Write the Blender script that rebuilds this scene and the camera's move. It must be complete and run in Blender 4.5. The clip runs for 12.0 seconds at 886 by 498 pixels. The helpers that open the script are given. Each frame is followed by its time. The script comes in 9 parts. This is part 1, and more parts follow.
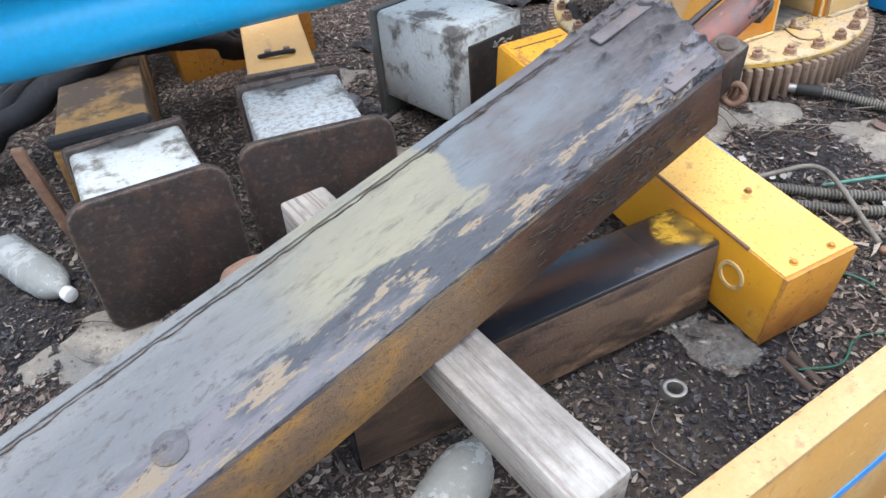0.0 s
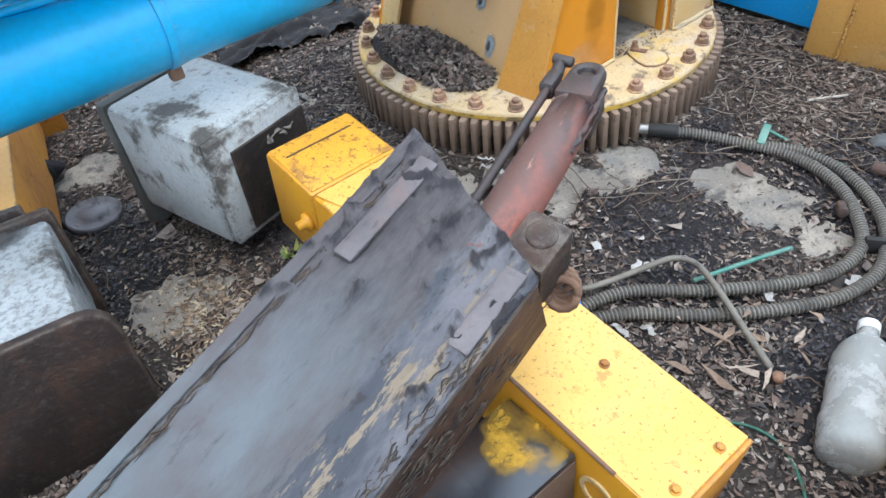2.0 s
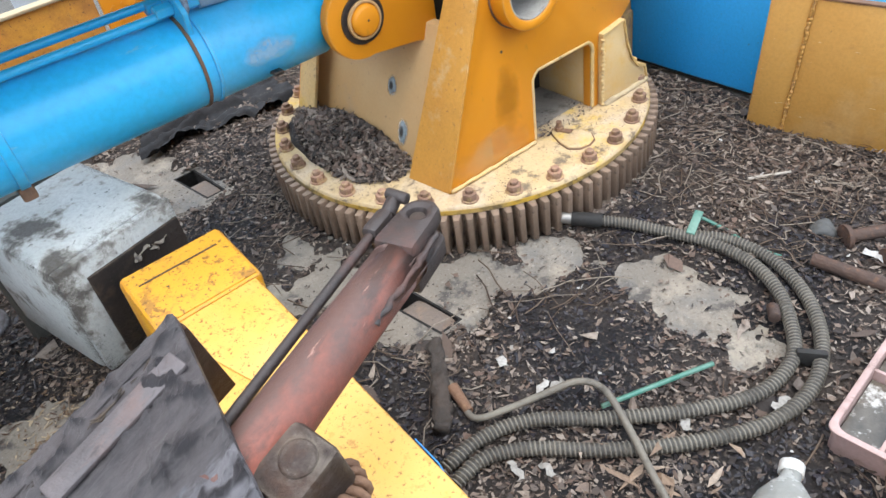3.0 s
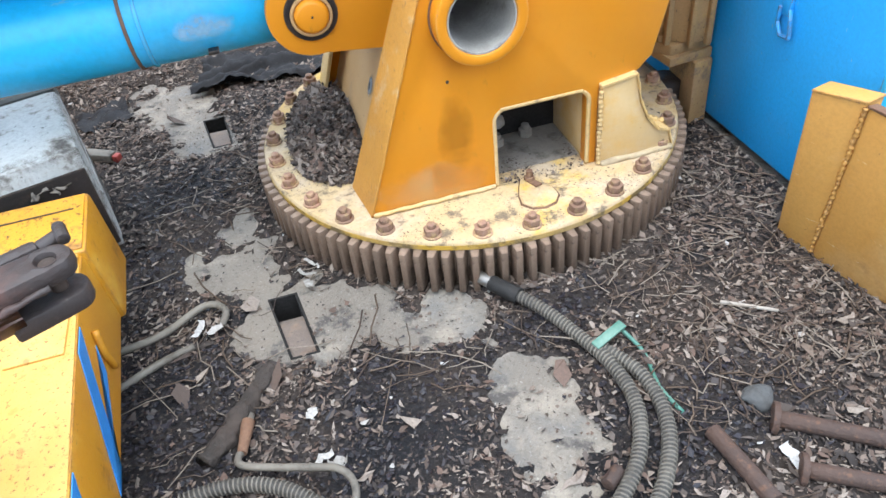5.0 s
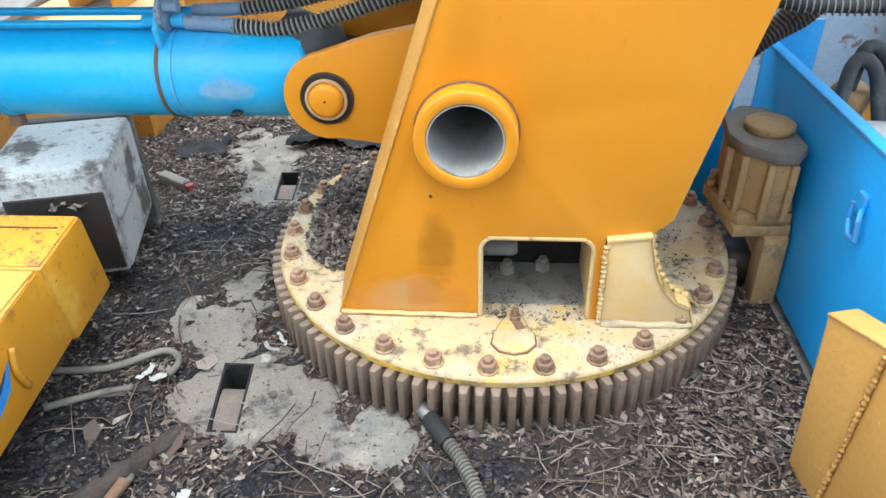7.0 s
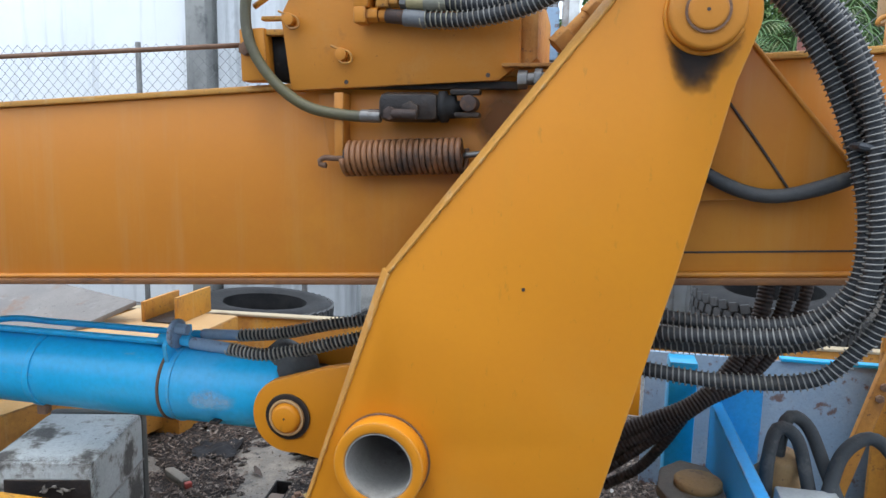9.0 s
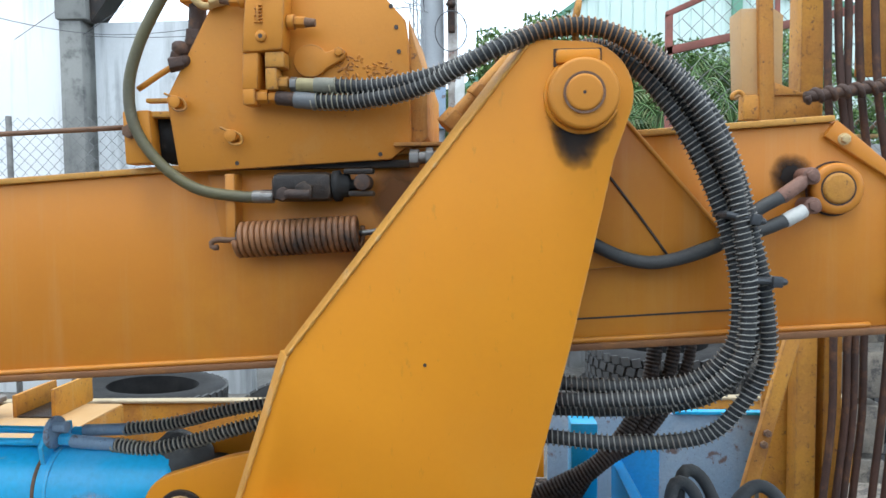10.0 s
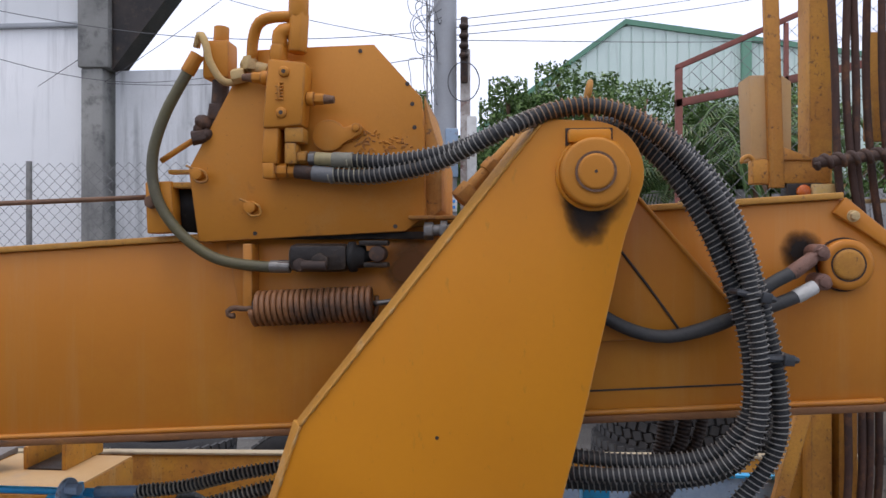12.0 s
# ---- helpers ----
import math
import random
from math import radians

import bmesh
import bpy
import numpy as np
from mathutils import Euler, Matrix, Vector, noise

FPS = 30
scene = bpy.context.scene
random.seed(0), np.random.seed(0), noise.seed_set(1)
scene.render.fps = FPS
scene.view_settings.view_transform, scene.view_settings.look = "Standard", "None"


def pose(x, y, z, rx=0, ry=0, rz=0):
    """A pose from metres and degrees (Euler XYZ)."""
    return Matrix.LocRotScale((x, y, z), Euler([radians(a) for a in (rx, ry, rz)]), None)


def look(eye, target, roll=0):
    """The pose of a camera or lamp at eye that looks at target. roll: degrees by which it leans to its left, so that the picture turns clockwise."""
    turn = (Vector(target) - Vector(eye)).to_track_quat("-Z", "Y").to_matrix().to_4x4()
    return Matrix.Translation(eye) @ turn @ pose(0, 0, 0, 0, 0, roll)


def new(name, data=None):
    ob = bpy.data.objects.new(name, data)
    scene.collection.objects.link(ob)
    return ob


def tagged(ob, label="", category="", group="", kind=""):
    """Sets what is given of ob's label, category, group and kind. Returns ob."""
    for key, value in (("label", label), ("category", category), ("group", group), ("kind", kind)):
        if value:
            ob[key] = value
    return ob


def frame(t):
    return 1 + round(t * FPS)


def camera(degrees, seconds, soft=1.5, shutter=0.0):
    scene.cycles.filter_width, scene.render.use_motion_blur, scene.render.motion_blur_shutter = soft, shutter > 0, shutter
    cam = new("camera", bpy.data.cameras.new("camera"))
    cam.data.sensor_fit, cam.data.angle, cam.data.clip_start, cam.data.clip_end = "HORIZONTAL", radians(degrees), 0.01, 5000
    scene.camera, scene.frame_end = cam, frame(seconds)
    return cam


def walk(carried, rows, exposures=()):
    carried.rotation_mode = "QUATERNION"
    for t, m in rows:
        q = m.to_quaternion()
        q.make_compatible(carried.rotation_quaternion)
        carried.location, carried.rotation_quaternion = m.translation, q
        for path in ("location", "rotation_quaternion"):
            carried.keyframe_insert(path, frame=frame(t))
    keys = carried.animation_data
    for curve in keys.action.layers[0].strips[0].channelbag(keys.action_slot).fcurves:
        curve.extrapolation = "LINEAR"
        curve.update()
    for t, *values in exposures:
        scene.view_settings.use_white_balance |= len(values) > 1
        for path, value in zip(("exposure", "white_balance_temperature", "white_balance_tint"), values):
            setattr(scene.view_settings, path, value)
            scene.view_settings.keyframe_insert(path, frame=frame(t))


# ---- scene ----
# The camera's path is in metres; the places of the things below are in drawing units of U metres.
U = 0.75
cam = camera(63.3, 12.0)
PATH = [
    (0, (-1.408, -1.305, 0.916), (-0.744, 0.133, -0.306), -5.1),
    (0.5, (-1.305, -1.218, 0.913), (-0.523, 0.037, -0.434), -7.7),
    (1, (-1.165, -1.071, 0.925), (-0.398, 0.128, -0.480), -6.9),
    (1.5, (-1.094, -0.988, 0.927), (-0.263, 0.160, -0.484), -5.2),
    (2, (-0.978, -0.964, 0.941), (-0.122, 0.250, -0.398), -7.2),
    (2.5, (-0.799, -0.958, 0.956), (0.089, 0.310, -0.310), -7.6),
    (3, (-0.690, -0.962, 0.945), (0.178, 0.319, -0.322), -9.7),
    (3.2, (-0.653, -0.964, 0.945), (0.195, 0.335, -0.318), -11.0),
    (4.8, (-0.168, -1.038, 0.928), (0.162, 0.438, -0.381), -8.7),
    (5, (-0.095, -1.070, 0.924), (0.214, 0.421, -0.373), -7.1),
    (5.5, (0.017, -1.066, 0.917), (0.190, 0.468, -0.354), -4.8),
    (6, (0.145, -0.994, 0.904), (0.371, 0.551, -0.346), -0.4),
    (6.5, (0.188, -0.975, 0.904), (0.285, 0.627, -0.290), -0.8),
    (6.7, (0.219, -0.976, 0.904), (0.211, 0.655, -0.253), -1.4),
    (8.3, (0.497, -1.087, 0.982), (-0.002, 0.731, 0.316), 1.1),
    (8.5, (0.498, -1.098, 0.990), (0.036, 0.778, 0.472), 1.5),
    (9, (0.559, -1.099, 0.987), (0.140, 0.835, 0.697), 1.2),
    (9.5, (0.538, -1.105, 0.998), (0.306, 0.873, 0.815), 0.0),
    (10, (0.557, -1.101, 1.007), (0.417, 0.891, 0.896), -0.5),
    (10.5, (0.570, -1.097, 1.020), (0.556, 0.900, 0.909), -0.1),
    (11, (0.569, -1.105, 1.037), (0.514, 0.894, 1.006), -0.2),
    (11.5, (0.570, -1.115, 1.056), (0.490, 0.883, 1.115), -0.3),
    (12, (0.554, -1.117, 1.059), (0.385, 0.876, 1.060), -0.0),
]
EXPOSURES = [(0.0, 1.00, 6250, 10), (0.5, 0.88, 6300, 11), (1.0, 0.92, 6060, 9), (1.5, 0.78, 6050, 7), (2.0, 0.92, 6010, 6), (2.5, 0.85, 6500, 7), (3.0, 0.98, 6550, 8), (5.0, 1.17, 6200, 7), (6.5, 1.20, 6250, 6), (8.5, 0.95, 6060, -11),
             (9.0, 0.42, 6250, 8), (9.5, 0.48, 6250, 7), (10.0, 0.54, 6350, 4), (10.6, 0.87, 6130, -8), (11.0, 0.52, 6350, 3), (11.4, -0.30, 6600, 15), (12.0, -0.34, 6700, 18)]
walk(cam, [(t, look(eye, target, roll)) for t, eye, target, roll in PATH], EXPOSURES)

# ---- light: a bright overcast sky ----
world = bpy.data.worlds.new("overcast_sky")
scene.world = world
world.use_nodes = True
wn, wl = world.node_tree.nodes, world.node_tree.links
sky = wn.new("ShaderNodeTexSky")
sky.sky_type, sky.sun_disc = "NISHITA", False
sky.sun_elevation, sky.sun_rotation = radians(77), radians(207)
sky.dust_density, sky.air_density = 4.0, 1.0
veil = wn.new("ShaderNodeMix")
veil.data_type = "RGBA"
veil.inputs[0].default_value = 0.85
veil.inputs[7].default_value = (13.2, 14.8, 17.4, 1)
wl.new(sky.outputs[0], veil.inputs[6])
wl.new(veil.outputs[2], wn["Background"].inputs[0])
wn["Background"].inputs[1].default_value = 0.11
sun = new("sun", bpy.data.lights.new("sun", "SUN"))
sun.data.energy, sun.data.angle, sun.data.color = 1.3, radians(30), (1.0, 0.97, 0.93)
sun.matrix_world = look((0, 0, 10), (1.0, 2.0, 0))


# ---- materials ----
def nodes_of(name):
    m = bpy.data.materials.new(name)
    m.use_nodes = True
    return m, m.node_tree.nodes, m.node_tree.links, m.node_tree.nodes["Principled BSDF"]


def rgb(c):
    return (*c, 1)


def noise_tex(n, l, scale, detail=6.0, rough=0.6, stretch=None, where="Object"):
    co = n.new("ShaderNodeTexCoord")
    t = n.new("ShaderNodeTexNoise")
    t.inputs["Scale"].default_value, t.inputs["Detail"].default_value, t.inputs["Roughness"].default_value = scale, detail, rough
    if stretch:
        mp = n.new("ShaderNodeMapping")
        mp.inputs["Scale"].default_value = stretch
        l.new(co.outputs[where], mp.inputs[0])
        l.new(mp.outputs[0], t.inputs[0])
    else:
        l.new(co.outputs[where], t.inputs[0])
    return t.outputs[0]


def ramp(n, l, fac, lo, hi, a=0.0, b=1.0):
    r = n.new("ShaderNodeMapRange")
    r.inputs[1].default_value, r.inputs[2].default_value, r.inputs[3].default_value, r.inputs[4].default_value = lo, hi, a, b
    l.new(fac, r.inputs[0])
    return r.outputs[0]


def mixc(n, l, fac, a, b):
    m = n.new("ShaderNodeMix")
    m.data_type = "RGBA"
    if isinstance(fac, float):
        m.inputs[0].default_value = fac
    else:
        l.new(fac, m.inputs[0])
    for k, c in ((6, a), (7, b)):
        if isinstance(c, tuple):
            m.inputs[k].default_value = rgb(c)
        else:
            l.new(c, m.inputs[k])
    return m.outputs[2]


def bump(n, l, bsdf, height, strength, dist=0.004):
    b = n.new("ShaderNodeBump")
    b.inputs["Strength"].default_value, b.inputs["Distance"].default_value = strength, dist
    l.new(height, b.inputs["Height"])
    l.new(b.outputs[0], bsdf.inputs["Normal"])


def surface(name, base, second, mix_scale=3.0, spots=None, spot_scale=14.0, spot_at=(0.62, 0.68), rough=0.5, metal=0.0,
            relief=0.25, grain=150.0, stretch=None, streak=None, streak_at=(0.55, 0.75), vary=0.0):
    """A worn surface: two close colours in large clouds, spots of a third, upright streaks of a fourth, and fine relief."""
    m, n, l, b = nodes_of(name)
    c = mixc(n, l, ramp(n, l, noise_tex(n, l, mix_scale, stretch=stretch), 0.38, 0.62), base, second)
    if vary:
        info = n.new("ShaderNodeObjectInfo")
        hsv = n.new("ShaderNodeHueSaturation")
        l.new(ramp(n, l, info.outputs["Random"], 0, 1, 1 - vary, 1 + vary), hsv.inputs["Value"])
        l.new(c, hsv.inputs["Color"])
        c = hsv.outputs[0]
    if streak:
        c = mixc(n, l, ramp(n, l, noise_tex(n, l, 9.0, stretch=(1, 1, 0.08)), *streak_at, 0, 0.75), c, streak)
    fine = noise_tex(n, l, grain, 8.0, 0.65, stretch)
    if spots:
        f = ramp(n, l, noise_tex(n, l, spot_scale, 9.0, 0.72, stretch), *spot_at)
        c = mixc(n, l, f, c, spots)
        l.new(ramp(n, l, f, 0, 1, rough, min(1.0, rough + 0.35)), b.inputs["Roughness"])
    else:
        l.new(ramp(n, l, fine, 0.3, 0.7, max(0.05, rough - 0.1), min(1, rough + 0.1)), b.inputs["Roughness"])
    l.new(mixc(n, l, ramp(n, l, fine, 0.35, 0.75, 0, 0.35), c, tuple(v * 0.45 for v in base)), b.inputs["Base Color"])
    b.inputs["Metallic"].default_value = metal
    bump(n, l, b, fine, relief)
    return m


def coat(name, base, second, layers, scale=3.0, rough=0.5, metal=0.0, grain=150.0, relief=0.25, edge=None, spec=0.5, vary=0.0, mottle=0.30):
    """A worn surface built up in layers (colour, size, from, to, strength, stretch); edge is (colour, width, strength) of the wear along edges."""
    m, n, l, b = nodes_of(name)
    c = mixc(n, l, ramp(n, l, noise_tex(n, l, scale), 0.36, 0.64), base, second)
    r = None
    for i, (colour, size, lo, hi, strength, stretch) in enumerate(layers):
        f = ramp(n, l, noise_tex(n, l, size, 8.0, 0.68, stretch), lo, hi, 0, strength)
        c = mixc(n, l, f, c, colour)
        r = f if r is None else r
    fine = noise_tex(n, l, grain, 8.0, 0.68)
    if edge:
        bv = n.new("ShaderNodeBevel")
        bv.samples = 4
        bv.inputs["Radius"].default_value = edge[1]
        geo = n.new("ShaderNodeNewGeometry")
        dot = n.new("ShaderNodeVectorMath")
        dot.operation = "DOT_PRODUCT"
        l.new(bv.outputs[0], dot.inputs[0])
        l.new(geo.outputs["Normal"], dot.inputs[1])
        near = ramp(n, l, dot.outputs["Value"], 0.995, 0.90)
        mul = n.new("ShaderNodeMath")
        mul.operation = "MULTIPLY"
        l.new(near, mul.inputs[0])
        l.new(ramp(n, l, noise_tex(n, l, 45.0, 8.0, 0.7), 0.40, 0.56, 0, edge[2]), mul.inputs[1])
        c = mixc(n, l, mul.outputs[0], c, edge[0])
    if vary:
        info = n.new("ShaderNodeObjectInfo")
        hsv = n.new("ShaderNodeHueSaturation")
        l.new(ramp(n, l, info.outputs["Random"], 0, 1, 1 - vary, 1 + vary), hsv.inputs["Value"])
        l.new(c, hsv.inputs["Color"])
        c = hsv.outputs[0]
    l.new(mixc(n, l, ramp(n, l, fine, 0.40, 0.75, 0, mottle), c, tuple(v * 0.4 for v in base)), b.inputs["Base Color"])
    l.new(ramp(n, l, r if r is not None else fine, 0, 1, rough, min(1, rough + 0.25)), b.inputs["Roughness"])
    b.inputs["Metallic"].default_value = metal
    b.inputs["Specular IOR Level"].default_value = spec
    bump(n, l, b, fine, relief)
    return m


YELLOW = coat("crane_yellow_paint", (0.65, 0.246, 0.012), (0.60, 0.218, 0.012), [((0.60, 0.31, 0.05), 1.1, 0.50, 0.80, 0.5, None), ((0.54, 0.25, 0.03), 7, 0.56, 0.80, 0.35, (1, 1, 0.12)), ((0.34, 0.15, 0.02), 78, 0.66, 0.74, 0.4, None), ((0.40, 0.18, 0.02), 60, 0.63, 0.70, 0.45, (1, 1, 0.35)),
              ((0.16, 0.08, 0.03), 165, 0.70, 0.75, 0.8, None)], 2.0, 0.40, relief=0.03, grain=75, edge=((0.50, 0.30, 0.12), 0.006, 0.7), spec=0.3, mottle=0.04)
DUSTY = coat("dusty_yellow_paint", (0.60, 0.44, 0.23), (0.56, 0.36, 0.12), [((0.66, 0.40, 0.03), 7, 0.58, 0.68, 0.7, None), ((0.10, 0.075, 0.05), 25.6, 0.58, 0.68, 0.75, None), ((0.30, 0.19, 0.10), 135, 0.58, 0.66, 0.6, None)],
             5.0, 0.75, relief=0.35)
CREAM = coat("dirty_cream_paint", (0.44, 0.365, 0.25), (0.42, 0.32, 0.18), [((0.14, 0.10, 0.07), 14.4, 0.55, 0.68, 0.8, (0.3, 1, 1)), ((0.50, 0.28, 0.06), 6, 0.56, 0.66, 0.5, None), ((0.08, 0.06, 0.05), 120, 0.62, 0.70, 0.7, None)], 4.0, 0.7, relief=0.4)
GEARTOP = coat("dusty_gear_flange_paint", (0.50, 0.375, 0.21), (0.46, 0.31, 0.13), [((0.60, 0.38, 0.04), 7.5, 0.55, 0.64, 0.75, None), ((0.50, 0.40, 0.29), 5, 0.47, 0.60, 0.8, None), ((0.40, 0.25, 0.12), 11, 0.56, 0.68, 0.6, None), ((0.085, 0.065, 0.05), 22.4, 0.535, 0.63, 0.85, None),
                ((0.22, 0.14, 0.08), 150, 0.58, 0.66, 0.6, None)], 4.0, 0.75, relief=0.5, grain=112)
ORANGE = coat("boom_orange_paint", (0.56, 0.207, 0.024), (0.50, 0.178, 0.022), [((0.55, 0.30, 0.11), 12.8, 0.50, 0.80, 0.55, (1, 1, 0.06)), ((0.60, 0.27, 0.03), 2, 0.5, 0.7, 0.5, None), ((0.34, 0.12, 0.02), 3, 0.56, 0.76, 0.4, None), ((0.15, 0.06, 0.02), 180, 0.69, 0.74, 0.8, None)],
              1.6, 0.36, relief=0.03, grain=75, edge=((0.40, 0.20, 0.08), 0.006, 0.7), spec=0.3, mottle=0.04)
EDGE = coat("scuffed_yellow_edge", (0.56, 0.27, 0.045), (0.50, 0.235, 0.04), [((0.58, 0.40, 0.20), 19.2, 0.57, 0.68, 0.7, None), ((0.20, 0.10, 0.05), 90, 0.60, 0.68, 0.8, None)], 9, 0.6, relief=0.4)
TAN = coat("faded_orange_paint", (0.56, 0.222, 0.024), (0.49, 0.185, 0.022), [((0.53, 0.30, 0.10), 5, 0.55, 0.72, 0.45, None), ((0.26, 0.11, 0.03), 22.4, 0.62, 0.72, 0.5, None), ((0.12, 0.05, 0.02), 165, 0.66, 0.72, 0.8, None)], 2.5, 0.5, relief=0.1,
           edge=((0.20, 0.09, 0.04), 0.006, 0.8), spec=0.3, mottle=0.06)
GUSSET = coat("dusty_gusset_paint", (0.60, 0.37, 0.11), (0.58, 0.42, 0.22), [((0.62, 0.32, 0.03), 6, 0.50, 0.64, 0.7, None), ((0.56, 0.45, 0.30), 9, 0.54, 0.68, 0.6, None), ((0.16, 0.11, 0.06), 120, 0.66, 0.72, 0.7, None)], 4.0, 0.65, relief=0.15, mottle=0.08)
WEB = coat("dusty_tan_paint", (0.50, 0.32, 0.15), (0.46, 0.26, 0.09), [((0.40, 0.30, 0.20), 6, 0.52, 0.68, 0.6, None), ((0.14, 0.09, 0.06), 90, 0.63, 0.70, 0.8, None)], 3.0, 0.65, relief=0.15, mottle=0.12)
BRIGHT = coat("orange_yellow_paint", (0.58, 0.275, 0.012), (0.50, 0.215, 0.015), [((0.72, 0.46, 0.08), 4, 0.55, 0.68, 0.7, None), ((0.24, 0.10, 0.025), 14.4, 0.60, 0.70, 0.8, None), ((0.14, 0.06, 0.02), 126, 0.62, 0.67, 0.9, None)], 3.0, 0.45, relief=0.25,
              edge=((0.26, 0.12, 0.04), 0.008, 0.9), mottle=0.08)
BLEACHED = coat("bleached_yellow_paint", (0.66, 0.365, 0.06), (0.68, 0.39, 0.085), [((0.72, 0.50, 0.23), 1.6, 0.44, 0.66, 0.4, None), ((0.52, 0.25, 0.04), 60, 0.58, 0.64, 0.5, None), ((0.30, 0.13, 0.03), 26, 0.60, 0.66, 0.6, None), ((0.22, 0.09, 0.025), 150, 0.575, 0.63, 0.9, None)],
                3.0, 0.5, relief=0.3, grain=112, mottle=0.05)
RUSTYELLOW = coat("rusty_yellow_paint", (0.56, 0.26, 0.025), (0.46, 0.19, 0.03), [((0.30, 0.12, 0.03), 6, 0.50, 0.66, 0.8, None), ((0.55, 0.36, 0.14), 12.8, 0.58, 0.75, 0.6, (1, 1, 0.1)), ((0.10, 0.045, 0.025), 66, 0.58, 0.66, 0.85, None)], 4.0, 0.62, relief=0.35,
                  edge=((0.16, 0.08, 0.04), 0.008, 0.8))
BOARD = coat("scratched_tan_paint", (0.56, 0.30, 0.075), (0.50, 0.25, 0.05), [((0.60, 0.40, 0.18), 5, 0.50, 0.70, 0.6, None), ((0.30, 0.15, 0.05), 22.4, 0.58, 0.68, 0.6, (1, 0.3, 0.6)), ((0.74, 0.64, 0.46), 90, 0.66, 0.69, 0.8, (0.3, 0.15, 1.2)), ((0.10, 0.05, 0.03), 120, 0.66, 0.71, 0.8, None)],
             3.0, 0.6, relief=0.2, edge=((0.16, 0.09, 0.06), 0.006, 0.9))
BLUE = coat("blue_paint", (0.018, 0.405, 0.76), (0.030, 0.455, 0.80), [((0.20, 0.44, 0.70), 2.2, 0.58, 0.78, 0.45, None), ((0.40, 0.52, 0.62), 22.4, 0.66, 0.72, 0.6, (0.25, 1, 1)), ((0.08, 0.12, 0.18), 180, 0.70, 0.74, 0.8, None)], 2.5, 0.34, relief=0.05, grain=75,
            edge=((0.24, 0.24, 0.22), 0.005, 0.6))
BLUEBOX = coat("scratched_blue_paint", (0.02, 0.325, 0.74), (0.03, 0.36, 0.78), [((0.10, 0.34, 0.70), 3, 0.52, 0.72, 0.6, None), ((0.30, 0.40, 0.52), 78, 0.67, 0.70, 0.8, (1, 1, 0.4)), ((0.09, 0.06, 0.05), 96, 0.665, 0.70, 0.9, None)], 2.5, 0.45, relief=0.1,
               edge=((0.16, 0.10, 0.08), 0.007, 0.9))
PALEBLUE = coat("faded_blue_panel", (0.27, 0.36, 0.46), (0.20, 0.30, 0.42), [((0.36, 0.42, 0.47), 5, 0.52, 0.68, 0.7, None), ((0.13, 0.065, 0.04), 14.4, 0.585, 0.64, 0.9, None), ((0.06, 0.04, 0.035), 102, 0.63, 0.68, 0.9, None)], 4.0, 0.6, relief=0.25)
GREYTUBE = coat("grimy_grey_tube_paint", (0.34, 0.36, 0.365), (0.24, 0.255, 0.255), [((0.13, 0.13, 0.125), 90, 0.47, 0.60, 0.7, None), ((0.20, 0.15, 0.10), 10, 0.54, 0.66, 0.6, None), ((0.035, 0.032, 0.030), 6, 0.57, 0.62, 0.9, None)], 6.0, 0.85, relief=0.6, edge=((0.07, 0.055, 0.045), 0.02, 1.0))
WHITE = coat("chalky_white_paint", (0.47, 0.485, 0.47), (0.37, 0.385, 0.37), [((0.27, 0.285, 0.275), 114, 0.50, 0.64, 0.4, None), ((0.24, 0.17, 0.10), 7, 0.50, 0.62, 0.6, None), ((0.040, 0.036, 0.032), 7.0, 0.53, 0.60, 0.88, None), ((0.06, 0.055, 0.05), 60, 0.62, 0.68, 0.9, None)],
             5.0, 0.8, relief=0.6, grain=200, edge=((0.055, 0.045, 0.036), 0.026, 1.0))
PLATE = coat("rusted_dark_plate", (0.024, 0.018, 0.016), (0.048, 0.032, 0.026), [((0.12, 0.06, 0.034), 12.8, 0.50, 0.68, 0.6, None), ((0.10, 0.08, 0.07), 72, 0.52, 0.66, 0.6, None), ((0.30, 0.27, 0.23), 180, 0.66, 0.72, 0.7, None)], 5.0, 0.55, relief=1.0, grain=100, spec=0.3,
             edge=((0.20, 0.165, 0.13), 0.01, 0.8))
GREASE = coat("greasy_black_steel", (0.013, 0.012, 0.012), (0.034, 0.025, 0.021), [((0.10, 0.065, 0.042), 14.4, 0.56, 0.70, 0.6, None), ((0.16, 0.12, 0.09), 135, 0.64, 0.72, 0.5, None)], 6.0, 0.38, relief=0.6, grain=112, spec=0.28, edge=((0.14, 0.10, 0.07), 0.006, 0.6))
RUST = surface("brown_rust", (0.14, 0.075, 0.045), (0.22, 0.12, 0.07), 12, (0.36, 0.22, 0.12), 30, (0.58, 0.7), 0.8, relief=0.7)
REDPIPE = coat("red_brown_pipe_paint", (0.12, 0.060, 0.048), (0.075, 0.048, 0.040), [((0.30, 0.085, 0.055), 3.2, 0.48, 0.60, 0.85, (0.6, 1, 1)), ((0.045, 0.034, 0.030), 19.2, 0.56, 0.66, 0.8, (0.4, 1, 1)), ((0.42, 0.24, 0.19), 78, 0.64, 0.69, 0.7, (0.2, 1, 1))], 4, 0.5, relief=0.35)
STEEL = surface("dull_steel", (0.30, 0.29, 0.27), (0.20, 0.19, 0.18), 12, (0.16, 0.10, 0.06), 24, (0.58, 0.7), 0.45, metal=0.7, relief=0.3)
TOOTH = surface("oily_gear_steel", (0.18, 0.125, 0.090), (0.25, 0.175, 0.125), 14, (0.05, 0.04, 0.03), 20, (0.52, 0.66), 0.55, metal=0.25, relief=0.5, vary=0.2)
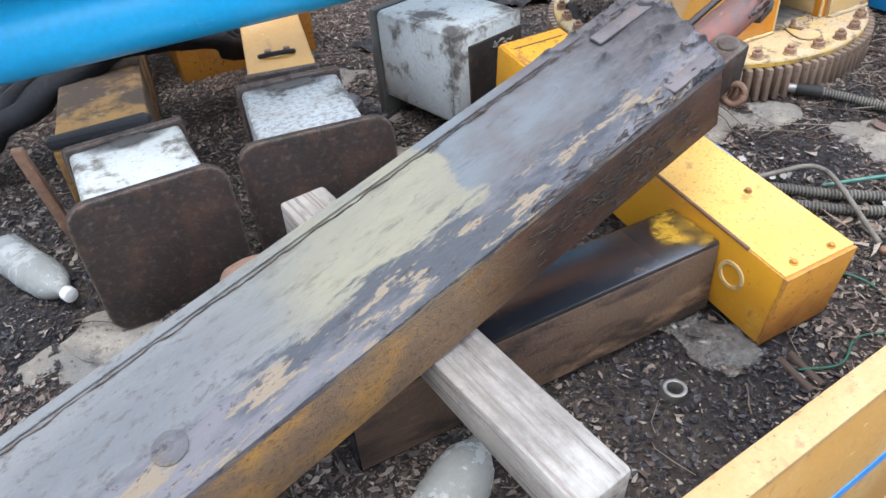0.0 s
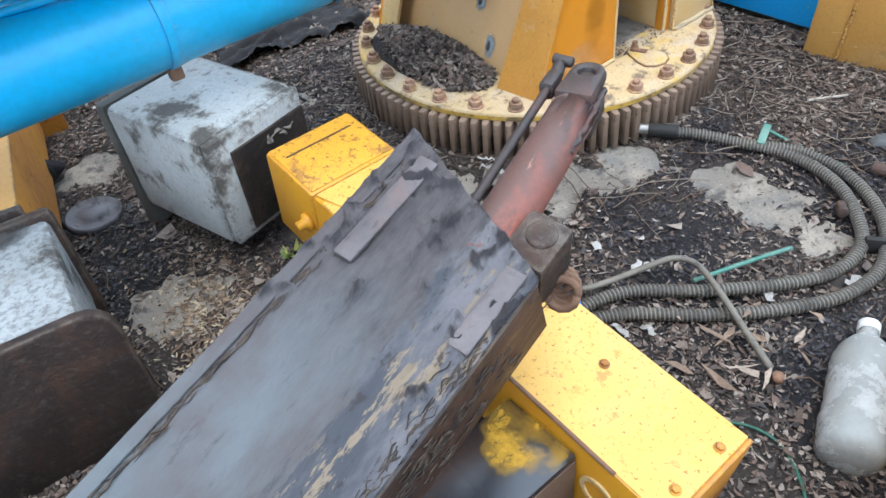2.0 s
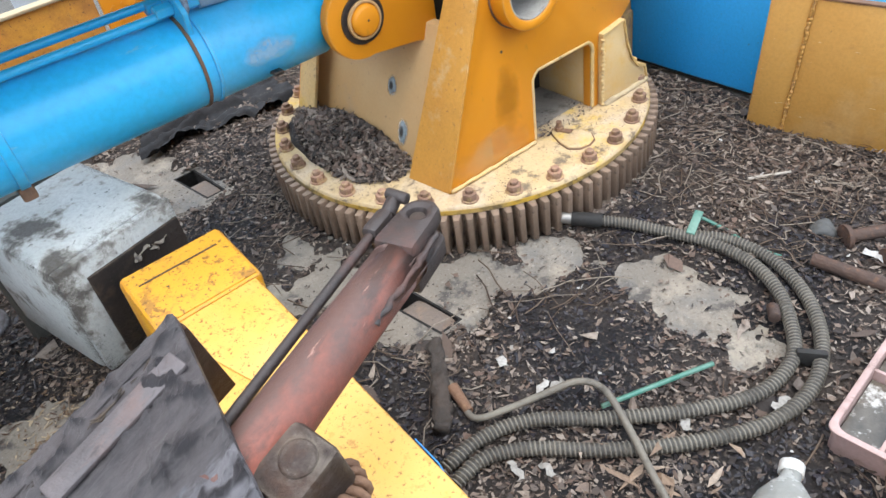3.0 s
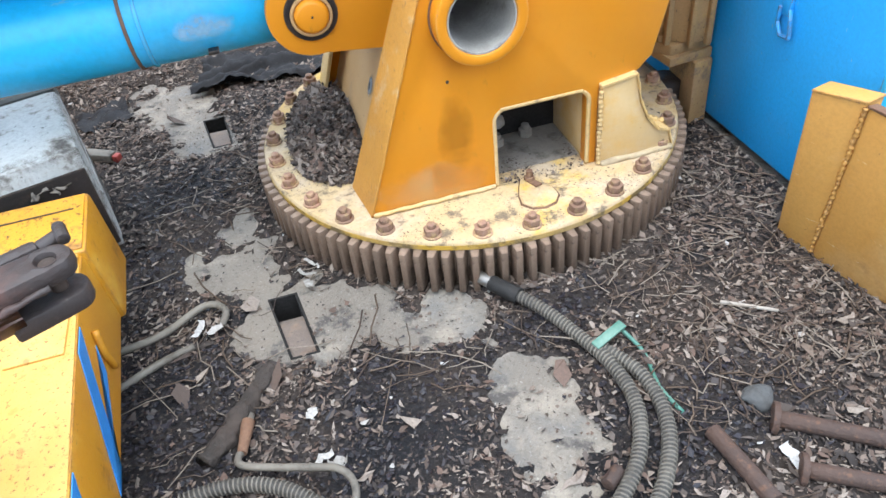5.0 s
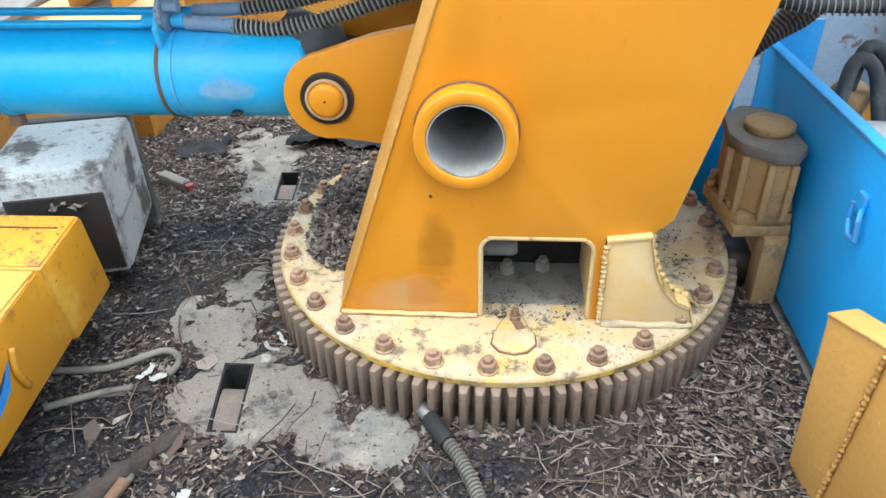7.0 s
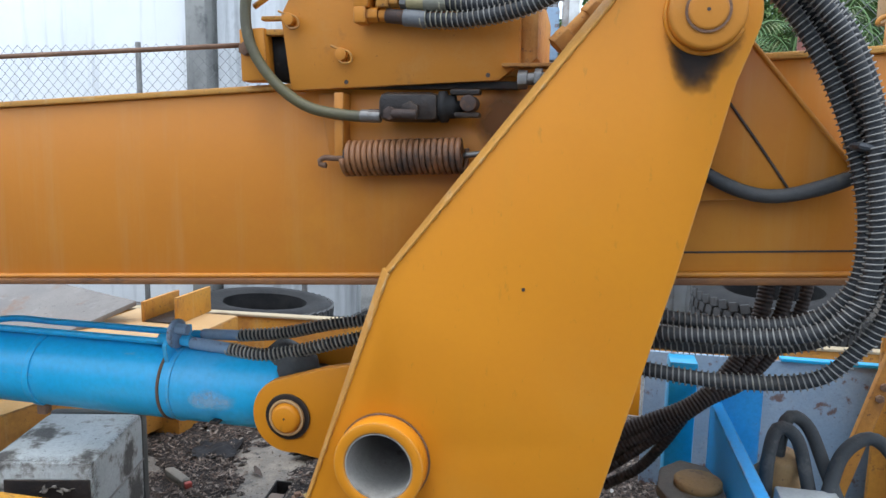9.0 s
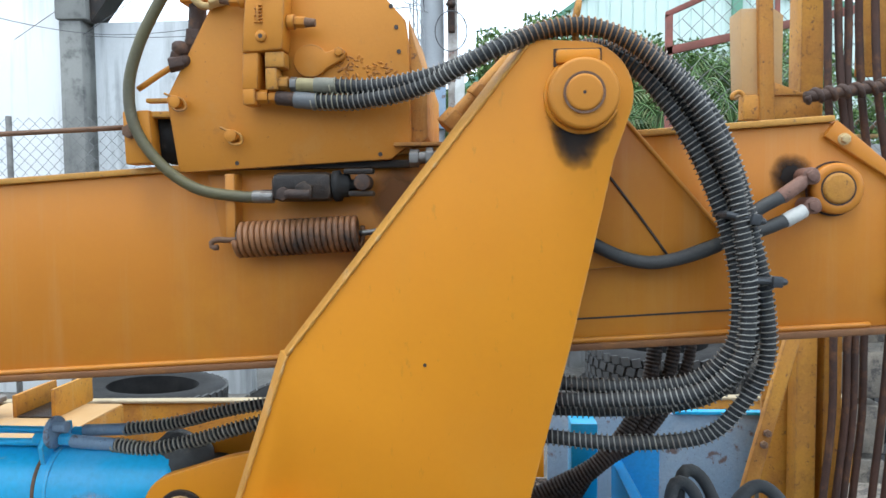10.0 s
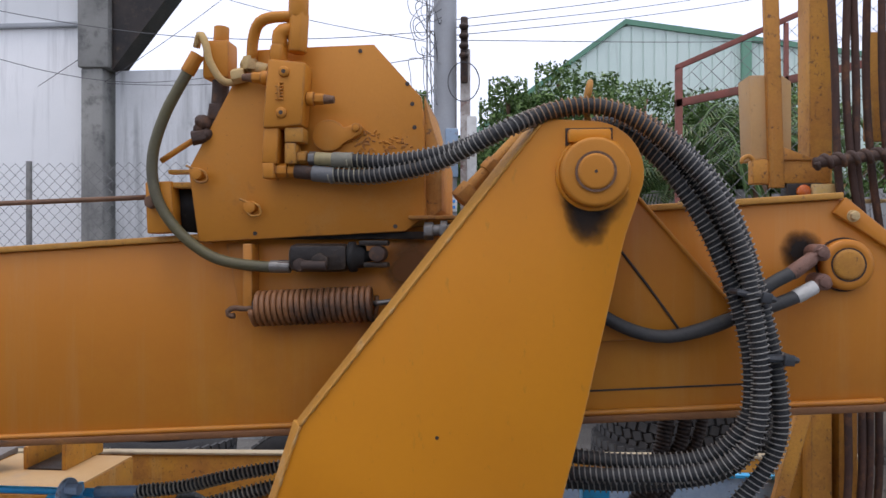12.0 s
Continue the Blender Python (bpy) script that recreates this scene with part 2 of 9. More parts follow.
RUBBER = coat("black_rubber", (0.014, 0.014, 0.015), (0.028, 0.027, 0.026), [((0.10, 0.09, 0.08), 78, 0.60, 0.74, 0.5, None)], 10, 0.6, relief=0.3, spec=0.2)
HOSE = coat("grey_hose_rubber", (0.038, 0.041, 0.044), (0.056, 0.056, 0.055), [((0.16, 0.135, 0.08), 14.4, 0.54, 0.72, 0.7, None)], 8, 0.6, relief=0.3, spec=0.4)
GUARD = coat("galvanised_spring_wire", (0.25, 0.245, 0.225), (0.165, 0.155, 0.135), [((0.15, 0.085, 0.04), 7, 0.54, 0.70, 0.8, None), ((0.40, 0.34, 0.14), 6, 0.60, 0.72, 0.6, None)], 9, 0.5, metal=0.3, relief=0.2)
RUBBERHOSE = coat("dark_guarded_rubber", (0.030, 0.033, 0.037), (0.040, 0.041, 0.042), [((0.085, 0.075, 0.055), 14.4, 0.56, 0.72, 0.6, None)], 8, 0.65, relief=0.2, spec=0.35)


def head_guard():
    """Wire guard of the hose loop: dull galvanised, rust-brown over the post head."""
    m = coat("dull_spring_wire", (0.27, 0.265, 0.245), (0.20, 0.19, 0.17), [((0.16, 0.10, 0.05), 9, 0.56, 0.70, 0.7, None), ((0.36, 0.32, 0.17), 6, 0.60, 0.72, 0.6, None)], 9, 0.5, metal=0.2, relief=0.2)
    n, l = m.node_tree.nodes, m.node_tree.links
    b = n["Principled BSDF"]
    old = b.inputs["Base Color"].links[0].from_socket
    co = n.new("ShaderNodeTexCoord")
    far = n.new("ShaderNodeVectorMath")
    far.operation = "DISTANCE"
    l.new(co.outputs["Object"], far.inputs[0])
    far.inputs[1].default_value = (-0.19, 0.015, 0.60)
    l.new(mixc(n, l, ramp(n, l, far.outputs["Value"], 0.07, 0.14, 0.9, 0.0), old, (0.30, 0.135, 0.035)), b.inputs["Base Color"])
    return m


HEADGUARD = head_guard()
CONDUIT = surface("dirty_grey_conduit", (0.20, 0.18, 0.145), (0.13, 0.115, 0.095), 10, (0.045, 0.04, 0.034), 22, (0.55, 0.7), 0.7, relief=0.3)
BROWNHOSE = coat("brown_ribbed_hose", (0.030, 0.020, 0.016), (0.048, 0.030, 0.022), [((0.14, 0.095, 0.065), 60, 0.58, 0.72, 0.6, None)], 8, 0.62, relief=0.3, spec=0.35)
WOOD = surface("weathered_grey_wood", (0.40, 0.36, 0.31), (0.27, 0.24, 0.20), 9, (0.10, 0.085, 0.07), 20, (0.54, 0.66), 0.85, relief=0.9, grain=75, stretch=(1, 0.08, 1))
CONCRETE = coat("stained_concrete", (0.215, 0.185, 0.15), (0.165, 0.15, 0.13), [((0.32, 0.28, 0.225), 4.5, 0.50, 0.62, 0.85, None), ((0.135, 0.137, 0.14), 4, 0.54, 0.68, 0.7, None), ((0.055, 0.05, 0.048), 14.4, 0.54, 0.63, 0.9, None), ((0.11, 0.095, 0.085), 135, 0.56, 0.66, 0.7, None), ((0.46, 0.43, 0.39), 150, 0.60, 0.70, 0.6, None)],
                4.0, 0.85, relief=0.8, grain=225)
WALLPAINT = surface("stained_white_wall", (0.88, 0.89, 0.89), (0.80, 0.82, 0.82), 0.8, (0.50, 0.51, 0.51), 2.0, (0.60, 0.78), 0.8, relief=0.12, streak=(0.52, 0.53, 0.53), streak_at=(0.54, 0.76))
# Near-black that paints the shade inside the foot notch and floor pockets.
VOID = surface("void_shade_black", (0.008, 0.007, 0.006), (0.012, 0.010, 0.009), 12, None, rough=0.9)
# Near-black standing for shade inside holes; also the colour of seams and dots.
GAPBLACK = surface("hole_and_seam_black", (0.03, 0.022, 0.018), (0.06, 0.04, 0.03), 20, None, rough=0.5)
CLEARPET = surface("dusty_clear_plastic", (0.40, 0.41, 0.39), (0.32, 0.32, 0.30), 12, (0.55, 0.55, 0.53), 18, (0.5, 0.65), 0.18, relief=0.2)
CLEARPET.node_tree.nodes["Principled BSDF"].inputs["Transmission Weight"].default_value = 0.3
CLEARPET.node_tree.nodes["Principled BSDF"].inputs["IOR"].default_value = 1.08
PINKTRAY = surface("faded_pink_plastic", (0.42, 0.29, 0.27), (0.34, 0.24, 0.22), 10, (0.18, 0.13, 0.11), 20, (0.56, 0.7), 0.6, relief=0.2)
CLOTH = coat("dark_tarpaulin", (0.018, 0.018, 0.020), (0.032, 0.032, 0.034), [((0.09, 0.08, 0.075), 66, 0.58, 0.74, 0.6, None)], 6, 0.7, relief=0.5, spec=0.15)
RAMP = coat("rusty_grey_ramp", (0.21, 0.19, 0.17), (0.15, 0.135, 0.125), [((0.24, 0.12, 0.06), 5, 0.54, 0.66, 0.8, None), ((0.34, 0.33, 0.32), 19.2, 0.58, 0.70, 0.6, None), ((0.05, 0.04, 0.035), 60, 0.60, 0.68, 0.8, None)], 4, 0.6, relief=0.3)
GRIMY = coat("grimy_yellow_paint", (0.36, 0.18, 0.03), (0.22, 0.11, 0.03), [((0.045, 0.035, 0.03), 6, 0.43, 0.54, 0.9, None), ((0.45, 0.36, 0.24), 25.6, 0.60, 0.70, 0.7, None)], 5, 0.7, relief=0.5)
DARKRUST = coat("dark_rusted_bar", (0.075, 0.040, 0.028), (0.04, 0.026, 0.021), [((0.20, 0.10, 0.05), 25.6, 0.54, 0.68, 0.8, None)], 6, 0.7, relief=0.6)
RUSTEDGE = coat("rust_brown_edge", (0.24, 0.10, 0.03), (0.16, 0.068, 0.028), [((0.46, 0.20, 0.04), 16, 0.54, 0.68, 0.7, (0.3, 1, 1)), ((0.05, 0.03, 0.022), 25.6, 0.56, 0.66, 0.8, (0.3, 1, 1))], 4, 0.6, relief=0.3)
DUSTHOSE = coat("dusty_grey_hose", (0.075, 0.076, 0.074), (0.05, 0.051, 0.052), [((0.16, 0.15, 0.13), 22.4, 0.55, 0.70, 0.6, None)], 8, 0.7, relief=0.3, spec=0.3)
PALEGUARD = coat("dusty_spring_wire", (0.42, 0.40, 0.34), (0.30, 0.28, 0.23), [((0.18, 0.14, 0.08), 12.8, 0.54, 0.68, 0.7, None)], 9, 0.6, relief=0.2)
GREENTAPE = surface("green_tape", (0.05, 0.17, 0.13), (0.13, 0.24, 0.19), 20, None, rough=0.5)
MESHWIRE = surface("grey_fence_wire", (0.17, 0.17, 0.165), (0.12, 0.12, 0.12), 20, None, rough=0.5, metal=0.4)
WIRE = surface("weathered_cable", (0.09, 0.09, 0.095), (0.12, 0.12, 0.125), 20, None, rough=0.7)
PALECABLE = surface("pale_weathered_cable", (0.42, 0.43, 0.44), (0.30, 0.31, 0.32), 20, None, rough=0.7)
POLECON = surface("pale_grey_concrete_pole", (0.42, 0.44, 0.46), (0.36, 0.38, 0.40), 2, None, rough=0.85)
REDSTEEL = surface("rusted_red_frame", (0.26, 0.08, 0.06), (0.18, 0.07, 0.05), 10, None, rough=0.7)
SHED = surface("pale_green_sheeting", (0.64, 0.76, 0.70), (0.58, 0.71, 0.65), 0.8, None, rough=0.6, streak=(0.42, 0.5, 0.46))
SHEDTRIM = surface("green_roof_edge", (0.12, 0.28, 0.19), (0.10, 0.25, 0.17), 2, None, rough=0.6)
BLUESTRIPE = surface("blue_stripe_paint", (0.03, 0.22, 0.62), (0.05, 0.28, 0.66), 8, (0.5, 0.34, 0.08), 24, (0.64, 0.7), 0.45)
WHITEPL = surface("white_plastic", (0.70, 0.70, 0.68), (0.55, 0.55, 0.52), 12, None, rough=0.5)
AMBER = surface("amber_lens", (0.60, 0.14, 0.02), (0.5, 0.1, 0.02), 12, None, rough=0.25)


def island_material(name, colours, rough, relief=0.3):
    """Colours picked piece by piece for heaps of loose scraps."""
    m, n, l, b = nodes_of(name)
    geo = n.new("ShaderNodeNewGeometry")
    cr = n.new("ShaderNodeValToRGB")
    cr.color_ramp.interpolation = "CONSTANT"
    while len(cr.color_ramp.elements) < len(colours):
        cr.color_ramp.elements.new(0.5)
    for i, c in enumerate(colours):
        cr.color_ramp.elements[i].position, cr.color_ramp.elements[i].color = i / len(colours), rgb(c)
    l.new(geo.outputs["Random Per Island"], cr.inputs[0])
    fine = noise_tex(n, l, 220, 6)
    l.new(mixc(n, l, ramp(n, l, fine, 0.35, 0.7, 0, 0.4), cr.outputs[0], (0.05, 0.04, 0.035)), b.inputs["Base Color"])
    b.inputs["Roughness"].default_value = rough
    b.inputs["Specular IOR Level"].default_value = 0.2
    bump(n, l, b, fine, relief)
    return m


LITTER = island_material("dry_leaf_litter", [(0.10, 0.070, 0.055), (0.030, 0.025, 0.023), (0.17, 0.13, 0.105), (0.075, 0.060, 0.052), (0.27, 0.225, 0.19), (0.085, 0.064, 0.054),
                                            (0.27, 0.225, 0.185), (0.050, 0.042, 0.038), (0.14, 0.095, 0.075), (0.20, 0.155, 0.125), (0.11, 0.090, 0.078)], 0.75)
DARKLIT = island_material("wet_dark_litter", [(0.020, 0.020, 0.026), (0.012, 0.012, 0.016), (0.034, 0.030, 0.033), (0.018, 0.018, 0.024), (0.060, 0.052, 0.050), (0.026, 0.024, 0.031)], 0.26)
TWIG = island_material("dry_twigs", [(0.16, 0.12, 0.09), (0.10, 0.07, 0.05), (0.24, 0.20, 0.16), (0.07, 0.05, 0.04)], 0.8)
GRAVEL = island_material("grey_gravel", [(0.30, 0.29, 0.27), (0.22, 0.21, 0.20), (0.38, 0.37, 0.35), (0.16, 0.155, 0.15)], 0.9)
LEAVES = island_material("green_leaves", [(0.10, 0.19, 0.05), (0.15, 0.26, 0.07), (0.06, 0.12, 0.035), (0.20, 0.31, 0.10), (0.09, 0.165, 0.05)], 0.5)
PALM = island_material("palm_leaflets", [(0.09, 0.18, 0.06), (0.13, 0.23, 0.08), (0.06, 0.12, 0.05), (0.18, 0.22, 0.09)], 0.5)
WHITEBITS = island_material("pale_scraps", [(0.40, 0.385, 0.36), (0.30, 0.285, 0.26), (0.46, 0.455, 0.44)], 0.6)


def soil_material():
    m, n, l, b = nodes_of("damp_soil")
    c = mixc(n, l, ramp(n, l, noise_tex(n, l, 3.0), 0.40, 0.60), (0.016, 0.016, 0.018), (0.050, 0.040, 0.034))
    c = mixc(n, l, ramp(n, l, noise_tex(n, l, 90, 9, 0.7), 0.55, 0.66), c, (0.12, 0.095, 0.078))
    l.new(c, b.inputs["Base Color"])
    l.new(ramp(n, l, noise_tex(n, l, 3.0), 0.4, 0.6, 0.5, 0.85), b.inputs["Roughness"])
    b.inputs["Specular IOR Level"].default_value = 0.15
    bump(n, l, b, noise_tex(n, l, 240, 8, 0.7), 0.9, 0.006)
    return m


SOIL = soil_material()


def gravel_ground():
    m, n, l, b = nodes_of("gravel_yard")
    v = n.new("ShaderNodeTexVoronoi")
    v.inputs["Scale"].default_value = 95
    co = n.new("ShaderNodeTexCoord")
    l.new(co.outputs["Object"], v.inputs["Vector"])
    c = mixc(n, l, ramp(n, l, noise_tex(n, l, 1.2), 0.4, 0.6), (0.27, 0.26, 0.24), (0.18, 0.17, 0.155))
    hs = n.new("ShaderNodeHueSaturation")
    l.new(ramp(n, l, v.outputs["Distance"], 0.0, 0.6, 1.3, 0.55), hs.inputs["Value"])
    l.new(c, hs.inputs["Color"])
    l.new(hs.outputs[0], b.inputs["Base Color"])
    b.inputs["Roughness"].default_value = 0.95
    bump(n, l, b, v.outputs["Distance"], 0.8, 0.015)
    return m


YARD = gravel_ground()


def beam_material():
    """Top of the loose beam: cream paint left at one end, bare blue-grey steel and raised dark grease at the other."""
    m, n, l, b = nodes_of("greasy_beam_paint")
    co = n.new("ShaderNodeTexCoord")
    sep = n.new("ShaderNodeSeparateXYZ")
    l.new(co.outputs["Object"], sep.inputs[0])
    along, across, height = sep.outputs[0], sep.outputs[1], sep.outputs[2]
    n1 = noise_tex(n, l, 5.0, 8, 0.65, (0.5, 1.6, 1))
    n2 = noise_tex(n, l, 34, 9, 0.72, (0.35, 1.5, 1))
    n3 = noise_tex(n, l, 3.0, 6, 0.6)
    n4 = noise_tex(n, l, 90, 9, 0.72, (0.5, 1.0, 1))
    steel = mixc(n, l, ramp(n, l, n1, 0.42, 0.58), (0.120, 0.110, 0.110), (0.165, 0.182, 0.193))
    steel = mixc(n, l, ramp(n, l, n3, 0.54, 0.64, 0, 0.6), steel, (0.105, 0.070, 0.064))
    steel = mixc(n, l, ramp(n, l, n2, 0.58, 0.68, 0, 0.65), steel, (0.05, 0.042, 0.044))
    cream = mixc(n, l, ramp(n, l, n1, 0.35, 0.65), (0.31, 0.285, 0.20), (0.235, 0.22, 0.17))
    cream = mixc(n, l, ramp(n, l, n3, 0.52, 0.62, 0, 0.7), cream, (0.17, 0.178, 0.18))
    cream = mixc(n, l, ramp(n, l, n4, 0.60, 0.67, 0, 0.7), cream, (0.13, 0.115, 0.09))
    cream = mixc(n, l, ramp(n, l, n2, 0.53, 0.62, 0, 0.65), cream, (0.155, 0.14, 0.11))
    add = n.new("ShaderNodeMath")
    add.operation = "MULTIPLY_ADD"
    l.new(n1, add.inputs[0])
    add.inputs[1].default_value = 0.25
    l.new(along, add.inputs[2])
    pale = mixc(n, l, ramp(n, l, n4, 0.53, 0.62), mixc(n, l, ramp(n, l, n1, 0.4, 0.6), (0.225, 0.225, 0.22), (0.17, 0.175, 0.18)), (0.13, 0.12, 0.115))
    cream = mixc(n, l, ramp(n, l, add.outputs[0], -0.72, -0.58), pale, cream)
    tip = mixc(n, l, ramp(n, l, n2, 0.45, 0.60), (0.105, 0.090, 0.090), (0.050, 0.043, 0.045))
    steel = mixc(n, l, ramp(n, l, add.outputs[0], -0.16, 0.0, 0, 0.85), steel, tip)
    c = mixc(n, l, ramp(n, l, add.outputs[0], -0.335, -0.325), cream, steel)
    edge = n.new("ShaderNodeMath")
    edge.operation = "MULTIPLY_ADD"
    l.new(n2, edge.inputs[0])
    edge.inputs[1].default_value = 0.12
    l.new(across, edge.inputs[2])
    raw = mixc(n, l, ramp(n, l, n1, 0.45, 0.55), (0.070, 0.076, 0.090), (0.19, 0.18, 0.19))
    raw = mixc(n, l, ramp(n, l, n2, 0.535, 0.56), raw, (0.29, 0.225, 0.155))
    raw = mixc(n, l, ramp(n, l, n4, 0.57, 0.62, 0, 0.8), raw, (0.045, 0.036, 0.036))
    c = mixc(n, l, ramp(n, l, edge.outputs[0], 0.044, 0.034, 0, 0.95), c, raw)
    dark = ramp(n, l, height, 0.0045, 0.0075)
    c = mixc(n, l, dark, c, (0.036, 0.032, 0.035))
    l.new(c, b.inputs["Base Color"])
    l.new(ramp(n, l, n2, 0.35, 0.65, 0.34, 0.66), b.inputs["Roughness"])
    b.inputs["Specular IOR Level"].default_value = 0.4
    bump(n, l, b, noise_tex(n, l, 70, 10, 0.78, (0.55, 1.5, 1)), 1.0, 0.007)
    return m


BEAMTOP = beam_material()


def beam_side_material():
    """Side of the beam: black grease towards the open end, brown and orange rust with a dull film behind it."""
    m, n, l, b = nodes_of("rust_streaked_beam_side")
    co = n.new("ShaderNodeTexCoord")
    sep = n.new("ShaderNodeSeparateXYZ")
    l.new(co.outputs["Object"], sep.inputs[0])
    n1, n2, n3 = noise_tex(n, l, 5.0, 9, 0.7), noise_tex(n, l, 40, 9, 0.7, (0.25, 1, 1)), noise_tex(n, l, 110, 9, 0.75)
    rust = mixc(n, l, ramp(n, l, n1, 0.42, 0.60), (0.22, 0.145, 0.09), (0.32, 0.19, 0.09))
    rust = mixc(n, l, ramp(n, l, n1, 0.49, 0.60, 0, 0.9), rust, (0.47, 0.245, 0.065))
    rust = mixc(n, l, ramp(n, l, n3, 0.52, 0.64, 0, 0.7), rust, (0.06, 0.04, 0.028))
    dark = mixc(n, l, ramp(n, l, n1, 0.42, 0.60), (0.042, 0.022, 0.016), (0.095, 0.043, 0.026))
    dark = mixc(n, l, ramp(n, l, n2, 0.58, 0.66, 0, 0.7), dark, (0.16, 0.11, 0.08))
    add = n.new("ShaderNodeMath")
    add.operation = "MULTIPLY_ADD"
    l.new(n1, add.inputs[0])
    add.inputs[1].default_value = 0.4
    l.new(sep.outputs[0], add.inputs[2])
    l.new(mixc(n, l, ramp(n, l, add.outputs[0], -0.38, -0.24), rust, dark), b.inputs["Base Color"])
    l.new(ramp(n, l, n2, 0.35, 0.65, 0.35, 0.75), b.inputs["Roughness"])
    b.inputs["Specular IOR Level"].default_value = 0.35
    bump(n, l, b, n3, 0.9, 0.006)
    return m


BEAMSIDE = beam_side_material()
WETBLACK = coat("wet_oily_black_steel", (0.010, 0.012, 0.016), (0.022, 0.026, 0.032), [((0.09, 0.055, 0.035), 10, 0.57, 0.68, 0.6, None), ((0.20, 0.19, 0.17), 7, 0.63, 0.67, 0.5, (0.4, 1, 1))], 5, 0.16, relief=0.12, spec=0.9)
ARMSIDE = coat("scraped_brown_steel", (0.095, 0.060, 0.043), (0.15, 0.098, 0.064), [((0.32, 0.20, 0.115), 9, 0.52, 0.62, 0.8, (0.35, 1, 1)), ((0.025, 0.020, 0.018), 14, 0.49, 0.60, 0.85, (0.35, 1, 1)), ((0.40, 0.32, 0.25), 135, 0.66, 0.70, 0.6, (0.2, 1, 1))], 4, 0.55, relief=0.7, spec=0.35)


# ---- building helpers ----
BASE = {}


def finish(bm, angle=38):
    for f in bm.faces:
        f.smooth = True
    for e in bm.edges:
        if len(e.link_faces) == 2 and e.calc_face_angle(0) > radians(angle):
            e.smooth = False


def link_mesh(name, bm, material, base):
    finish(bm)
    for v in bm.verts:
        v.co = v.co * U - base
    me = bpy.data.meshes.new(name)
    bm.to_mesh(me)
    bm.free()
    for m in (material if isinstance(material, (list, tuple)) else [material]):
        me.materials.append(m)
    return new(name, me)


def thing(name, at, label, category, group="", kind=""):
    """An Empty at the base of a thing, for its parts to hang on."""
    ob = new(name)
    ob.empty_display_size = 0.05
    ob.location = U * Vector(at)
    BASE[ob] = U * Vector(at)
    return tagged(ob, label, category, group, kind)


def part(name, bm, material, parent, label="", kind=""):
    ob = link_mesh(name, bm, material, BASE[parent])
    ob.parent = parent
    BASE[ob] = BASE[parent]
    return tagged(ob, label, kind=kind)


def whole(name, bm, material, label, category, at=(0, 0, 0), group="", kind=""):
    """A thing of one mesh, with its origin at its base."""
    ob = link_mesh(name, bm, material, U * Vector(at))
    ob.location = U * Vector(at)
    BASE[ob] = U * Vector(at)
    return tagged(ob, label, category, group, kind)


def B():
    return bmesh.new()


def bevelled(bm, verts, offset, segments=2):
    if offset:
        edges = list({e for v in verts for e in v.link_edges if len(e.link_faces) == 2 and e.calc_face_angle(0) > 0.5})
        bmesh.ops.bevel(bm, geom=edges, offset=offset, segments=segments, affect="EDGES", profile=0.5, clamp_overlap=True)
    return bm


def box(bm, a, b, bev=0.004, m=None):
    """A box from corner a to corner b, with bevelled edges; m turns and moves it."""
    a, b = Vector(a), Vector(b)
    t = Matrix.Translation((a + b) / 2) @ Matrix.Diagonal((*(b - a), 1))
    r = bmesh.ops.create_cube(bm, size=1.0, matrix=(m @ t) if m else t)
    return bevelled(bm, r["verts"], bev)


def prism(bm, pts, push, bev=0.003, holes=()):
    """A flat plate: an outline in space, with holes, pushed along a vector."""
    loops, edges = [pts, *holes], []
    made = []
    for loop in loops:
        vs = [bm.verts.new(p) for p in loop]
        made += vs
        edges += [bm.edges.new((vs[i], vs[(i + 1) % len(vs)])) for i in range(len(vs))]
    if holes:
        r = bmesh.ops.triangle_fill(bm, use_beauty=True, use_dissolve=False, edges=edges)
        faces = [g for g in r["geom"] if isinstance(g, bmesh.types.BMFace)]
    else:
        faces = [bm.faces.new(made)]
    r = bmesh.ops.extrude_face_region(bm, geom=faces)
    top = [g for g in r["geom"] if isinstance(g, bmesh.types.BMVert)]
    bmesh.ops.translate(bm, verts=top, vec=Vector(push))
    bmesh.ops.recalc_face_normals(bm, faces=list({f for v in made + top for f in v.link_faces}))
    return bevelled(bm, made + top, bev)


def loft(bm, low_loop, high_loop, bev=0.003):
    """A solid between two outlines with the same number of corners."""
    a, c = [bm.verts.new(p) for p in low_loop], [bm.verts.new(p) for p in high_loop]
    n = len(a)
    faces = [bm.faces.new(list(reversed(a))), bm.faces.new(c)] + [bm.faces.new((a[i], a[(i + 1) % n], c[(i + 1) % n], c[i])) for i in range(n)]
    bmesh.ops.recalc_face_normals(bm, faces=faces)
    return bevelled(bm, a + c, bev)


def arc(cx, cz, r, a0, a1, n, y):
    return [(cx + r * math.cos(radians(a0 + (a1 - a0) * i / n)), y, cz + r * math.sin(radians(a0 + (a1 - a0) * i / n))) for i in range(n + 1)]


def ring_pts(cx, cz, r, n, y):
    return arc(cx, cz, r, 0, 360 - 360 / n, n - 1, y)


def rod(bm, p0, p1, r0, r1=None, n=16, bev=0.0):
    """A round bar from p0 to p1."""
    p0, p1 = Vector(p0), Vector(p1)
    d = p1 - p0
    m = Matrix.Translation((p0 + p1) / 2) @ d.to_track_quat("Z", "Y").to_matrix().to_4x4()
    r = bmesh.ops.create_cone(bm, cap_ends=True, segments=n, radius1=r0, radius2=r0 if r1 is None else r1, depth=d.length, matrix=m)
    if bev:
        bevelled(bm, r["verts"], bev)
    return bm


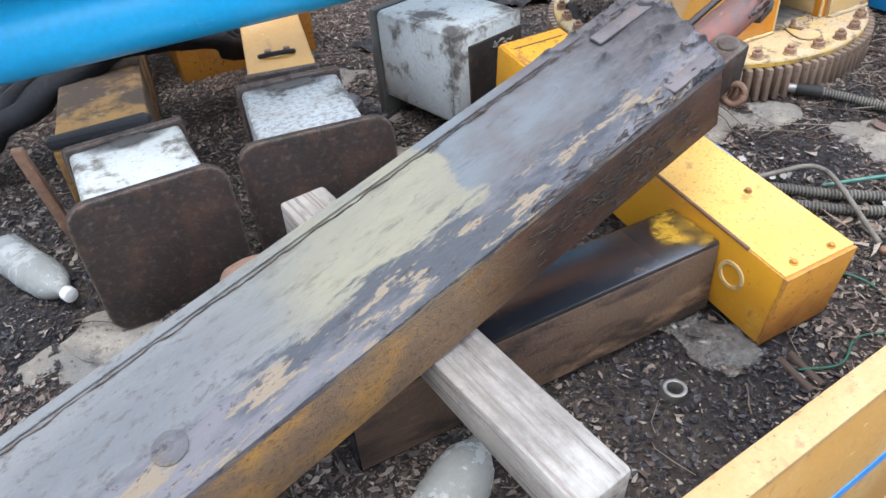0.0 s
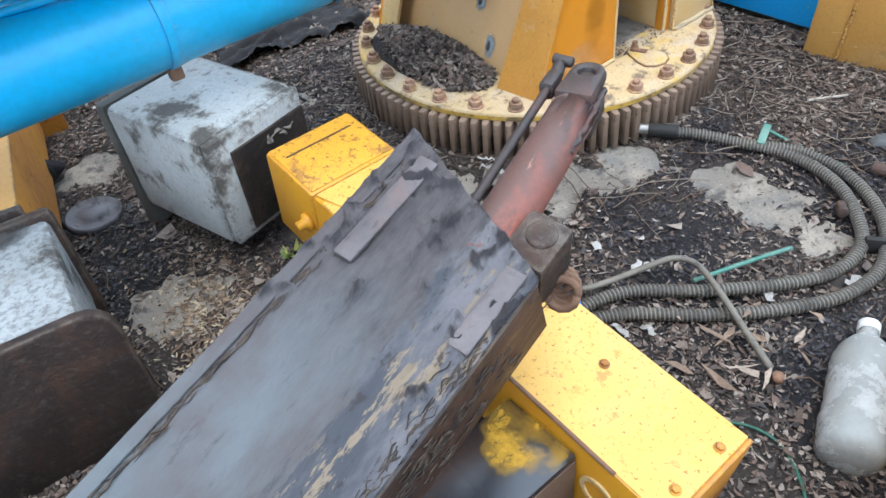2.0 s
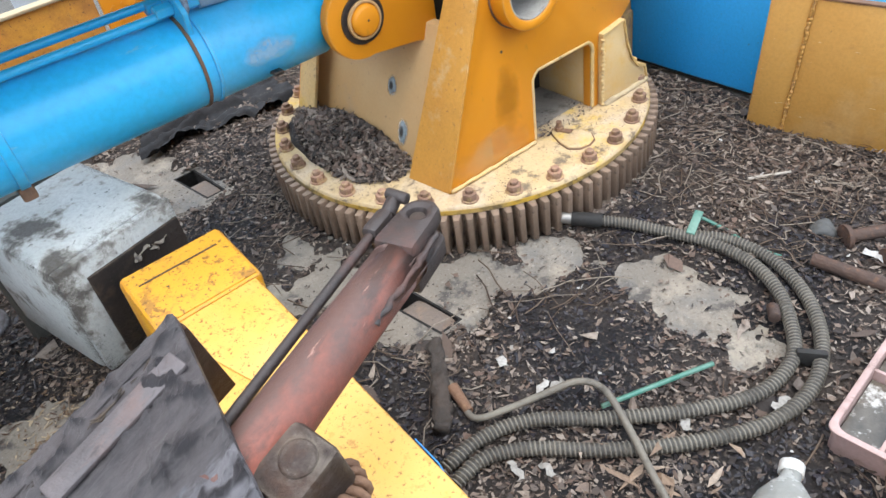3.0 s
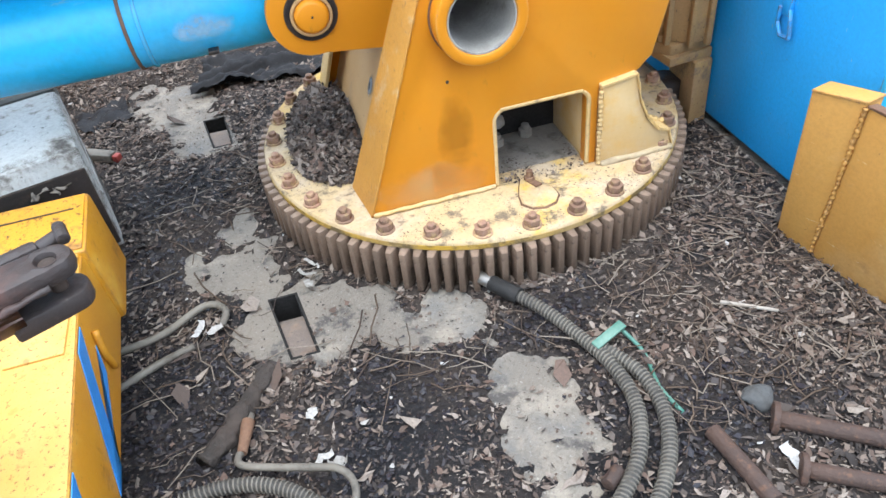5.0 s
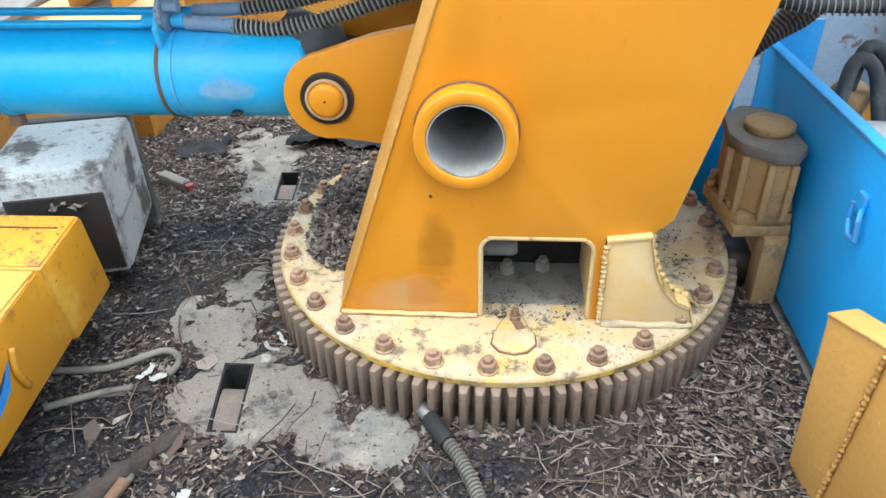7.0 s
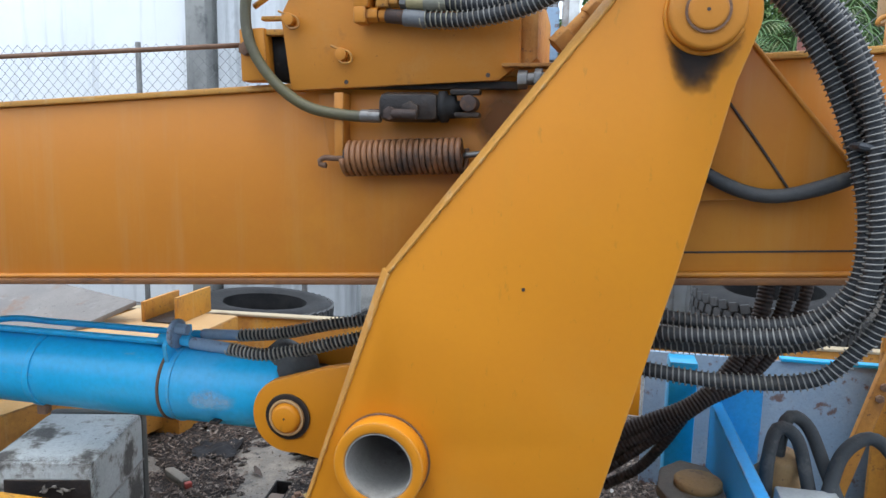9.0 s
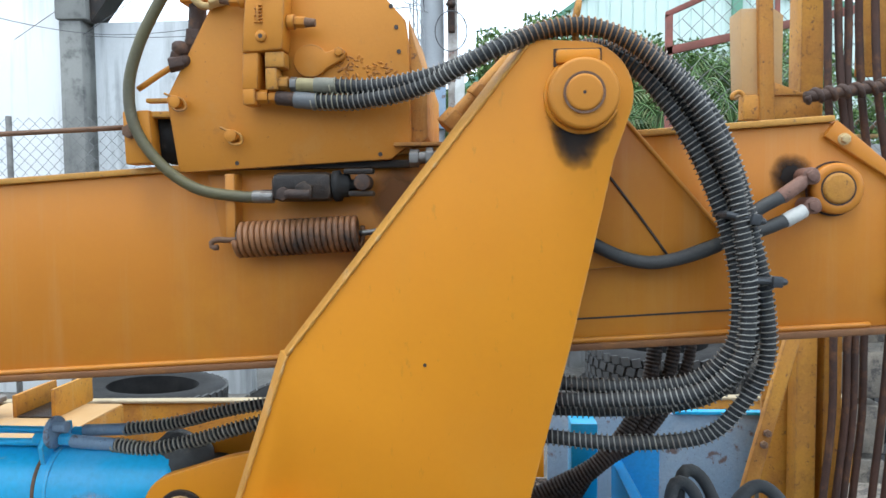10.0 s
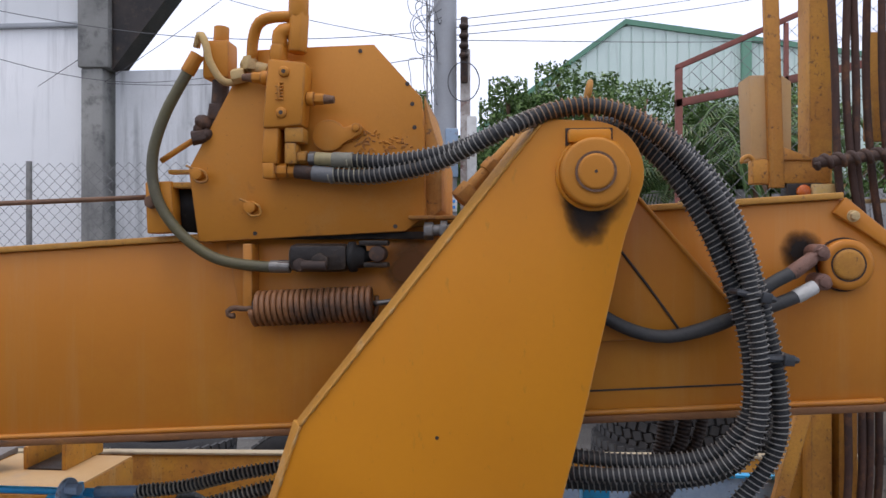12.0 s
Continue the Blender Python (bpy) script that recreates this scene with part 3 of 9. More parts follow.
def lathe(bm, p0, axis, profile, n=24):
    """A turned shape: (distance along the axis, radius) pairs round an axis from p0."""
    p0, axis = Vector(p0), Vector(axis).normalized()
    q = axis.to_track_quat("Z", "Y").to_matrix()
    rings = []
    for d, r in profile:
        rings.append([bm.verts.new(p0 + axis * d + q @ Vector((r * math.cos(2 * math.pi * i / n), r * math.sin(2 * math.pi * i / n), 0))) for i in range(n)])
    for a, b in zip(rings, rings[1:]):
        for i in range(n):
            bm.faces.new((a[i], a[(i + 1) % n], b[(i + 1) % n], b[i]))
    bm.faces.new(list(reversed(rings[0])))
    bm.faces.new(rings[-1])
    return bm


def glide(points, step):
    """Points at even steps along a smooth line through those given."""
    p = [Vector(q) for q in points]
    p = [2 * p[0] - p[1], *p, 2 * p[-1] - p[-2]]
    fine = []
    for i in range(1, len(p) - 2):
        a, b, c, d = p[i - 1:i + 3]
        for k in range(24):
            t = k / 24
            fine.append(0.5 * (2 * b + (c - a) * t + (2 * a - 5 * b + 4 * c - d) * t * t + (3 * b - a - 3 * c + d) * t ** 3))
    fine.append(p[-2])
    out, left = [fine[0]], step
    for a, b in zip(fine, fine[1:]):
        length = (b - a).length
        done = 0.0
        while length - done >= left:
            done += left
            out.append(a.lerp(b, done / length))
            left = step
        left -= length - done
    return out


def frames_along(pts):
    """A direction and two cross directions at each point, carried along without twist."""
    up = Vector((0, 0, 1))
    d0 = (pts[1] - pts[0]).normalized()
    if abs(d0.dot(up)) > 0.9:
        up = Vector((0, 1, 0))
    s = d0.cross(up).normalized()
    out = []
    for i, p in enumerate(pts):
        d = (pts[min(i + 1, len(pts) - 1)] - pts[max(i - 1, 0)]).normalized()
        s = (s - d * s.dot(d)).normalized()
        out.append((d, s, d.cross(s)))
    return out


def sweep(bm, pts, radius, n=10):
    """A round hose along points; radius is a number or a function of the point's index."""
    fr = frames_along(pts)
    rings = []
    for i, (p, (d, s, t)) in enumerate(zip(pts, fr)):
        r = radius(i) if callable(radius) else radius
        rings.append([bm.verts.new(p + s * r * math.cos(2 * math.pi * k / n) + t * r * math.sin(2 * math.pi * k / n)) for k in range(n)])
    for a, b in zip(rings, rings[1:]):
        for k in range(n):
            bm.faces.new((a[k], a[(k + 1) % n], b[(k + 1) % n], b[k]))
    bm.faces.new(list(reversed(rings[0])))
    bm.faces.new(rings[-1])
    return bm


def hose(bm, points, r, step=0.02, n=10):
    return sweep(bm, glide(points, step), r, n)


def ribbed(bm, points, r, pitch=0.014, depth=0.10, n=12):
    cyc = (1 - depth, 1.0, 1 + depth * 0.6, 1.0)
    return sweep(bm, glide(points, pitch / 4), lambda i: r * cyc[i % 4], n)


def coil(bm, points, r, pitch, wire, per=10, n=5):
    """A wire wound round a line."""
    pts = glide(points, pitch / per)
    fr = frames_along(pts)
    wound = [p + s * r * math.cos(2 * math.pi * i / per) + t * r * math.sin(2 * math.pi * i / per) for i, (p, (d, s, t)) in enumerate(zip(pts, fr))]
    return sweep(bm, wound, wire, n)


def guarded_hose(parent, points, r=0.021, pitch=0.019, name="hose", wire=0.085, guard=None):
    """A rubber hose in a wound wire guard."""
    h = part(name, hose(B(), points, r * 0.82), RUBBERHOSE, parent)
    part("spring_guard", coil(B(), points, r * 1.0, pitch, r * wire), guard or GUARD, h, "galvanised wire guard")
    return h


def hexagon(bm, at, axis, r, h):
    return rod(bm, at, Vector(at) + Vector(axis).normalized() * h, r, n=6, bev=r * 0.08)


def roughen(bm, amount, scale):
    for v in bm.verts:
        v.co += Vector(noise.noise_vector(v.co * scale)) * amount
    return bm


def stain(parent, centre, across, upward, rx, rz, colour, label="", ragged=0.9, strength=0.95):
    """A soft-edged smear lying on a surface: a thin sheet that fades out unevenly to its rim."""
    centre, across, upward = Vector(centre), Vector(across).normalized(), Vector(upward).normalized()
    bm = B()
    bm.faces.new([bm.verts.new(centre + across * rx * x + upward * rz * z) for x, z in ((-1, -1), (1, -1), (1, 1), (-1, 1))])
    m, n, l, b = nodes_of("smear")
    co = n.new("ShaderNodeTexCoord")
    vm = n.new("ShaderNodeVectorMath")
    vm.operation = "SUBTRACT"
    l.new(co.outputs["Object"], vm.inputs[0])
    vm.inputs[1].default_value = centre * U - BASE[parent]
    total = None
    for axis, size in ((across, rx), (upward, rz)):
        d = n.new("ShaderNodeVectorMath")
        d.operation = "DOT_PRODUCT"
        l.new(vm.outputs[0], d.inputs[0])
        d.inputs[1].default_value = axis / (size * U)
        p = n.new("ShaderNodeMath")
        p.operation = "POWER"
        ab = n.new("ShaderNodeMath")
        ab.operation = "ABSOLUTE"
        l.new(d.outputs["Value"], ab.inputs[0])
        l.new(ab.outputs[0], p.inputs[0])
        p.inputs[1].default_value = 2.0
        if total is None:
            total = p.outputs[0]
        else:
            q = n.new("ShaderNodeMath")
            l.new(total, q.inputs[0])
            l.new(p.outputs[0], q.inputs[1])
            total = q.outputs[0]
    q = n.new("ShaderNodeMath")
    q.operation = "MULTIPLY_ADD"
    l.new(noise_tex(n, l, 1.6 / (max(rx, rz) * U), 8, 0.65), q.inputs[0])
    q.inputs[1].default_value = ragged
    l.new(total, q.inputs[2])
    l.new(ramp(n, l, q.outputs[0], 0.5 + ragged * 0.5, 0.15 + ragged * 0.4, 0, strength), b.inputs["Alpha"])
    b.inputs["Base Color"].default_value = rgb(colour)
    b.inputs["Roughness"].default_value = 0.55
    b.inputs["Specular IOR Level"].default_value = 0.3
    return part("stain", bm, m, parent, label)


# ---- ground and deck ----
rng = np.random.default_rng(7)
LATTICE = rng.random((64, 64))


def lattice(x, y, scale):
    """Smooth random heights between 0 and 1 over the plan."""
    x, y = np.asarray(x) * scale + 100, np.asarray(y) * scale + 100
    i, j = np.floor(x).astype(int), np.floor(y).astype(int)
    u, v = x - i, y - j
    u, v = u * u * (3 - 2 * u), v * v * (3 - 2 * v)
    g = lambda a, b: LATTICE[a % 64, b % 64]
    return (g(i, j) * (1 - u) + g(i + 1, j) * u) * (1 - v) + (g(i, j + 1) * (1 - u) + g(i + 1, j + 1) * u) * v


def fbm(x, y, scale):
    return sum(lattice(np.asarray(x) + 3.1 * k, np.asarray(y) - 1.7 * k, scale * 2 ** k) / 2 ** k for k in range(5)) / 1.94


# places where the concrete shows through the litter: x, y, half width, half depth
BARE = [(-0.33, 0.10, 0.13, 0.20), (-0.25, -0.13, 0.18, 0.20), (-0.08, -0.17, 0.18, 0.13), (0.06, -0.25, 0.18, 0.09), (0.25, -0.60, 0.15, 0.22), (0.32, -0.47, 0.09, 0.07), (-0.45, 0.90, 0.20, 0.26), (-0.46, 1.20, 0.24, 0.20), (-1.12, 0.22, 0.15, 0.22),
        (-1.12, 0.95, 0.16, 0.10), (-2.12, -0.18, 0.22, 0.14)]


def soil_height(x, y):
    h = 0.022 * (fbm(x, y, 2.2) - 0.36) + 0.010
    for cx, cy, rx, ry in BARE:
        d = np.sqrt(((x - cx) / rx) ** 2 + ((y - cy) / ry) ** 2) + 2.0 * (fbm(x + 9, y, 6.0) - 0.5) + 0.9 * (fbm(x, y + 4, 24.0) - 0.5)
        h = h - 0.03 * np.clip(1.10 - d, 0, 0.8)
    return h + 0.004 * (fbm(x, y, 14) - 0.5)


def grid_mesh(name, x0, x1, y0, y1, step, height, gaps=()):
    nx, ny = int((x1 - x0) / step) + 1, int((y1 - y0) / step) + 1
    gx, gy = np.meshgrid(np.linspace(x0, x1, nx), np.linspace(y0, y1, ny))
    v = np.stack([gx, gy, height(gx, gy)], -1).reshape(-1, 3) * U
    i = (np.arange(ny - 1)[:, None] * nx + np.arange(nx - 1)).ravel()
    mid = v[i] / U + step / 2
    for h in gaps:
        keep = ~in_hole(h, mid[:, 0], mid[:, 1], 0.012)
        i, mid = i[keep], mid[keep]
    me = bpy.data.meshes.new(name)
    me.from_pydata(v.tolist(), [], np.stack([i, i + 1, i + nx + 1, i + nx], -1).tolist())
    me.polygons.foreach_set("use_smooth", [True] * len(me.polygons))
    return me


GROUND_Z = -0.9
me = grid_mesh("ground", -60, 60, -30, 90, 1.5, lambda x, y: GROUND_Z + 0.05 * (fbm(x, y, 0.3) - 0.5))
me.materials.append(YARD)
tagged(new("ground", me), "grey gravel yard with scattered stones", "ground", kind="structure")

RUSTPLATE = coat("grey_rusted_pocket_plate", (0.19, 0.15, 0.12), (0.13, 0.10, 0.085), [((0.26, 0.17, 0.11), 22.4, 0.52, 0.66, 0.7, None), ((0.05, 0.04, 0.035), 120, 0.58, 0.68, 0.8, None)], 8, 0.8, relief=0.6)
# the concrete-topped deck, with two rectangular pockets through it
# (x from, x to, y) of the near edge, then of the far edge
HOLES = [(-0.270, -0.200, -0.252, -0.302, -0.227, -0.029), (-0.405, -0.337, 0.782, -0.433, -0.355, 0.988)]


def rect(x0, x1, y0, y1, z):
    return [(x0, y0, z), (x1, y0, z), (x1, y1, z), (x0, y1, z)]


def hole_side(h, y, side):
    return h[side] + (h[3 + side] - h[side]) * (y - h[2]) / (h[5] - h[2])


def in_hole(h, x, y, margin=0.0):
    return (y > h[2] - margin) & (y < h[5] + margin) & (x > hole_side(h, y, 0) - margin) & (x < hole_side(h, y, 1) + margin)


def hole_loop(h, z, inset=0.0):
    return [(h[0] + inset, h[2] + inset, z), (h[1] - inset, h[2] + inset, z), (h[4] - inset, h[5] - inset, z), (h[3] + inset, h[5] - inset, z)]


bm = prism(B(), rect(-3.1, 2.6, -1.27, 2.08, 0.0), (0, 0, -0.14), 0, [hole_loop(h, 0.0) for h in HOLES])
whole("deck_floor", bm, CONCRETE, "stained concrete deck with two rectangular pockets", "floor", (0, 0, -0.14), kind="structure")
for h in HOLES:
    p = thing("floor_pocket", (h[0], h[2], -0.16), "rusty steel pocket let into the concrete deck", "floor pocket", "floor pockets", "structure")
    # Liner and bottom carry the pocket's deep shade as near-black colour.
    part("liner", prism(B(), hole_loop(h, -0.15), (0, 0, 0.151), 0, [hole_loop(h, -0.15, 0.006)]), VOID, p)
    part("bottom", prism(B(), hole_loop(h, -0.152), (0, 0, 0.004), 0), VOID, p)
    y0, cut = h[2], h[2] + 0.74 * (h[5] - h[2])
    side = [(y0 + 0.007, -0.016), (y0 + 0.03, -0.007), (cut - 0.05, -0.007), (cut - 0.022, -0.012), (cut - 0.006, -0.024), (cut, -0.045), (cut - 0.008, -0.046), (cut - 0.028, -0.022), (cut - 0.05, -0.016), (y0 + 0.007, -0.024)]
    part("curved_plate", loft(B(), [(hole_side(h, y, 0) + 0.007, y, z) for y, z in side], [(hole_side(h, y, 1) - 0.007, y, z) for y, z in side], 0.0), RUSTPLATE, p, "grey-brown curved plate in the pocket")

bm = box(B(), (-2.95, -1.12, GROUND_Z - 0.05), (2.45, 1.88, -0.141), 0.02)
whole("truck_chassis", bm, GREASE, "plain dark truck chassis under the deck", "chassis", (0, 0.4, GROUND_Z - 0.05), kind="structure")

me = grid_mesh("soil_sheet", -3.0, 1.09, -1.24, 2.03, 0.016, soil_height, HOLES)
me.materials.append(SOIL)
tagged(new("soil_sheet", me), "damp dark soil lying thin over the deck", "soil", kind="stuff")


def flakes(name, n, place, size, material, label, category, curl=0.35, flat=0.25, seed=1, shape=2.2):
    """Loose dry scraps: small bent leaves strewn over the plan."""
    r = np.random.default_rng(seed)
    xyz = place(r, n)
    n = len(xyz)
    length = size[0] + (size[1] - size[0]) * r.random(n) ** 1.7
    width = length / r.uniform(shape * 0.6, shape * 1.7, n)
    yaw, tilt, lean = r.uniform(0, 2 * np.pi, n), np.clip(r.normal(0, flat, n), -0.7, 0.7), np.clip(r.normal(0, flat, n), -0.7, 0.7)
    u = np.array([-0.5, -0.18, 0.18, 0.5, 0.18, -0.18])
    w = np.array([0.0, 0.46, 0.40, 0.0, -0.42, -0.46])
    lx, ly = u[None] * length[:, None], w[None] * width[:, None]
    lx = lx * (1 + 0.25 * r.normal(size=lx.shape))
    ly = ly + width[:, None] * np.clip(r.normal(0, 0.20, ly.shape), -0.4, 0.4)
    lz = curl * length[:, None] * (np.abs(u)[None] ** 2) * r.normal(0.3, 1.0, n)[:, None] + lx * np.tan(tilt)[:, None] + ly * np.tan(lean)[:, None]
    c, s = np.cos(yaw)[:, None], np.sin(yaw)[:, None]
    v = np.stack([xyz[:, :1] + c * lx - s * ly, xyz[:, 1:2] + s * lx + c * ly, xyz[:, 2:3] + lz], -1).reshape(-1, 3) * U
    k = np.arange(n)[:, None] * 6
    quads = np.concatenate([k + np.array([0, 1, 4 + 0, 5])[None], k + np.array([1, 2, 3, 4])[None]])
    me = bpy.data.meshes.new(name)
    me.from_pydata(v.tolist(), [], quads.tolist())
    me.materials.append(material)
    return tagged(new(name, me), label, category, kind="stuff")


# wet black places: x, y, half width, half depth
WET = [(0.0, -0.45, 0.26, 0.18), (-0.10, -0.60, 0.24, 0.12), (0.19, -0.40, 0.12, 0.10), (-0.55, 0.50, 0.22, 0.16), (-0.62, 0.20, 0.30, 0.24), (-0.50, -0.36, 0.16, 0.20), (-1.0, -1.02, 0.32, 0.24), (0.30, -0.36, 0.16, 0.08), (0.55, -0.72, 0.20, 0.12), (-0.75, -0.30, 0.25, 0.25), (-2.2, 0.1, 0.5, 0.3), (-1.15, 0.40, 0.14, 0.30), (-0.15, -1.0, 0.2, 0.12)]


def wetness(x, y):
    w = np.full(np.shape(x), -1.0)
    for cx, cy, rx, ry in WET:
        w = np.maximum(w, 1.0 - np.sqrt(((x - cx) / rx) ** 2 + ((y - cy) / ry) ** 2))
    return np.clip(0.5 + 1.2 * w + 2.2 * (fbm(x + 5, y - 3, 4.0) - 0.5), 0, 1)


def strewn(x0, x1, y0, y1, clump=0.5, lift=0.004, bare_too=0.04, wet=None):
    def place(r, n):
        x, y = r.uniform(x0, x1, n), r.uniform(y0, y1, n)
        h = soil_height(x, y)
        keep = (r.random(n) < clump + (1 - clump) * 2 * (fbm(x, y, 3.3) - 0.25)) & ((h > 0.0) | (r.random(n) < bare_too))
        if wet is not None:
            wn_ = wetness(x, y)
            keep &= r.random(n) < (wn_ if wet else 1.0 - 0.93 * wn_)
        for gap in HOLES:
            keep &= ~in_hole(gap, x, y)
        x, y, h = x[keep], y[keep], h[keep]
        return np.stack([x, y, np.maximum(h, 0.002) + r.uniform(0.001, lift + 0.001, len(x))], -1)
    return place


flakes("leaf_litter", 280000, strewn(-3.0, 1.08, -1.23, 2.0, 0.35, 0.010, 0.03, False), (0.004, 0.028), LITTER, "dry brown leaf and bark litter over the deck", "leaf litter", seed=2, shape=2.6)
flakes("dark_leaf_litter", 150000, strewn(-3.0, 1.08, -1.23, 2.0, 0.5, 0.008, 0.02, True), (0.006, 0.024), DARKLIT, "wet blackened leaf litter over the deck", "leaf litter", seed=3)
flakes("crumbs", 60000, strewn(-3.0, 1.08, -1.23, 2.0, 0.6, 0.002, 0.45), (0.003, 0.010), LITTER, "fine crumbs of dirt and bark on the concrete", "dirt", seed=6, flat=0.1, shape=1.4)
flakes("large_dry_leaves", 260, strewn(-1.2, 1.05, -1.2, 1.6, 0.5, 0.016, 0.02), (0.04, 0.095), LITTER, "larger dry curled leaves on the litter", "dry leaves", curl=0.5, seed=4, shape=3.0)


def leaf_heap(r, n):
    x, y = r.normal(-0.27, 0.07, n), r.normal(-0.86, 0.06, n)
    return np.stack([x, y, np.maximum(soil_height(x, y), 0) + r.uniform(0.014, 0.035, n)], -1)


DRYLEAF = island_material("pale_dry_leaf", [(0.30, 0.22, 0.16), (0.24, 0.17, 0.12), (0.36, 0.29, 0.23), (0.20, 0.14, 0.10)], 0.75)
flakes("curled_leaves", 18, leaf_heap, (0.05, 0.11), DRYLEAF, "large pale curled dry leaves in a loose heap", "dry leaves", curl=0.5, seed=9, flat=0.25, shape=4.2)
flakes("pale_scraps", 260, strewn(-2.8, 1.05, -1.2, 1.8, 0.5, 0.012), (0.008, 0.022), WHITEBITS, "small pale stones and scraps in the litter", "scraps", seed=5, shape=1.2)


def straw(r, n):
    x, y = r.normal(-1.05, 0.07, n), r.normal(0.02, 0.14, n)
    return np.stack([x, y, np.maximum(soil_height(x, y), 0) + r.uniform(0.002, 0.008, n)], -1)


STRAW = island_material("pale_straw_dust", [(0.30, 0.22, 0.14), (0.20, 0.14, 0.09), (0.40, 0.32, 0.22), (0.13, 0.085, 0.055), (0.09, 0.055, 0.04)], 0.85)
flakes("straw_dust", 1500, straw, (0.006, 0.030), STRAW, "pale straw dust scattered over brown soil", "straw", seed=8, flat=0.15, shape=3.5)


def twigs(name, n, x0, x1, y0, y1, seed, size=(0.03, 0.15)):
    r = np.random.default_rng(seed)
    bm = B()
    for _ in range(n):
        x, y, a, length = r.uniform(x0, x1), r.uniform(y0, y1), r.uniform(0, 6.28), r.uniform(*size)
        if float(soil_height(x, y)) < 0.0 and r.random() > 0.06:
            continue
        z = max(float(soil_height(x, y)), 0) + 0.008
        pts = [(x + math.cos(a) * length * t + r.normal(0, 0.006), y + math.sin(a) * length * t + r.normal(0, 0.006), z + r.uniform(0, 0.008)) for t in (0, 0.35, 0.7, 1)]
        sweep(bm, [Vector(p) for p in pts], lambda i, q=r.uniform(0.0008, 0.0022): q, 4)
    return whole(name, bm, TWIG, "thin dry twigs lying on the litter", "twigs", kind="stuff")


twigs("twigs", 520, -2.6, 1.05, -1.2, 1.7, 11)
twigs("fine_roots", 260, -0.5, 0.3, -0.45, 0.75, 12, (0.04, 0.2))
twigs("fine_roots", 420, 0.45, 1.05, -0.75, 0.30, 13, (0.03, 0.12))


def yard_stones(r, n):
    x, y = r.normal(-0.8, 1.8, n), -1.25 - np.abs(r.normal(0, 1.1, n))
    return np.stack([x, y, GROUND_Z + 0.02 + r.uniform(0, 0.02, n)], -1)


flakes("gravel", 48000, yard_stones, (0.012, 0.045), GRAVEL, "loose grey gravel beside the rail", "gravel", seed=31, flat=0.4, shape=1.1)

# ---- side walls of the deck ----
RAILTOP = coat("worn_tan_rail_paint", (0.48, 0.31, 0.14), (0.42, 0.25, 0.095), [((0.52, 0.40, 0.24), 5, 0.50, 0.66, 0.6, None), ((0.16, 0.085, 0.04), 14.4, 0.55, 0.66, 0.75, None), ((0.07, 0.045, 0.03), 120, 0.60, 0.68, 0.8, None)], 3.5, 0.65, relief=0.35)


def side_rail():
    """The near side rail, along which the camera starts."""
    a, b = Vector((-3.0, -1.490, -0.053)), Vector((0.0, -1.196, -0.053))
    d = (b - a).normalized()
    q = Vector((d.y, -d.x, 0))
    t = thing("side_rail", (-3.0, -1.40, -0.14), "yellow-painted steel side rail with a worn pale top", "side rail", kind="structure")
    part("rail_body", prism(B(), [a + Vector((0, 0, -0.30)), b + Vector((0, 0, -0.30)), b + Vector((0, 0, 0.29)), a + Vector((0, 0, 0.29))], q * 0.054, 0.003), BOARD, t)
    part("top_flange", prism(B(), [a + Vector((0, 0, 0.29)), b + Vector((0, 0, 0.29)), b + q * 0.058 + Vector((0, 0, 0.29)), a + q * 0.058 + Vector((0, 0, 0.29))], (0, 0, 0.014), 0.003), RAILTOP, t, "pale worn top flange")
    part("blue_stripe", prism(B(), [a + q * 0.054 + Vector((0, 0, -0.03)), b + q * 0.054 + Vector((0, 0, -0.03)), b + q * 0.054 + Vector((0, 0, 0.0)), a + q * 0.054], q * 0.003, 0), BLUESTRIPE, t, "flaking blue stripe")
    part("lower_flange", prism(B(), [a + Vector((0, 0, -0.312)), b + Vector((0, 0, -0.312)), b + q * 0.06 + Vector((0, 0, -0.312)), a + q * 0.06 + Vector((0, 0, -0.312))], (0, 0, 0.012), 0.002), RUSTYELLOW, t)


side_rail()
t = thing("far_side_rail", (-3.0, 2.1, -0.14), "yellow steel side rail with chequer plate panels", "side rail", kind="structure")
for i, (xa, xb) in enumerate(((-3.0, -1.42), (-1.40, -0.18), (-0.16, 1.0), (1.02, 2.6))):
    ya, yb = 2.0 + 0.06 * (xa + 3), 2.0 + 0.06 * (xb + 3)
    pan = part("rail_panel", prism(B(), [(xa, ya, -0.14), (xb, yb, -0.14), (xb, yb, 0.345), (xa, ya, 0.345)], (0, 0.02, 0), 0.003), RUSTYELLOW if i != 2 else YELLOW, t)
    part("top_edge", prism(B(), [(xa, ya - 0.012, 0.345), (xb, yb - 0.012, 0.345), (xb, yb + 0.05, 0.345), (xa, ya + 0.05, 0.345)], (0, 0, 0.014), 0.003), CREAM, pan, "pale worn top edge")
    if i in (0, 2):
        b = B()
        for r_ in range(8):
            for c in range(int((xb - xa) / 0.06)):
                x, z = xa + 0.04 + c * 0.06 + (r_ % 2) * 0.03, -0.09 + r_ * 0.055
                if x > xb - 0.04:
                    continue
                y = 2.0 + 0.06 * (x + 3) - 0.002
                s = 1 if (r_ + c) % 2 else -1
                box(b, (-0.017, -0.002, -0.004), (0.017, 0.002, 0.004), 0, pose(x, y, z, 0, 45 * s, 0))
        part("chequer_ribs", b, RUSTYELLOW if i != 2 else YELLOW, pan)


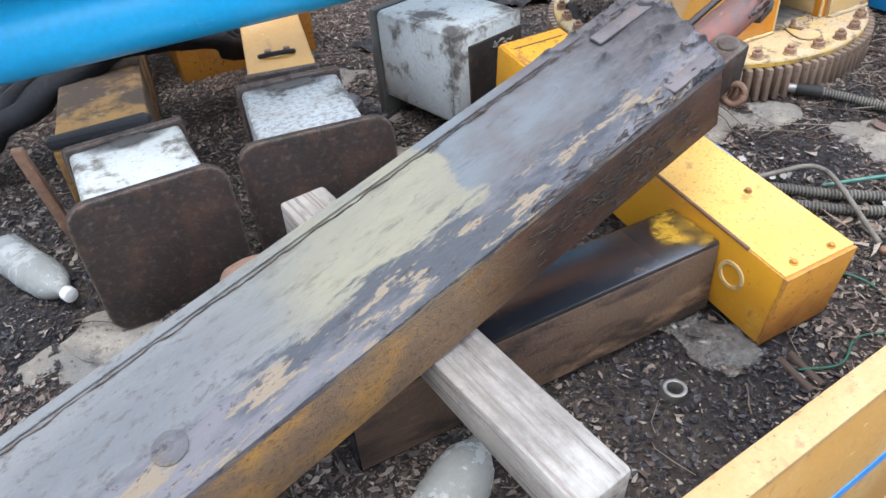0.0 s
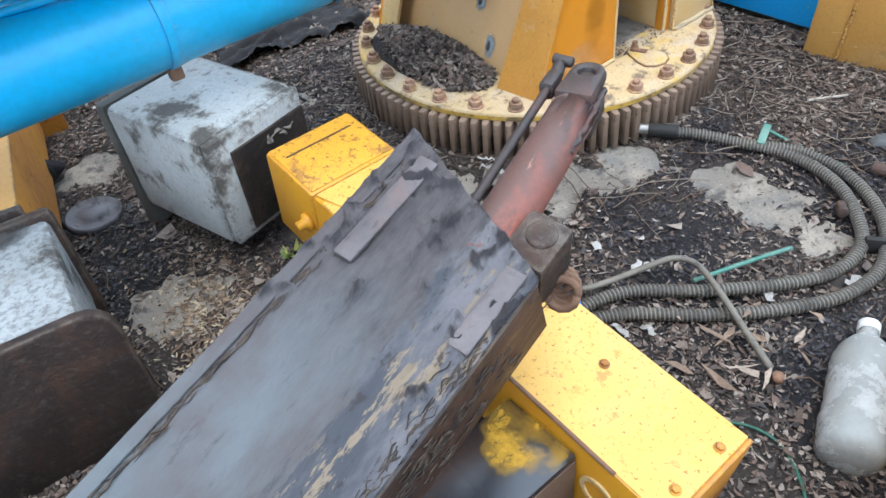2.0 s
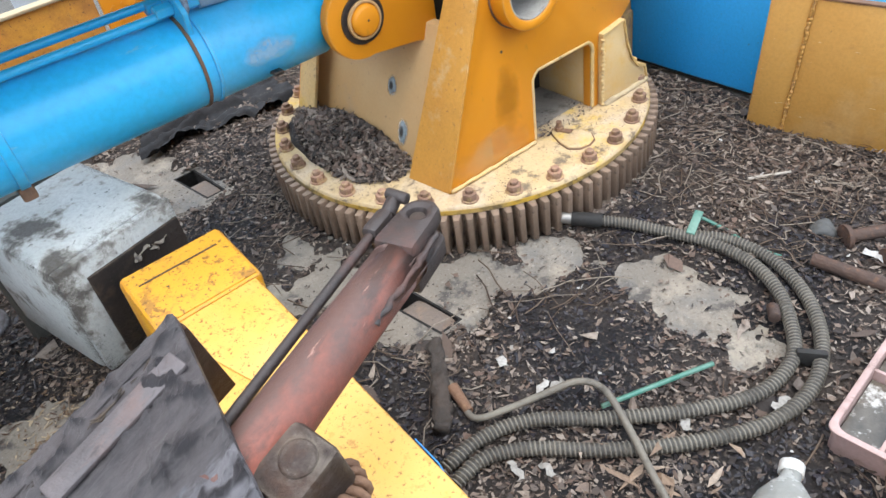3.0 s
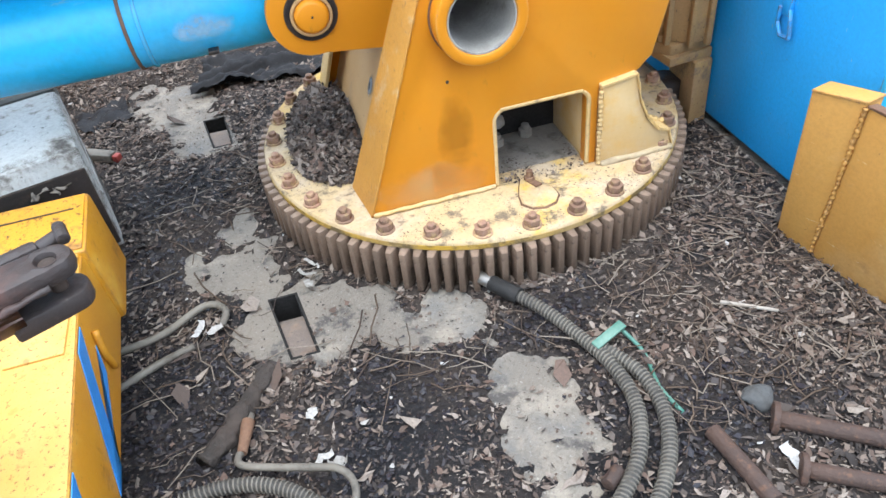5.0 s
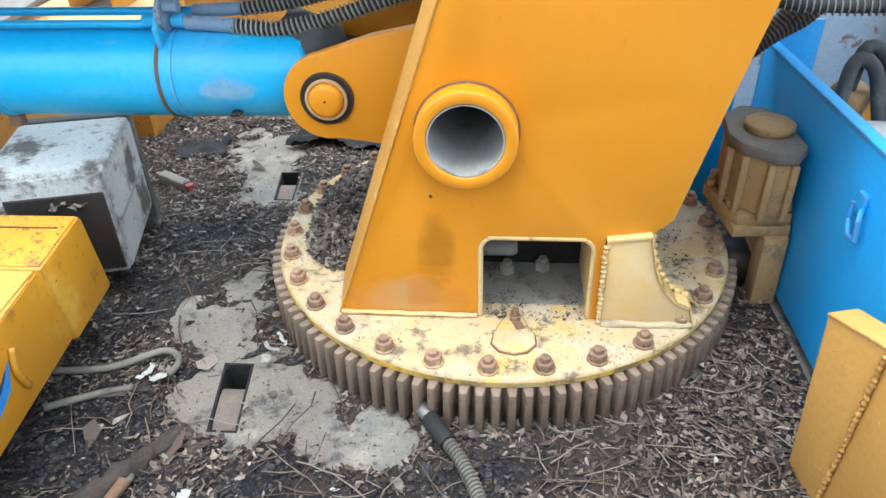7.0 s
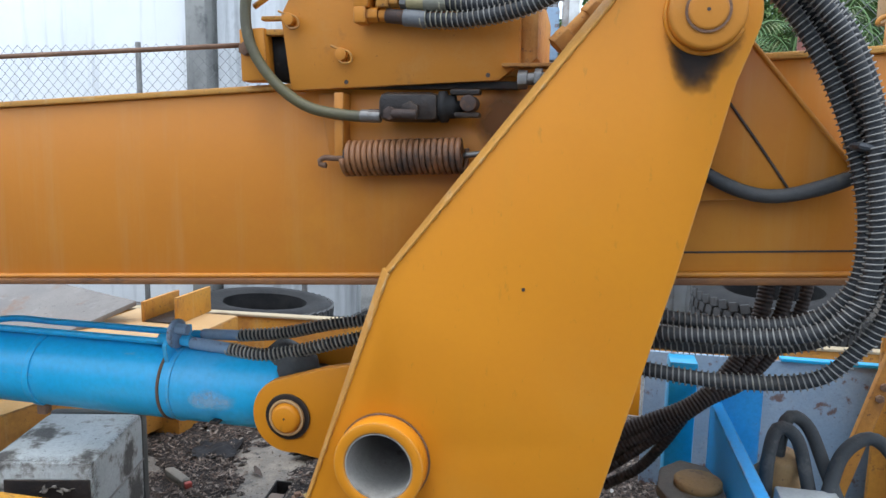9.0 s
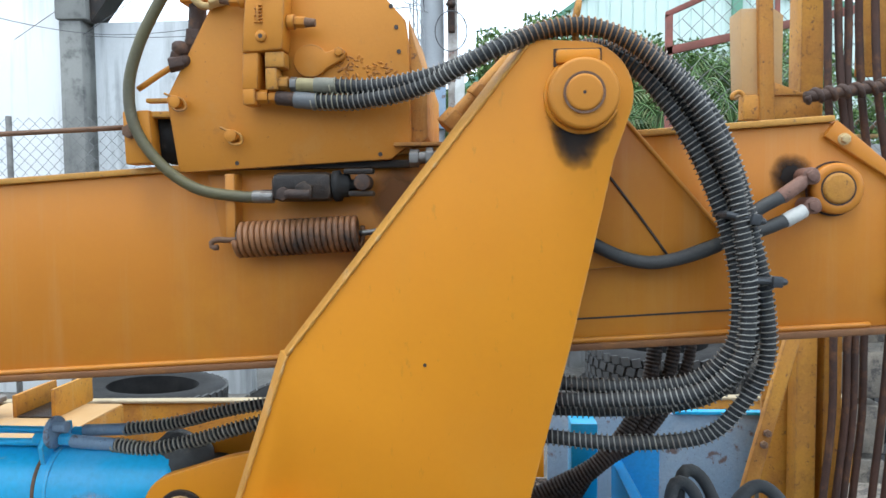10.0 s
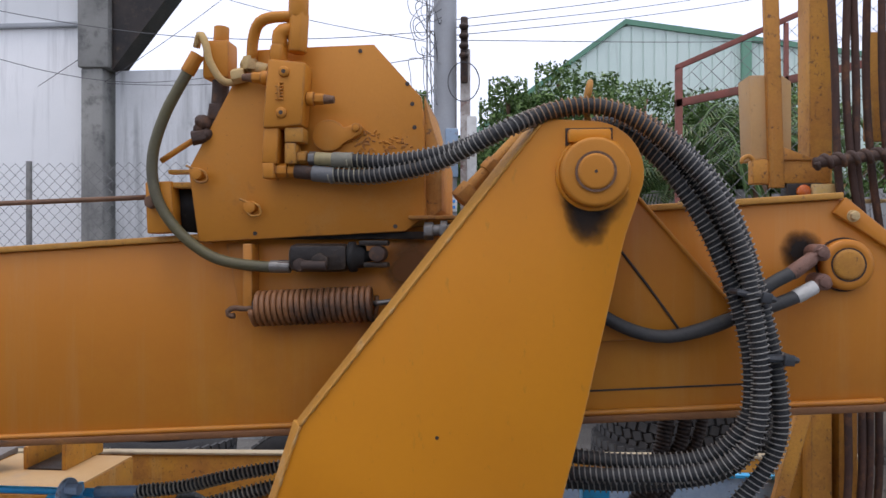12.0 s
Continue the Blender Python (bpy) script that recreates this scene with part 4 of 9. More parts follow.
# yellow corner board beside the blue box
t = thing("corner_board", (0.96, -0.38, 0), "thick yellow steel board with a welded end post", "steel board")
part("end_post", loft(B(), [(0.972, -0.278, 0.0), (1.020, -0.270, 0.0), (1.040, -0.372, 0.0), (0.990, -0.384, 0.0)], [(0.926, -0.321, 0.434), (0.976, -0.312, 0.434), (1.036, -0.402, 0.434), (0.986, -0.412, 0.434)], 0.004), BOARD, t)
part("post_cap", prism(B(), [(0.923, -0.323, 0.434), (0.979, -0.309, 0.434), (1.040, -0.402, 0.434), (0.985, -0.415, 0.434)], (0, 0, 0.006), 0.002), BOARD, t, "scuffed flat cap")
part("sheet", loft(B(), [(0.991, -0.386, 0.0), (1.085, -0.86, 0.0), (1.101, -0.86, 0.0), (1.007, -0.386, 0.0)], [(0.989, -0.414, 0.426), (1.072, -0.86, 0.426), (1.088, -0.86, 0.426), (1.005, -0.414, 0.426)], 0.003), BOARD, t)
part("sheet_edge", prism(B(), [(0.986, -0.414, 0.426), (1.070, -0.86, 0.426), (1.092, -0.86, 0.426), (1.008, -0.414, 0.426)], (0, 0, 0.006), 0.001), RUST, t, "bare rusty top edge")
b = sweep(B(), glide([(0.986, -0.386, 0.02), (0.985, -0.399, 0.2), (0.983, -0.414, 0.43)], 0.004), lambda i: 0.0048 + 0.0016 * math.sin(i * 1.8), 6)
part("weld_bead", roughen(b, 0.003, 60), BOARD, t)

# ---- the slewing gear ----
GX, GY, GTOP = 0.372, 0.393, 0.135
gear = thing("slewing_gear", (GX, GY, 0.0), "large toothed slewing ring with a dusty yellow bolted flange", "slewing gear")
b = B()
lathe(b, (GX, GY, 0.0), (0, 0, 1), [(0, 0.590), (0.128, 0.590), (0.132, 0.586)], 96)
part("ring", b, TOOTH, gear, "oily brown gear ring")
part("flange", lathe(B(), (GX, GY, 0.125), (0, 0, 1), [(0, 0.601), (0.014, 0.603), (0.022, 0.600), (0.0245, 0.596)], 96), GEARTOP, gear, "dusty yellow top flange")
b = prism(B(), [(GX + 0.6035 * math.cos(a), GY + 0.6035 * math.sin(a), 0.1275) for a in np.linspace(0, 2 * math.pi, 120, endpoint=False)], (0, 0, 0.013), 0,
          [[(GX + 0.6005 * math.cos(a), GY + 0.6005 * math.sin(a), 0.1275) for a in np.linspace(0, 2 * math.pi, 120, endpoint=False)]])
part("rim_band", b, coat("yellow_rim_paint", (0.52, 0.32, 0.04), (0.38, 0.27, 0.12), [((0.10, 0.075, 0.045), 19.2, 0.47, 0.58, 0.85, None)], 8, 0.6), gear, "thin band of fresh yellow paint")
tooth = bpy.data.meshes.new("tooth")
bm = prism(B(), [(0.585, -0.0150, 0.012), (0.628, -0.0075, 0.012), (0.628, 0.0075, 0.012), (0.585, 0.0150, 0.012)], (0, 0, 0.114), 0.003)
finish(bm)
for v in bm.verts:
    v.co *= U
bm.to_mesh(tooth)
bm.free()
tooth.materials.append(TOOTH)
for i in range(112):
    o = new("tooth", tooth)
    o.parent, o.rotation_euler = gear, (0, 0, 2 * math.pi * i / 112)
boltmesh = None
for i in range(30):
    a = 2 * math.pi * (i + 0.35) / 30
    if boltmesh is None:
        bm = B()
        lathe(bm, (0, 0, 0), (0, 0, 1), [(0, 0.024), (0.004, 0.024), (0.005, 0.022)], 16)
        hexagon(bm, (0, 0, 0.004), (0, 0, 1), 0.0205, 0.019)
        rod(bm, (0, 0, 0.022), (0, 0, 0.034), 0.0115, n=12, bev=0.002)
        roughen(bm, 0.0012, 60)
        finish(bm)
        for v in bm.verts:
            v.co *= U
        boltmesh = bpy.data.meshes.new("bolt")
        bm.to_mesh(boltmesh)
        bm.free()
        boltmesh.materials.append(coat("rusty_bolt", (0.30, 0.18, 0.12), (0.22, 0.12, 0.08), [((0.50, 0.36, 0.17), 78, 0.50, 0.64, 0.8, None), ((0.09, 0.055, 0.04), 135, 0.56, 0.68, 0.8, None)], 24, 0.8, relief=0.6, vary=0.3))
    o = new("bolt", boltmesh)
    o.parent = gear
    o.location = U * Vector((0.572 * math.cos(a), 0.572 * math.sin(a), 0.1490))
    o.rotation_euler = (0, 0, a * 3.7)
# the egg-shaped cover plate by the cut-out
tear = [(0.412, 0.006), (0.392, -0.002), (0.378, -0.030), (0.364, -0.066), (0.361, -0.098), (0.378, -0.122), (0.408, -0.130), (0.438, -0.122), (0.456, -0.098), (0.455, -0.068), (0.440, -0.036), (0.429, -0.006)]
grown = lambda k, z: [(0.41 + (x - 0.41) * k, -0.065 + (y + 0.065) * k, z) for x, y in tear]
part("cover_gasket", roughen(prism(B(), grown(1.06, 0.1490), (0, 0, 0.0025), 0), 0.004, 70), RUST, gear, "crust of dirt round the cover plate")
part("cover_plate", prism(B(), grown(1.0, 0.1495), (0, 0, 0.0062), 0.002), GEARTOP, gear, "dusty teardrop cover plate")
b = hexagon(B(), (0.412, -0.014, 0.154), (0, 0, 1), 0.014, 0.013)
part("cover_bolt", rod(b, (0.412, -0.014, 0.166), (0.412, -0.014, 0.184), 0.0085, n=10), RUST, gear)
part("locking_tab", prism(B(), [(0.404, -0.022, 0.1545), (0.424, -0.026, 0.1545), (0.434, -0.048, 0.1545), (0.414, -0.052, 0.1545)], (0, 0, 0.006), 0.001), RUST, gear, "bent locking tab")


def heap(r, n):
    """Litter gathered on the gear beside the post."""
    a, q = r.uniform(0, 2 * np.pi, n), np.sqrt(r.random(n))
    x, y = -0.04 + 0.135 * q * np.cos(a), 0.47 + 0.30 * q * np.sin(a)
    keep = (x - GX) ** 2 + (y - GY) ** 2 < 0.53 ** 2
    return np.stack([x, y, 0.150 + 0.055 * (1 - q ** 2) + r.uniform(0, 0.012, n)], -1)[keep]


flakes("gear_litter", 5200, heap, (0.010, 0.034), LITTER, "leaf litter heaped on the gear beside the post", "leaf litter", seed=21, flat=0.4)


def notch_floor(r, n):
    """Dirt under the notch in the post's foot and along its plate."""
    x, y = r.uniform(0.342, 0.568, n), r.uniform(-0.01, 0.27, n)
    x2, y2 = r.uniform(0.60, 0.86, n // 3), r.uniform(0.05, 0.40, n // 3)
    x, y = np.concatenate([x, x2]), np.concatenate([y, y2])
    keep = r.random(len(x)) < np.clip(0.15 + 2.4 * (fbm(x, y, 9.0) - 0.40) + 1.6 * (x - 0.46), 0, 1)
    return np.stack([x, y, 0.150 + r.uniform(0, 0.010, len(x))], -1)[keep]


flakes("notch_litter", 3200, notch_floor, (0.004, 0.014), LITTER, "dry litter blown into the foot of the post", "leaf litter", seed=22)


def flange_dust(r, n):
    """Crumbs lying on the gear flange in front of the post."""
    a, q = r.uniform(math.radians(185), math.radians(345), n), r.uniform(0.44, 0.598, n)
    x, y = GX + q * np.cos(a), GY + q * np.sin(a)
    keep = r.random(n) < np.clip(2.6 * (fbm(x, y, 8.0) - 0.42), 0, 1)
    return np.stack([x, y, np.full(n, 0.150)], -1)[keep]


flakes("flange_crumbs", 5200, flange_dust, (0.002, 0.007), LITTER, "crumbs of dirt on the gear flange", "dirt", seed=23, flat=0.1)
bm = lathe(B(), (-0.03, 0.47, 0.143), (0, 0, 1), [(0, 0.13), (0.02, 0.118), (0.045, 0.07), (0.055, 0.02)], 24)
bmesh.ops.scale(bm, vec=(1, 2.1, 1), verts=bm.verts, space=Matrix.Translation((0.03, -0.47, 0)))
whole("soil_heap", roughen(bm, 0.012, 18), SOIL, "small heap of damp soil on the gear", "soil", (-0.03, 0.47, 0.143), kind="stuff")

# ---- the crane post ----
post = thing("crane_post", (0.4, 0.39, 0.15), "tall yellow crane post of welded steel plate", "crane post")


def outline(y, inset=0.0):
    """The side plate of the post, with its notch at the foot and rounded head."""
    pts = [(0.0 + inset, y, 0.150), (0.308 + inset, y, 1.038), (0.812 + inset, y, 1.668), (0.835, y, 1.680)]
    pts += arc(0.915, 1.567, 0.108, 86, -14, 12, y)
    pts += [(0.985, y, 1.44), (0.902, y, 1.07), (0.806, y, 0.70), (0.735, y, 0.42), (0.690, y, 0.378), (0.600, y, 0.364)]
    pts += [(0.600, y, 0.150), (0.574, y, 0.150), (0.574, y, 0.335)]
    pts += arc(0.546, 0.335, 0.028, 0, 90, 4, y)[1:]
    pts += arc(0.362, 0.335, 0.028, 90, 180, 4, y)
    pts += [(0.334, y, 0.150)]
    return pts


front = part("front_plate", prism(B(), outline(0.0), (0, 0.035, 0), 0.003, [ring_pts(0.303, 0.615, 0.082, 32, 0.0)]), YELLOW, post, "smooth yellow side plate")
part("back_plate", prism(B(), outline(0.752), (0, 0.035, 0), 0.003, [ring_pts(0.303, 0.615, 0.082, 32, 0.752)]), YELLOW, post)
# slanted, scuffed edge strips on the left of the front plate
for a, c, da, dc in (((0.0, 0.150), (0.308, 1.038), 0.150, 0.042), ((0.308, 1.038), (0.812, 1.668), 0.042, 0.042)):
    part("edge_strip", prism(B(), [(a[0] - 0.001, 0.001, a[1]), (c[0] - 0.001, 0.001, c[1]), (c[0] - 0.026, dc, c[1] + 0.004), (a[0] - 0.022, da, a[1])], (0.012, 0.002, 0), 0.002), EDGE, post, "scuffed pale edge strip")
b = B()
for pa, pb in (((0.001, -0.001, 0.152), (0.309, -0.001, 1.038)), ((0.309, -0.001, 1.038), (0.813, -0.001, 1.668))):
    pts = [Vector(pa).lerp(Vector(pb), k / 70) for k in range(71)]
    sweep(b, pts, lambda i: 0.0032 + 0.0010 * math.sin(i * 1.9), 6)
part("edge_weld", b, EDGE, post, "rough pale weld along the edge")
# web between the side plates
part("web", prism(B(), [(0.035, 0.15, 0.150), (0.035, 0.75, 0.150), (0.165, 0.75, 0.52), (0.165, 0.15, 0.52)], (0.03, 0, 0), 0.003), WEB, post, "faded dusty web plate")
part("rear_web", prism(B(), [(0.60, 0.04, 0.150), (0.60, 0.75, 0.150), (0.68, 0.75, 0.52), (0.68, 0.04, 0.52)], (0.03, 0, 0), 0.003), ORANGE, post)
b = box(B(), (0.26, 0.04, 0.74), (0.74, 0.75, 0.765), 0.003)
part("tie_plate", b, ORANGE, post)
# The void's darkness is put into this wall's near-black colour.
part("notch_shade_wall", box(B(), (0.24, 0.222, 0.1505), (0.599, 0.232, 0.384), 0.002), VOID, post, "black wall with the notch's inner shade in its colour")
# Plate added only to block light from above the notch.
part("notch_light_block", box(B(), (0.17, 0.036, 0.384), (0.599, 0.75, 0.392), 0.0), VOID, post, "added black plate that keeps light out of the notch")
DUSTGREY = surface("pale_grey_dust", (0.30, 0.27, 0.23), (0.22, 0.195, 0.165), 14, None, rough=0.9, relief=0.5)
part("inner_floor", box(B(), (0.33, 0.05, 0.1495), (0.575, 0.70, 0.1515), 0.0), coat("grey_dusty_floor", (0.26, 0.23, 0.19), (0.18, 0.16, 0.135), [((0.08, 0.065, 0.05), 22.4, 0.5, 0.64, 0.8, None)], 6, 0.85, relief=0.6), post, "grey dusty floor plate")
for x, y in ((0.393, 0.180), (0.482, 0.196)):
    part("inner_bolt", rod(hexagon(B(), (x, y, 0.151), (0, 0, 1), 0.020, 0.022), (x, y, 0.172), (x, y, 0.186), 0.011, n=12), DUSTGREY, post)
part("edge_strip", prism(B(), [(-0.02, 0.66, 0.150), (0.19, 0.66, 0.76), (0.19, 0.752, 0.76), (-0.02, 0.752, 0.150)], (0.012, 0, 0), 0.002), DUSTY, post)
# worn patches on the web
for y, z, h in ((0.33, 0.33, 0.045), (0.26, 0.22, 0.06)):
    x = 0.034 + 0.351 * (z - 0.15)
    stain(post, (x - 0.003, y, z), (0, 1, 0), (0.351, 0, 1), 0.036, h, (0.24, 0.29, 0.31), "blue-grey patch where the paint is worn off", 0.6)
    stain(post, (x - 0.0045, y + 0.004, z), (0, 1, 0), (0.351, 0, 1), 0.016, h * 0.5, (0.03, 0.028, 0.026), "", 0.8)
# the cross tube through the post
tube = B()
for y0, y1, ro, ri in ((-0.050, 0.0, 0.103, 0.077),):
    prism(tube, ring_pts(0.303, 0.615, ro, 48, y0), (0, y1 - y0, 0), 0.006, [ring_pts(0.303, 0.615, ri, 48, y0)])
part("tube_collar", tube, YELLOW, post, "yellow welded collar")
prism_ = prism(B(), ring_pts(0.303, 0.615, 0.0768, 48, -0.046), (0, 0.84, 0), 0, [ring_pts(0.303, 0.615, 0.0735, 48, -0.046)])
part("cross_tube", prism_, coat("dusty_grey_tube", (0.38, 0.36, 0.32), (0.29, 0.27, 0.245), [((0.50, 0.48, 0.44), 12.8, 0.54, 0.68, 0.6, None), ((0.10, 0.08, 0.06), 25.6, 0.58, 0.68, 0.7, None)], 6, 0.85, relief=0.6), post, "dusty grey inside of a cross tube")
# Black disc paints the shade at the tube's far end.
part("tube_back", prism(B(), ring_pts(0.303, 0.615, 0.0732, 32, 0.79), (0, 0.006, 0), 0), GAPBLACK, post)
b = prism(B(), ring_pts(0.303, 0.615, 0.1065, 48, -0.003), (0, 0.002, 0), 0, [ring_pts(0.303, 0.615, 0.1025, 48, -0.003)])
part("collar_weld", b, RUST, post, "thin rusty line round the collar")
# foot gussets and notch rim
def gusset(y):
    g = [(0.603, y, 0.150), (0.603, y, 0.368), (0.692, y, 0.380)]
    g += [(0.800 - 0.105 * math.cos(radians(a)), y, 0.385 - 0.185 * math.sin(radians(a)) ** 1.2) for a in (12, 30, 50, 70, 88)] + [(0.812, y, 0.150)]
    return g


part("foot_gusset", prism(B(), gusset(-0.014), (0, 0.026, 0), 0.003), GUSSET, post, "curved foot gusset")
part("gusset_top", prism(B(), [(0.600, -0.018, 0.368), (0.694, -0.018, 0.381), (0.694, 0.052, 0.381), (0.600, 0.052, 0.368)], (0, 0, 0.009), 0.002), DUSTY, post)
curve = [(0.692, 0.380)] + [(x, z) for x, _, z in gusset(0)[3:]]
b = B()
for (xa, za), (xb, zb) in zip(curve, curve[1:]):
    prism(b, [(xa, -0.020, za), (xb, -0.020, zb), (xb, -0.020, zb + 0.008), (xa + 0.003, -0.020, za + 0.008)], (0, 0.075, 0), 0)
part("gusset_flange", b, DUSTY, post, "pale curved edge of the gusset")
part("curve_weld", roughen(sweep(B(), glide([(x + 0.004, 0.022, z + 0.010) for x, z in curve[:6]], 0.0042), lambda i: 0.0062 + 0.0032 * math.sin(i * 1.25), 6), 0.003, 50), DUSTY, post, "coarse stepped weld along the curve")
part("base_weld", roughen(hose(B(), [(0.606, -0.018, 0.152), (0.70, -0.020, 0.153), (0.812, -0.016, 0.152)], 0.0095, 0.012, 7), 0.004, 40), CREAM, post, "broad pale weld at the gusset's foot")
part("foot_gusset", prism(B(), gusset(0.40), (0.03, 0.026, 0), 0.003), DUSTY, post)
rim = [(0.331, 0.001, 0.150), (0.331, 0.001, 0.28)] + arc(0.362, 0.335, 0.031, 180, 90, 5, 0.001) + arc(0.546, 0.335, 0.031, 90, 0, 5, 0.001) + [(0.577, 0.001, 0.28), (0.577, 0.001, 0.150)]
part("notch_rim", sweep(B(), glide([(x, 0.0035, z) for x, y, z in rim], 0.006), 0.0062, 8), DUSTY, post, "pale rounded rim of the foot notch")
part("notch_cheek", prism(B(), [(0.577, 0.036, 0.152), (0.577, 0.290, 0.152), (0.577, 0.290, 0.345), (0.577, 0.036, 0.362)], (0.022, 0, 0), 0.002), GUSSET, post, "dusty cheek plate beside the notch")
part("notch_bar", lathe(B(), (0.30, 0.194, 0.212), (1, 0.0, 0.03), [(0, 0.020), (0.105, 0.020), (0.118, 0.014)], 20), surface("dusty_pale_bar", (0.32, 0.31, 0.29), (0.24, 0.235, 0.22), 14, None, rough=0.85), post, "pale dusty round bar")
b = sweep(B(), glide([(0.600, -0.016, 0.155), (0.600, -0.016, 0.25), (0.600, -0.016, 0.362)], 0.0035), lambda i: 0.0058 + 0.0020 * math.sin(i * 1.75), 6)
part("gusset_weld", roughen(b, 0.003, 50), DUSTY, post, "coarse ladder weld")
b = hose(B(), [(0.005, -0.004, 0.156), (0.10, -0.006, 0.156), (0.22, -0.006, 0.156), (0.33, -0.006, 0.156)], 0.006, 0.02, 6)
part("foot_weld", roughen(b, 0.003, 50), DUSTY, post)
# the small black dots in the paint
for x, z in ((0.226, 0.468), (0.90, 0.98), (0.60, 1.02)):
    part("drill_dot", rod(B(), (x, 0.0005, z), (x, -0.0015, z), 0.004, n=10), GAPBLACK, post)
# head: boss, name block and lifting eye
boss = part("pivot_boss", lathe(B(), (0.921, 0.002, 1.567), (0, -1, 0), [(0, 0.070), (0.034, 0.070), (0.039, 0.067), (0.040, 0.062)], 48), TAN, post, "round pivot boss")
part("pin_cap", lathe(B(), (0.921, -0.037, 1.567), (0, -1, 0), [(0, 0.036), (0.005, 0.036), (0.007, 0.034), (0.0075, 0.030)], 32), TAN, boss)
part("wear_ring", prism(B(), ring_pts(0.921, 1.567, 0.041, 40, -0.0405), (0, -0.0015, 0), 0, [ring_pts(0.921, 1.567, 0.036, 40, -0.0405)]), RUST, boss)
# Flat dark disc in place of the shaded grease hole.
part("grease_hole", rod(B(), (0.921, -0.043, 1.567), (0.921, -0.0455, 1.567), 0.0035, n=10), GAPBLACK, boss)
part("name_outline", box(B(), (0.864, -0.004, 1.624), (0.959, 0.001, 1.660), 0.001), DARKRUST, post, "thin dark outline round the name block")
part("name_block", box(B(), (0.868, -0.020, 1.628), (0.955, 0.002, 1.656), 0.006), YELLOW, post)
part("boss_weld", hose(B(), [(0.921 + 0.072 * math.cos(a), -0.003, 1.567 + 0.072 * math.sin(a)) for a in np.linspace(0.6, 6.0, 24)], 0.006, 0.01, 6), YELLOW, post)
stain(post, (0.918, -0.0012, 1.528), (1, 0, 0), (0, 0, 1), 0.105, 0.115, (0.035, 0.018, 0.008), "dark oil stain under the pivot", 0.7, 0.9)
stain(post, (0.912, -0.0016, 1.492), (1, 0, 0), (0.1, 0, 1), 0.075, 0.105, (0.02, 0.012, 0.008), "", 0.8, 0.85)
stain(post, (0.235, -0.0012, 0.33), (1, 0, 0), (0, 0, 1), 0.07, 0.15, (0.46, 0.19, 0.01), "rust-brown rub mark", 0.9, 0.5)
stain(post, (0.15, -0.0012, 0.20), (1, 0, 0), (0, 0, 1), 0.22, 0.09, (0.60, 0.42, 0.20), "dust on the foot of the plate", 1.5, 0.4)
eye = hose(B(), [(0.912, 0.016, 1.668)] + [(0.912 + 0.004 * math.sin(a), 0.016 + 0.016 * math.cos(a), 1.735 + 0.022 * math.sin(a)) for a in np.linspace(-0.9, 4.0, 9)] + [(0.912, 0.028, 1.668)], 0.0065, 0.008, 8)
part("lifting_eye", eye, RUSTYELLOW, post, "upright lifting eye")
# lugs for the cylinder
for y in (0.216, 0.478):
    lug = [(0.20, y, 0.457), (0.13, y, 0.480), (0.02, y, 0.494)] + arc(-0.026, 0.598, 0.102, 280, 100, 18, y) + [(0.08, y, 0.738), (0.205, y, 0.764)]
    part("cylinder_lug", prism(B(), lug, (0, 0.032, 0), 0.004), YELLOW, post, "rounded lug for the cylinder pin")
pin = part("lug_pin", lathe(B(), (-0.026, 0.52, 0.598), (0, -1, 0), [(0, 0.040), (0.309, 0.040), (0.322, 0.040), (0.330, 0.035), (0.332, 0.03)], 32), YELLOW, post, "yellow-ended lug pin")
part("pin_washer", prism(B(), ring_pts(-0.026, 0.598, 0.062, 40, 0.216), (0, -0.006, 0), 0.001, [ring_pts(-0.026, 0.598, 0.042, 40, 0.216)]), GREASE, pin, "black greasy washer")
part("pin_ring", prism(B(), ring_pts(-0.026, 0.598, 0.049, 40, 0.210), (0, -0.010, 0), 0.003, [ring_pts(-0.026, 0.598, 0.041, 40, 0.210)]), WEB, pin)
part("pin_dot", rod(B(), (-0.026, 0.189, 0.600), (-0.026, 0.1865, 0.600), 0.003, n=8), GAPBLACK, pin)
stain(post, (-0.024, 0.2145, 0.596), (1, 0, 0), (0, 0, 1), 0.088, 0.088, (0.02, 0.014, 0.01), "black grease round the pin", 0.8)

# ---- the blue cylinder ----
CY, CZ, CR = 0.355, 0.612, 0.108
cylr = thing("hydraulic_cylinder", (-1.3, CY, CZ - CR), "long blue hydraulic cylinder pinned to the crane post", "hydraulic cylinder")
part("barrel", lathe(B(), (-2.75, CY, CZ), (1, 0, 0), [(0, CR), (2.655, CR), (2.668, CR - 0.012), (2.675, CR - 0.03)], 56), BLUE, cylr, "glossy blue barrel")
part("rod_eye", lathe(B(), (-0.026, CY - 0.11, CZ - 0.03), (0, 1, 0), [(0, 0.085), (0.22, 0.085)], 32), GREASE, cylr, "black rod eye")
part("neck", box(B(), (-0.17, CY - 0.085, CZ - 0.085), (-0.03, CY + 0.085, CZ + 0.07), 0.03), GREASE, cylr)
for x in (-0.437, -0.405):
    part("band", prism(B(), [(x, CY + (CR + 0.004) * math.cos(a), CZ + (CR + 0.004) * math.sin(a)) for a in np.linspace(0, 2 * math.pi, 48, endpoint=False)], (0.008, 0, 0), 0.001,
                       [[(x, CY + (CR - 0.002) * math.cos(a), CZ + (CR - 0.002) * math.sin(a)) for a in np.linspace(0, 2 * math.pi, 48, endpoint=False)]]), RUST if x < -0.42 else BLUE, cylr,
         "rusty clamp band" if x < -0.42 else "")
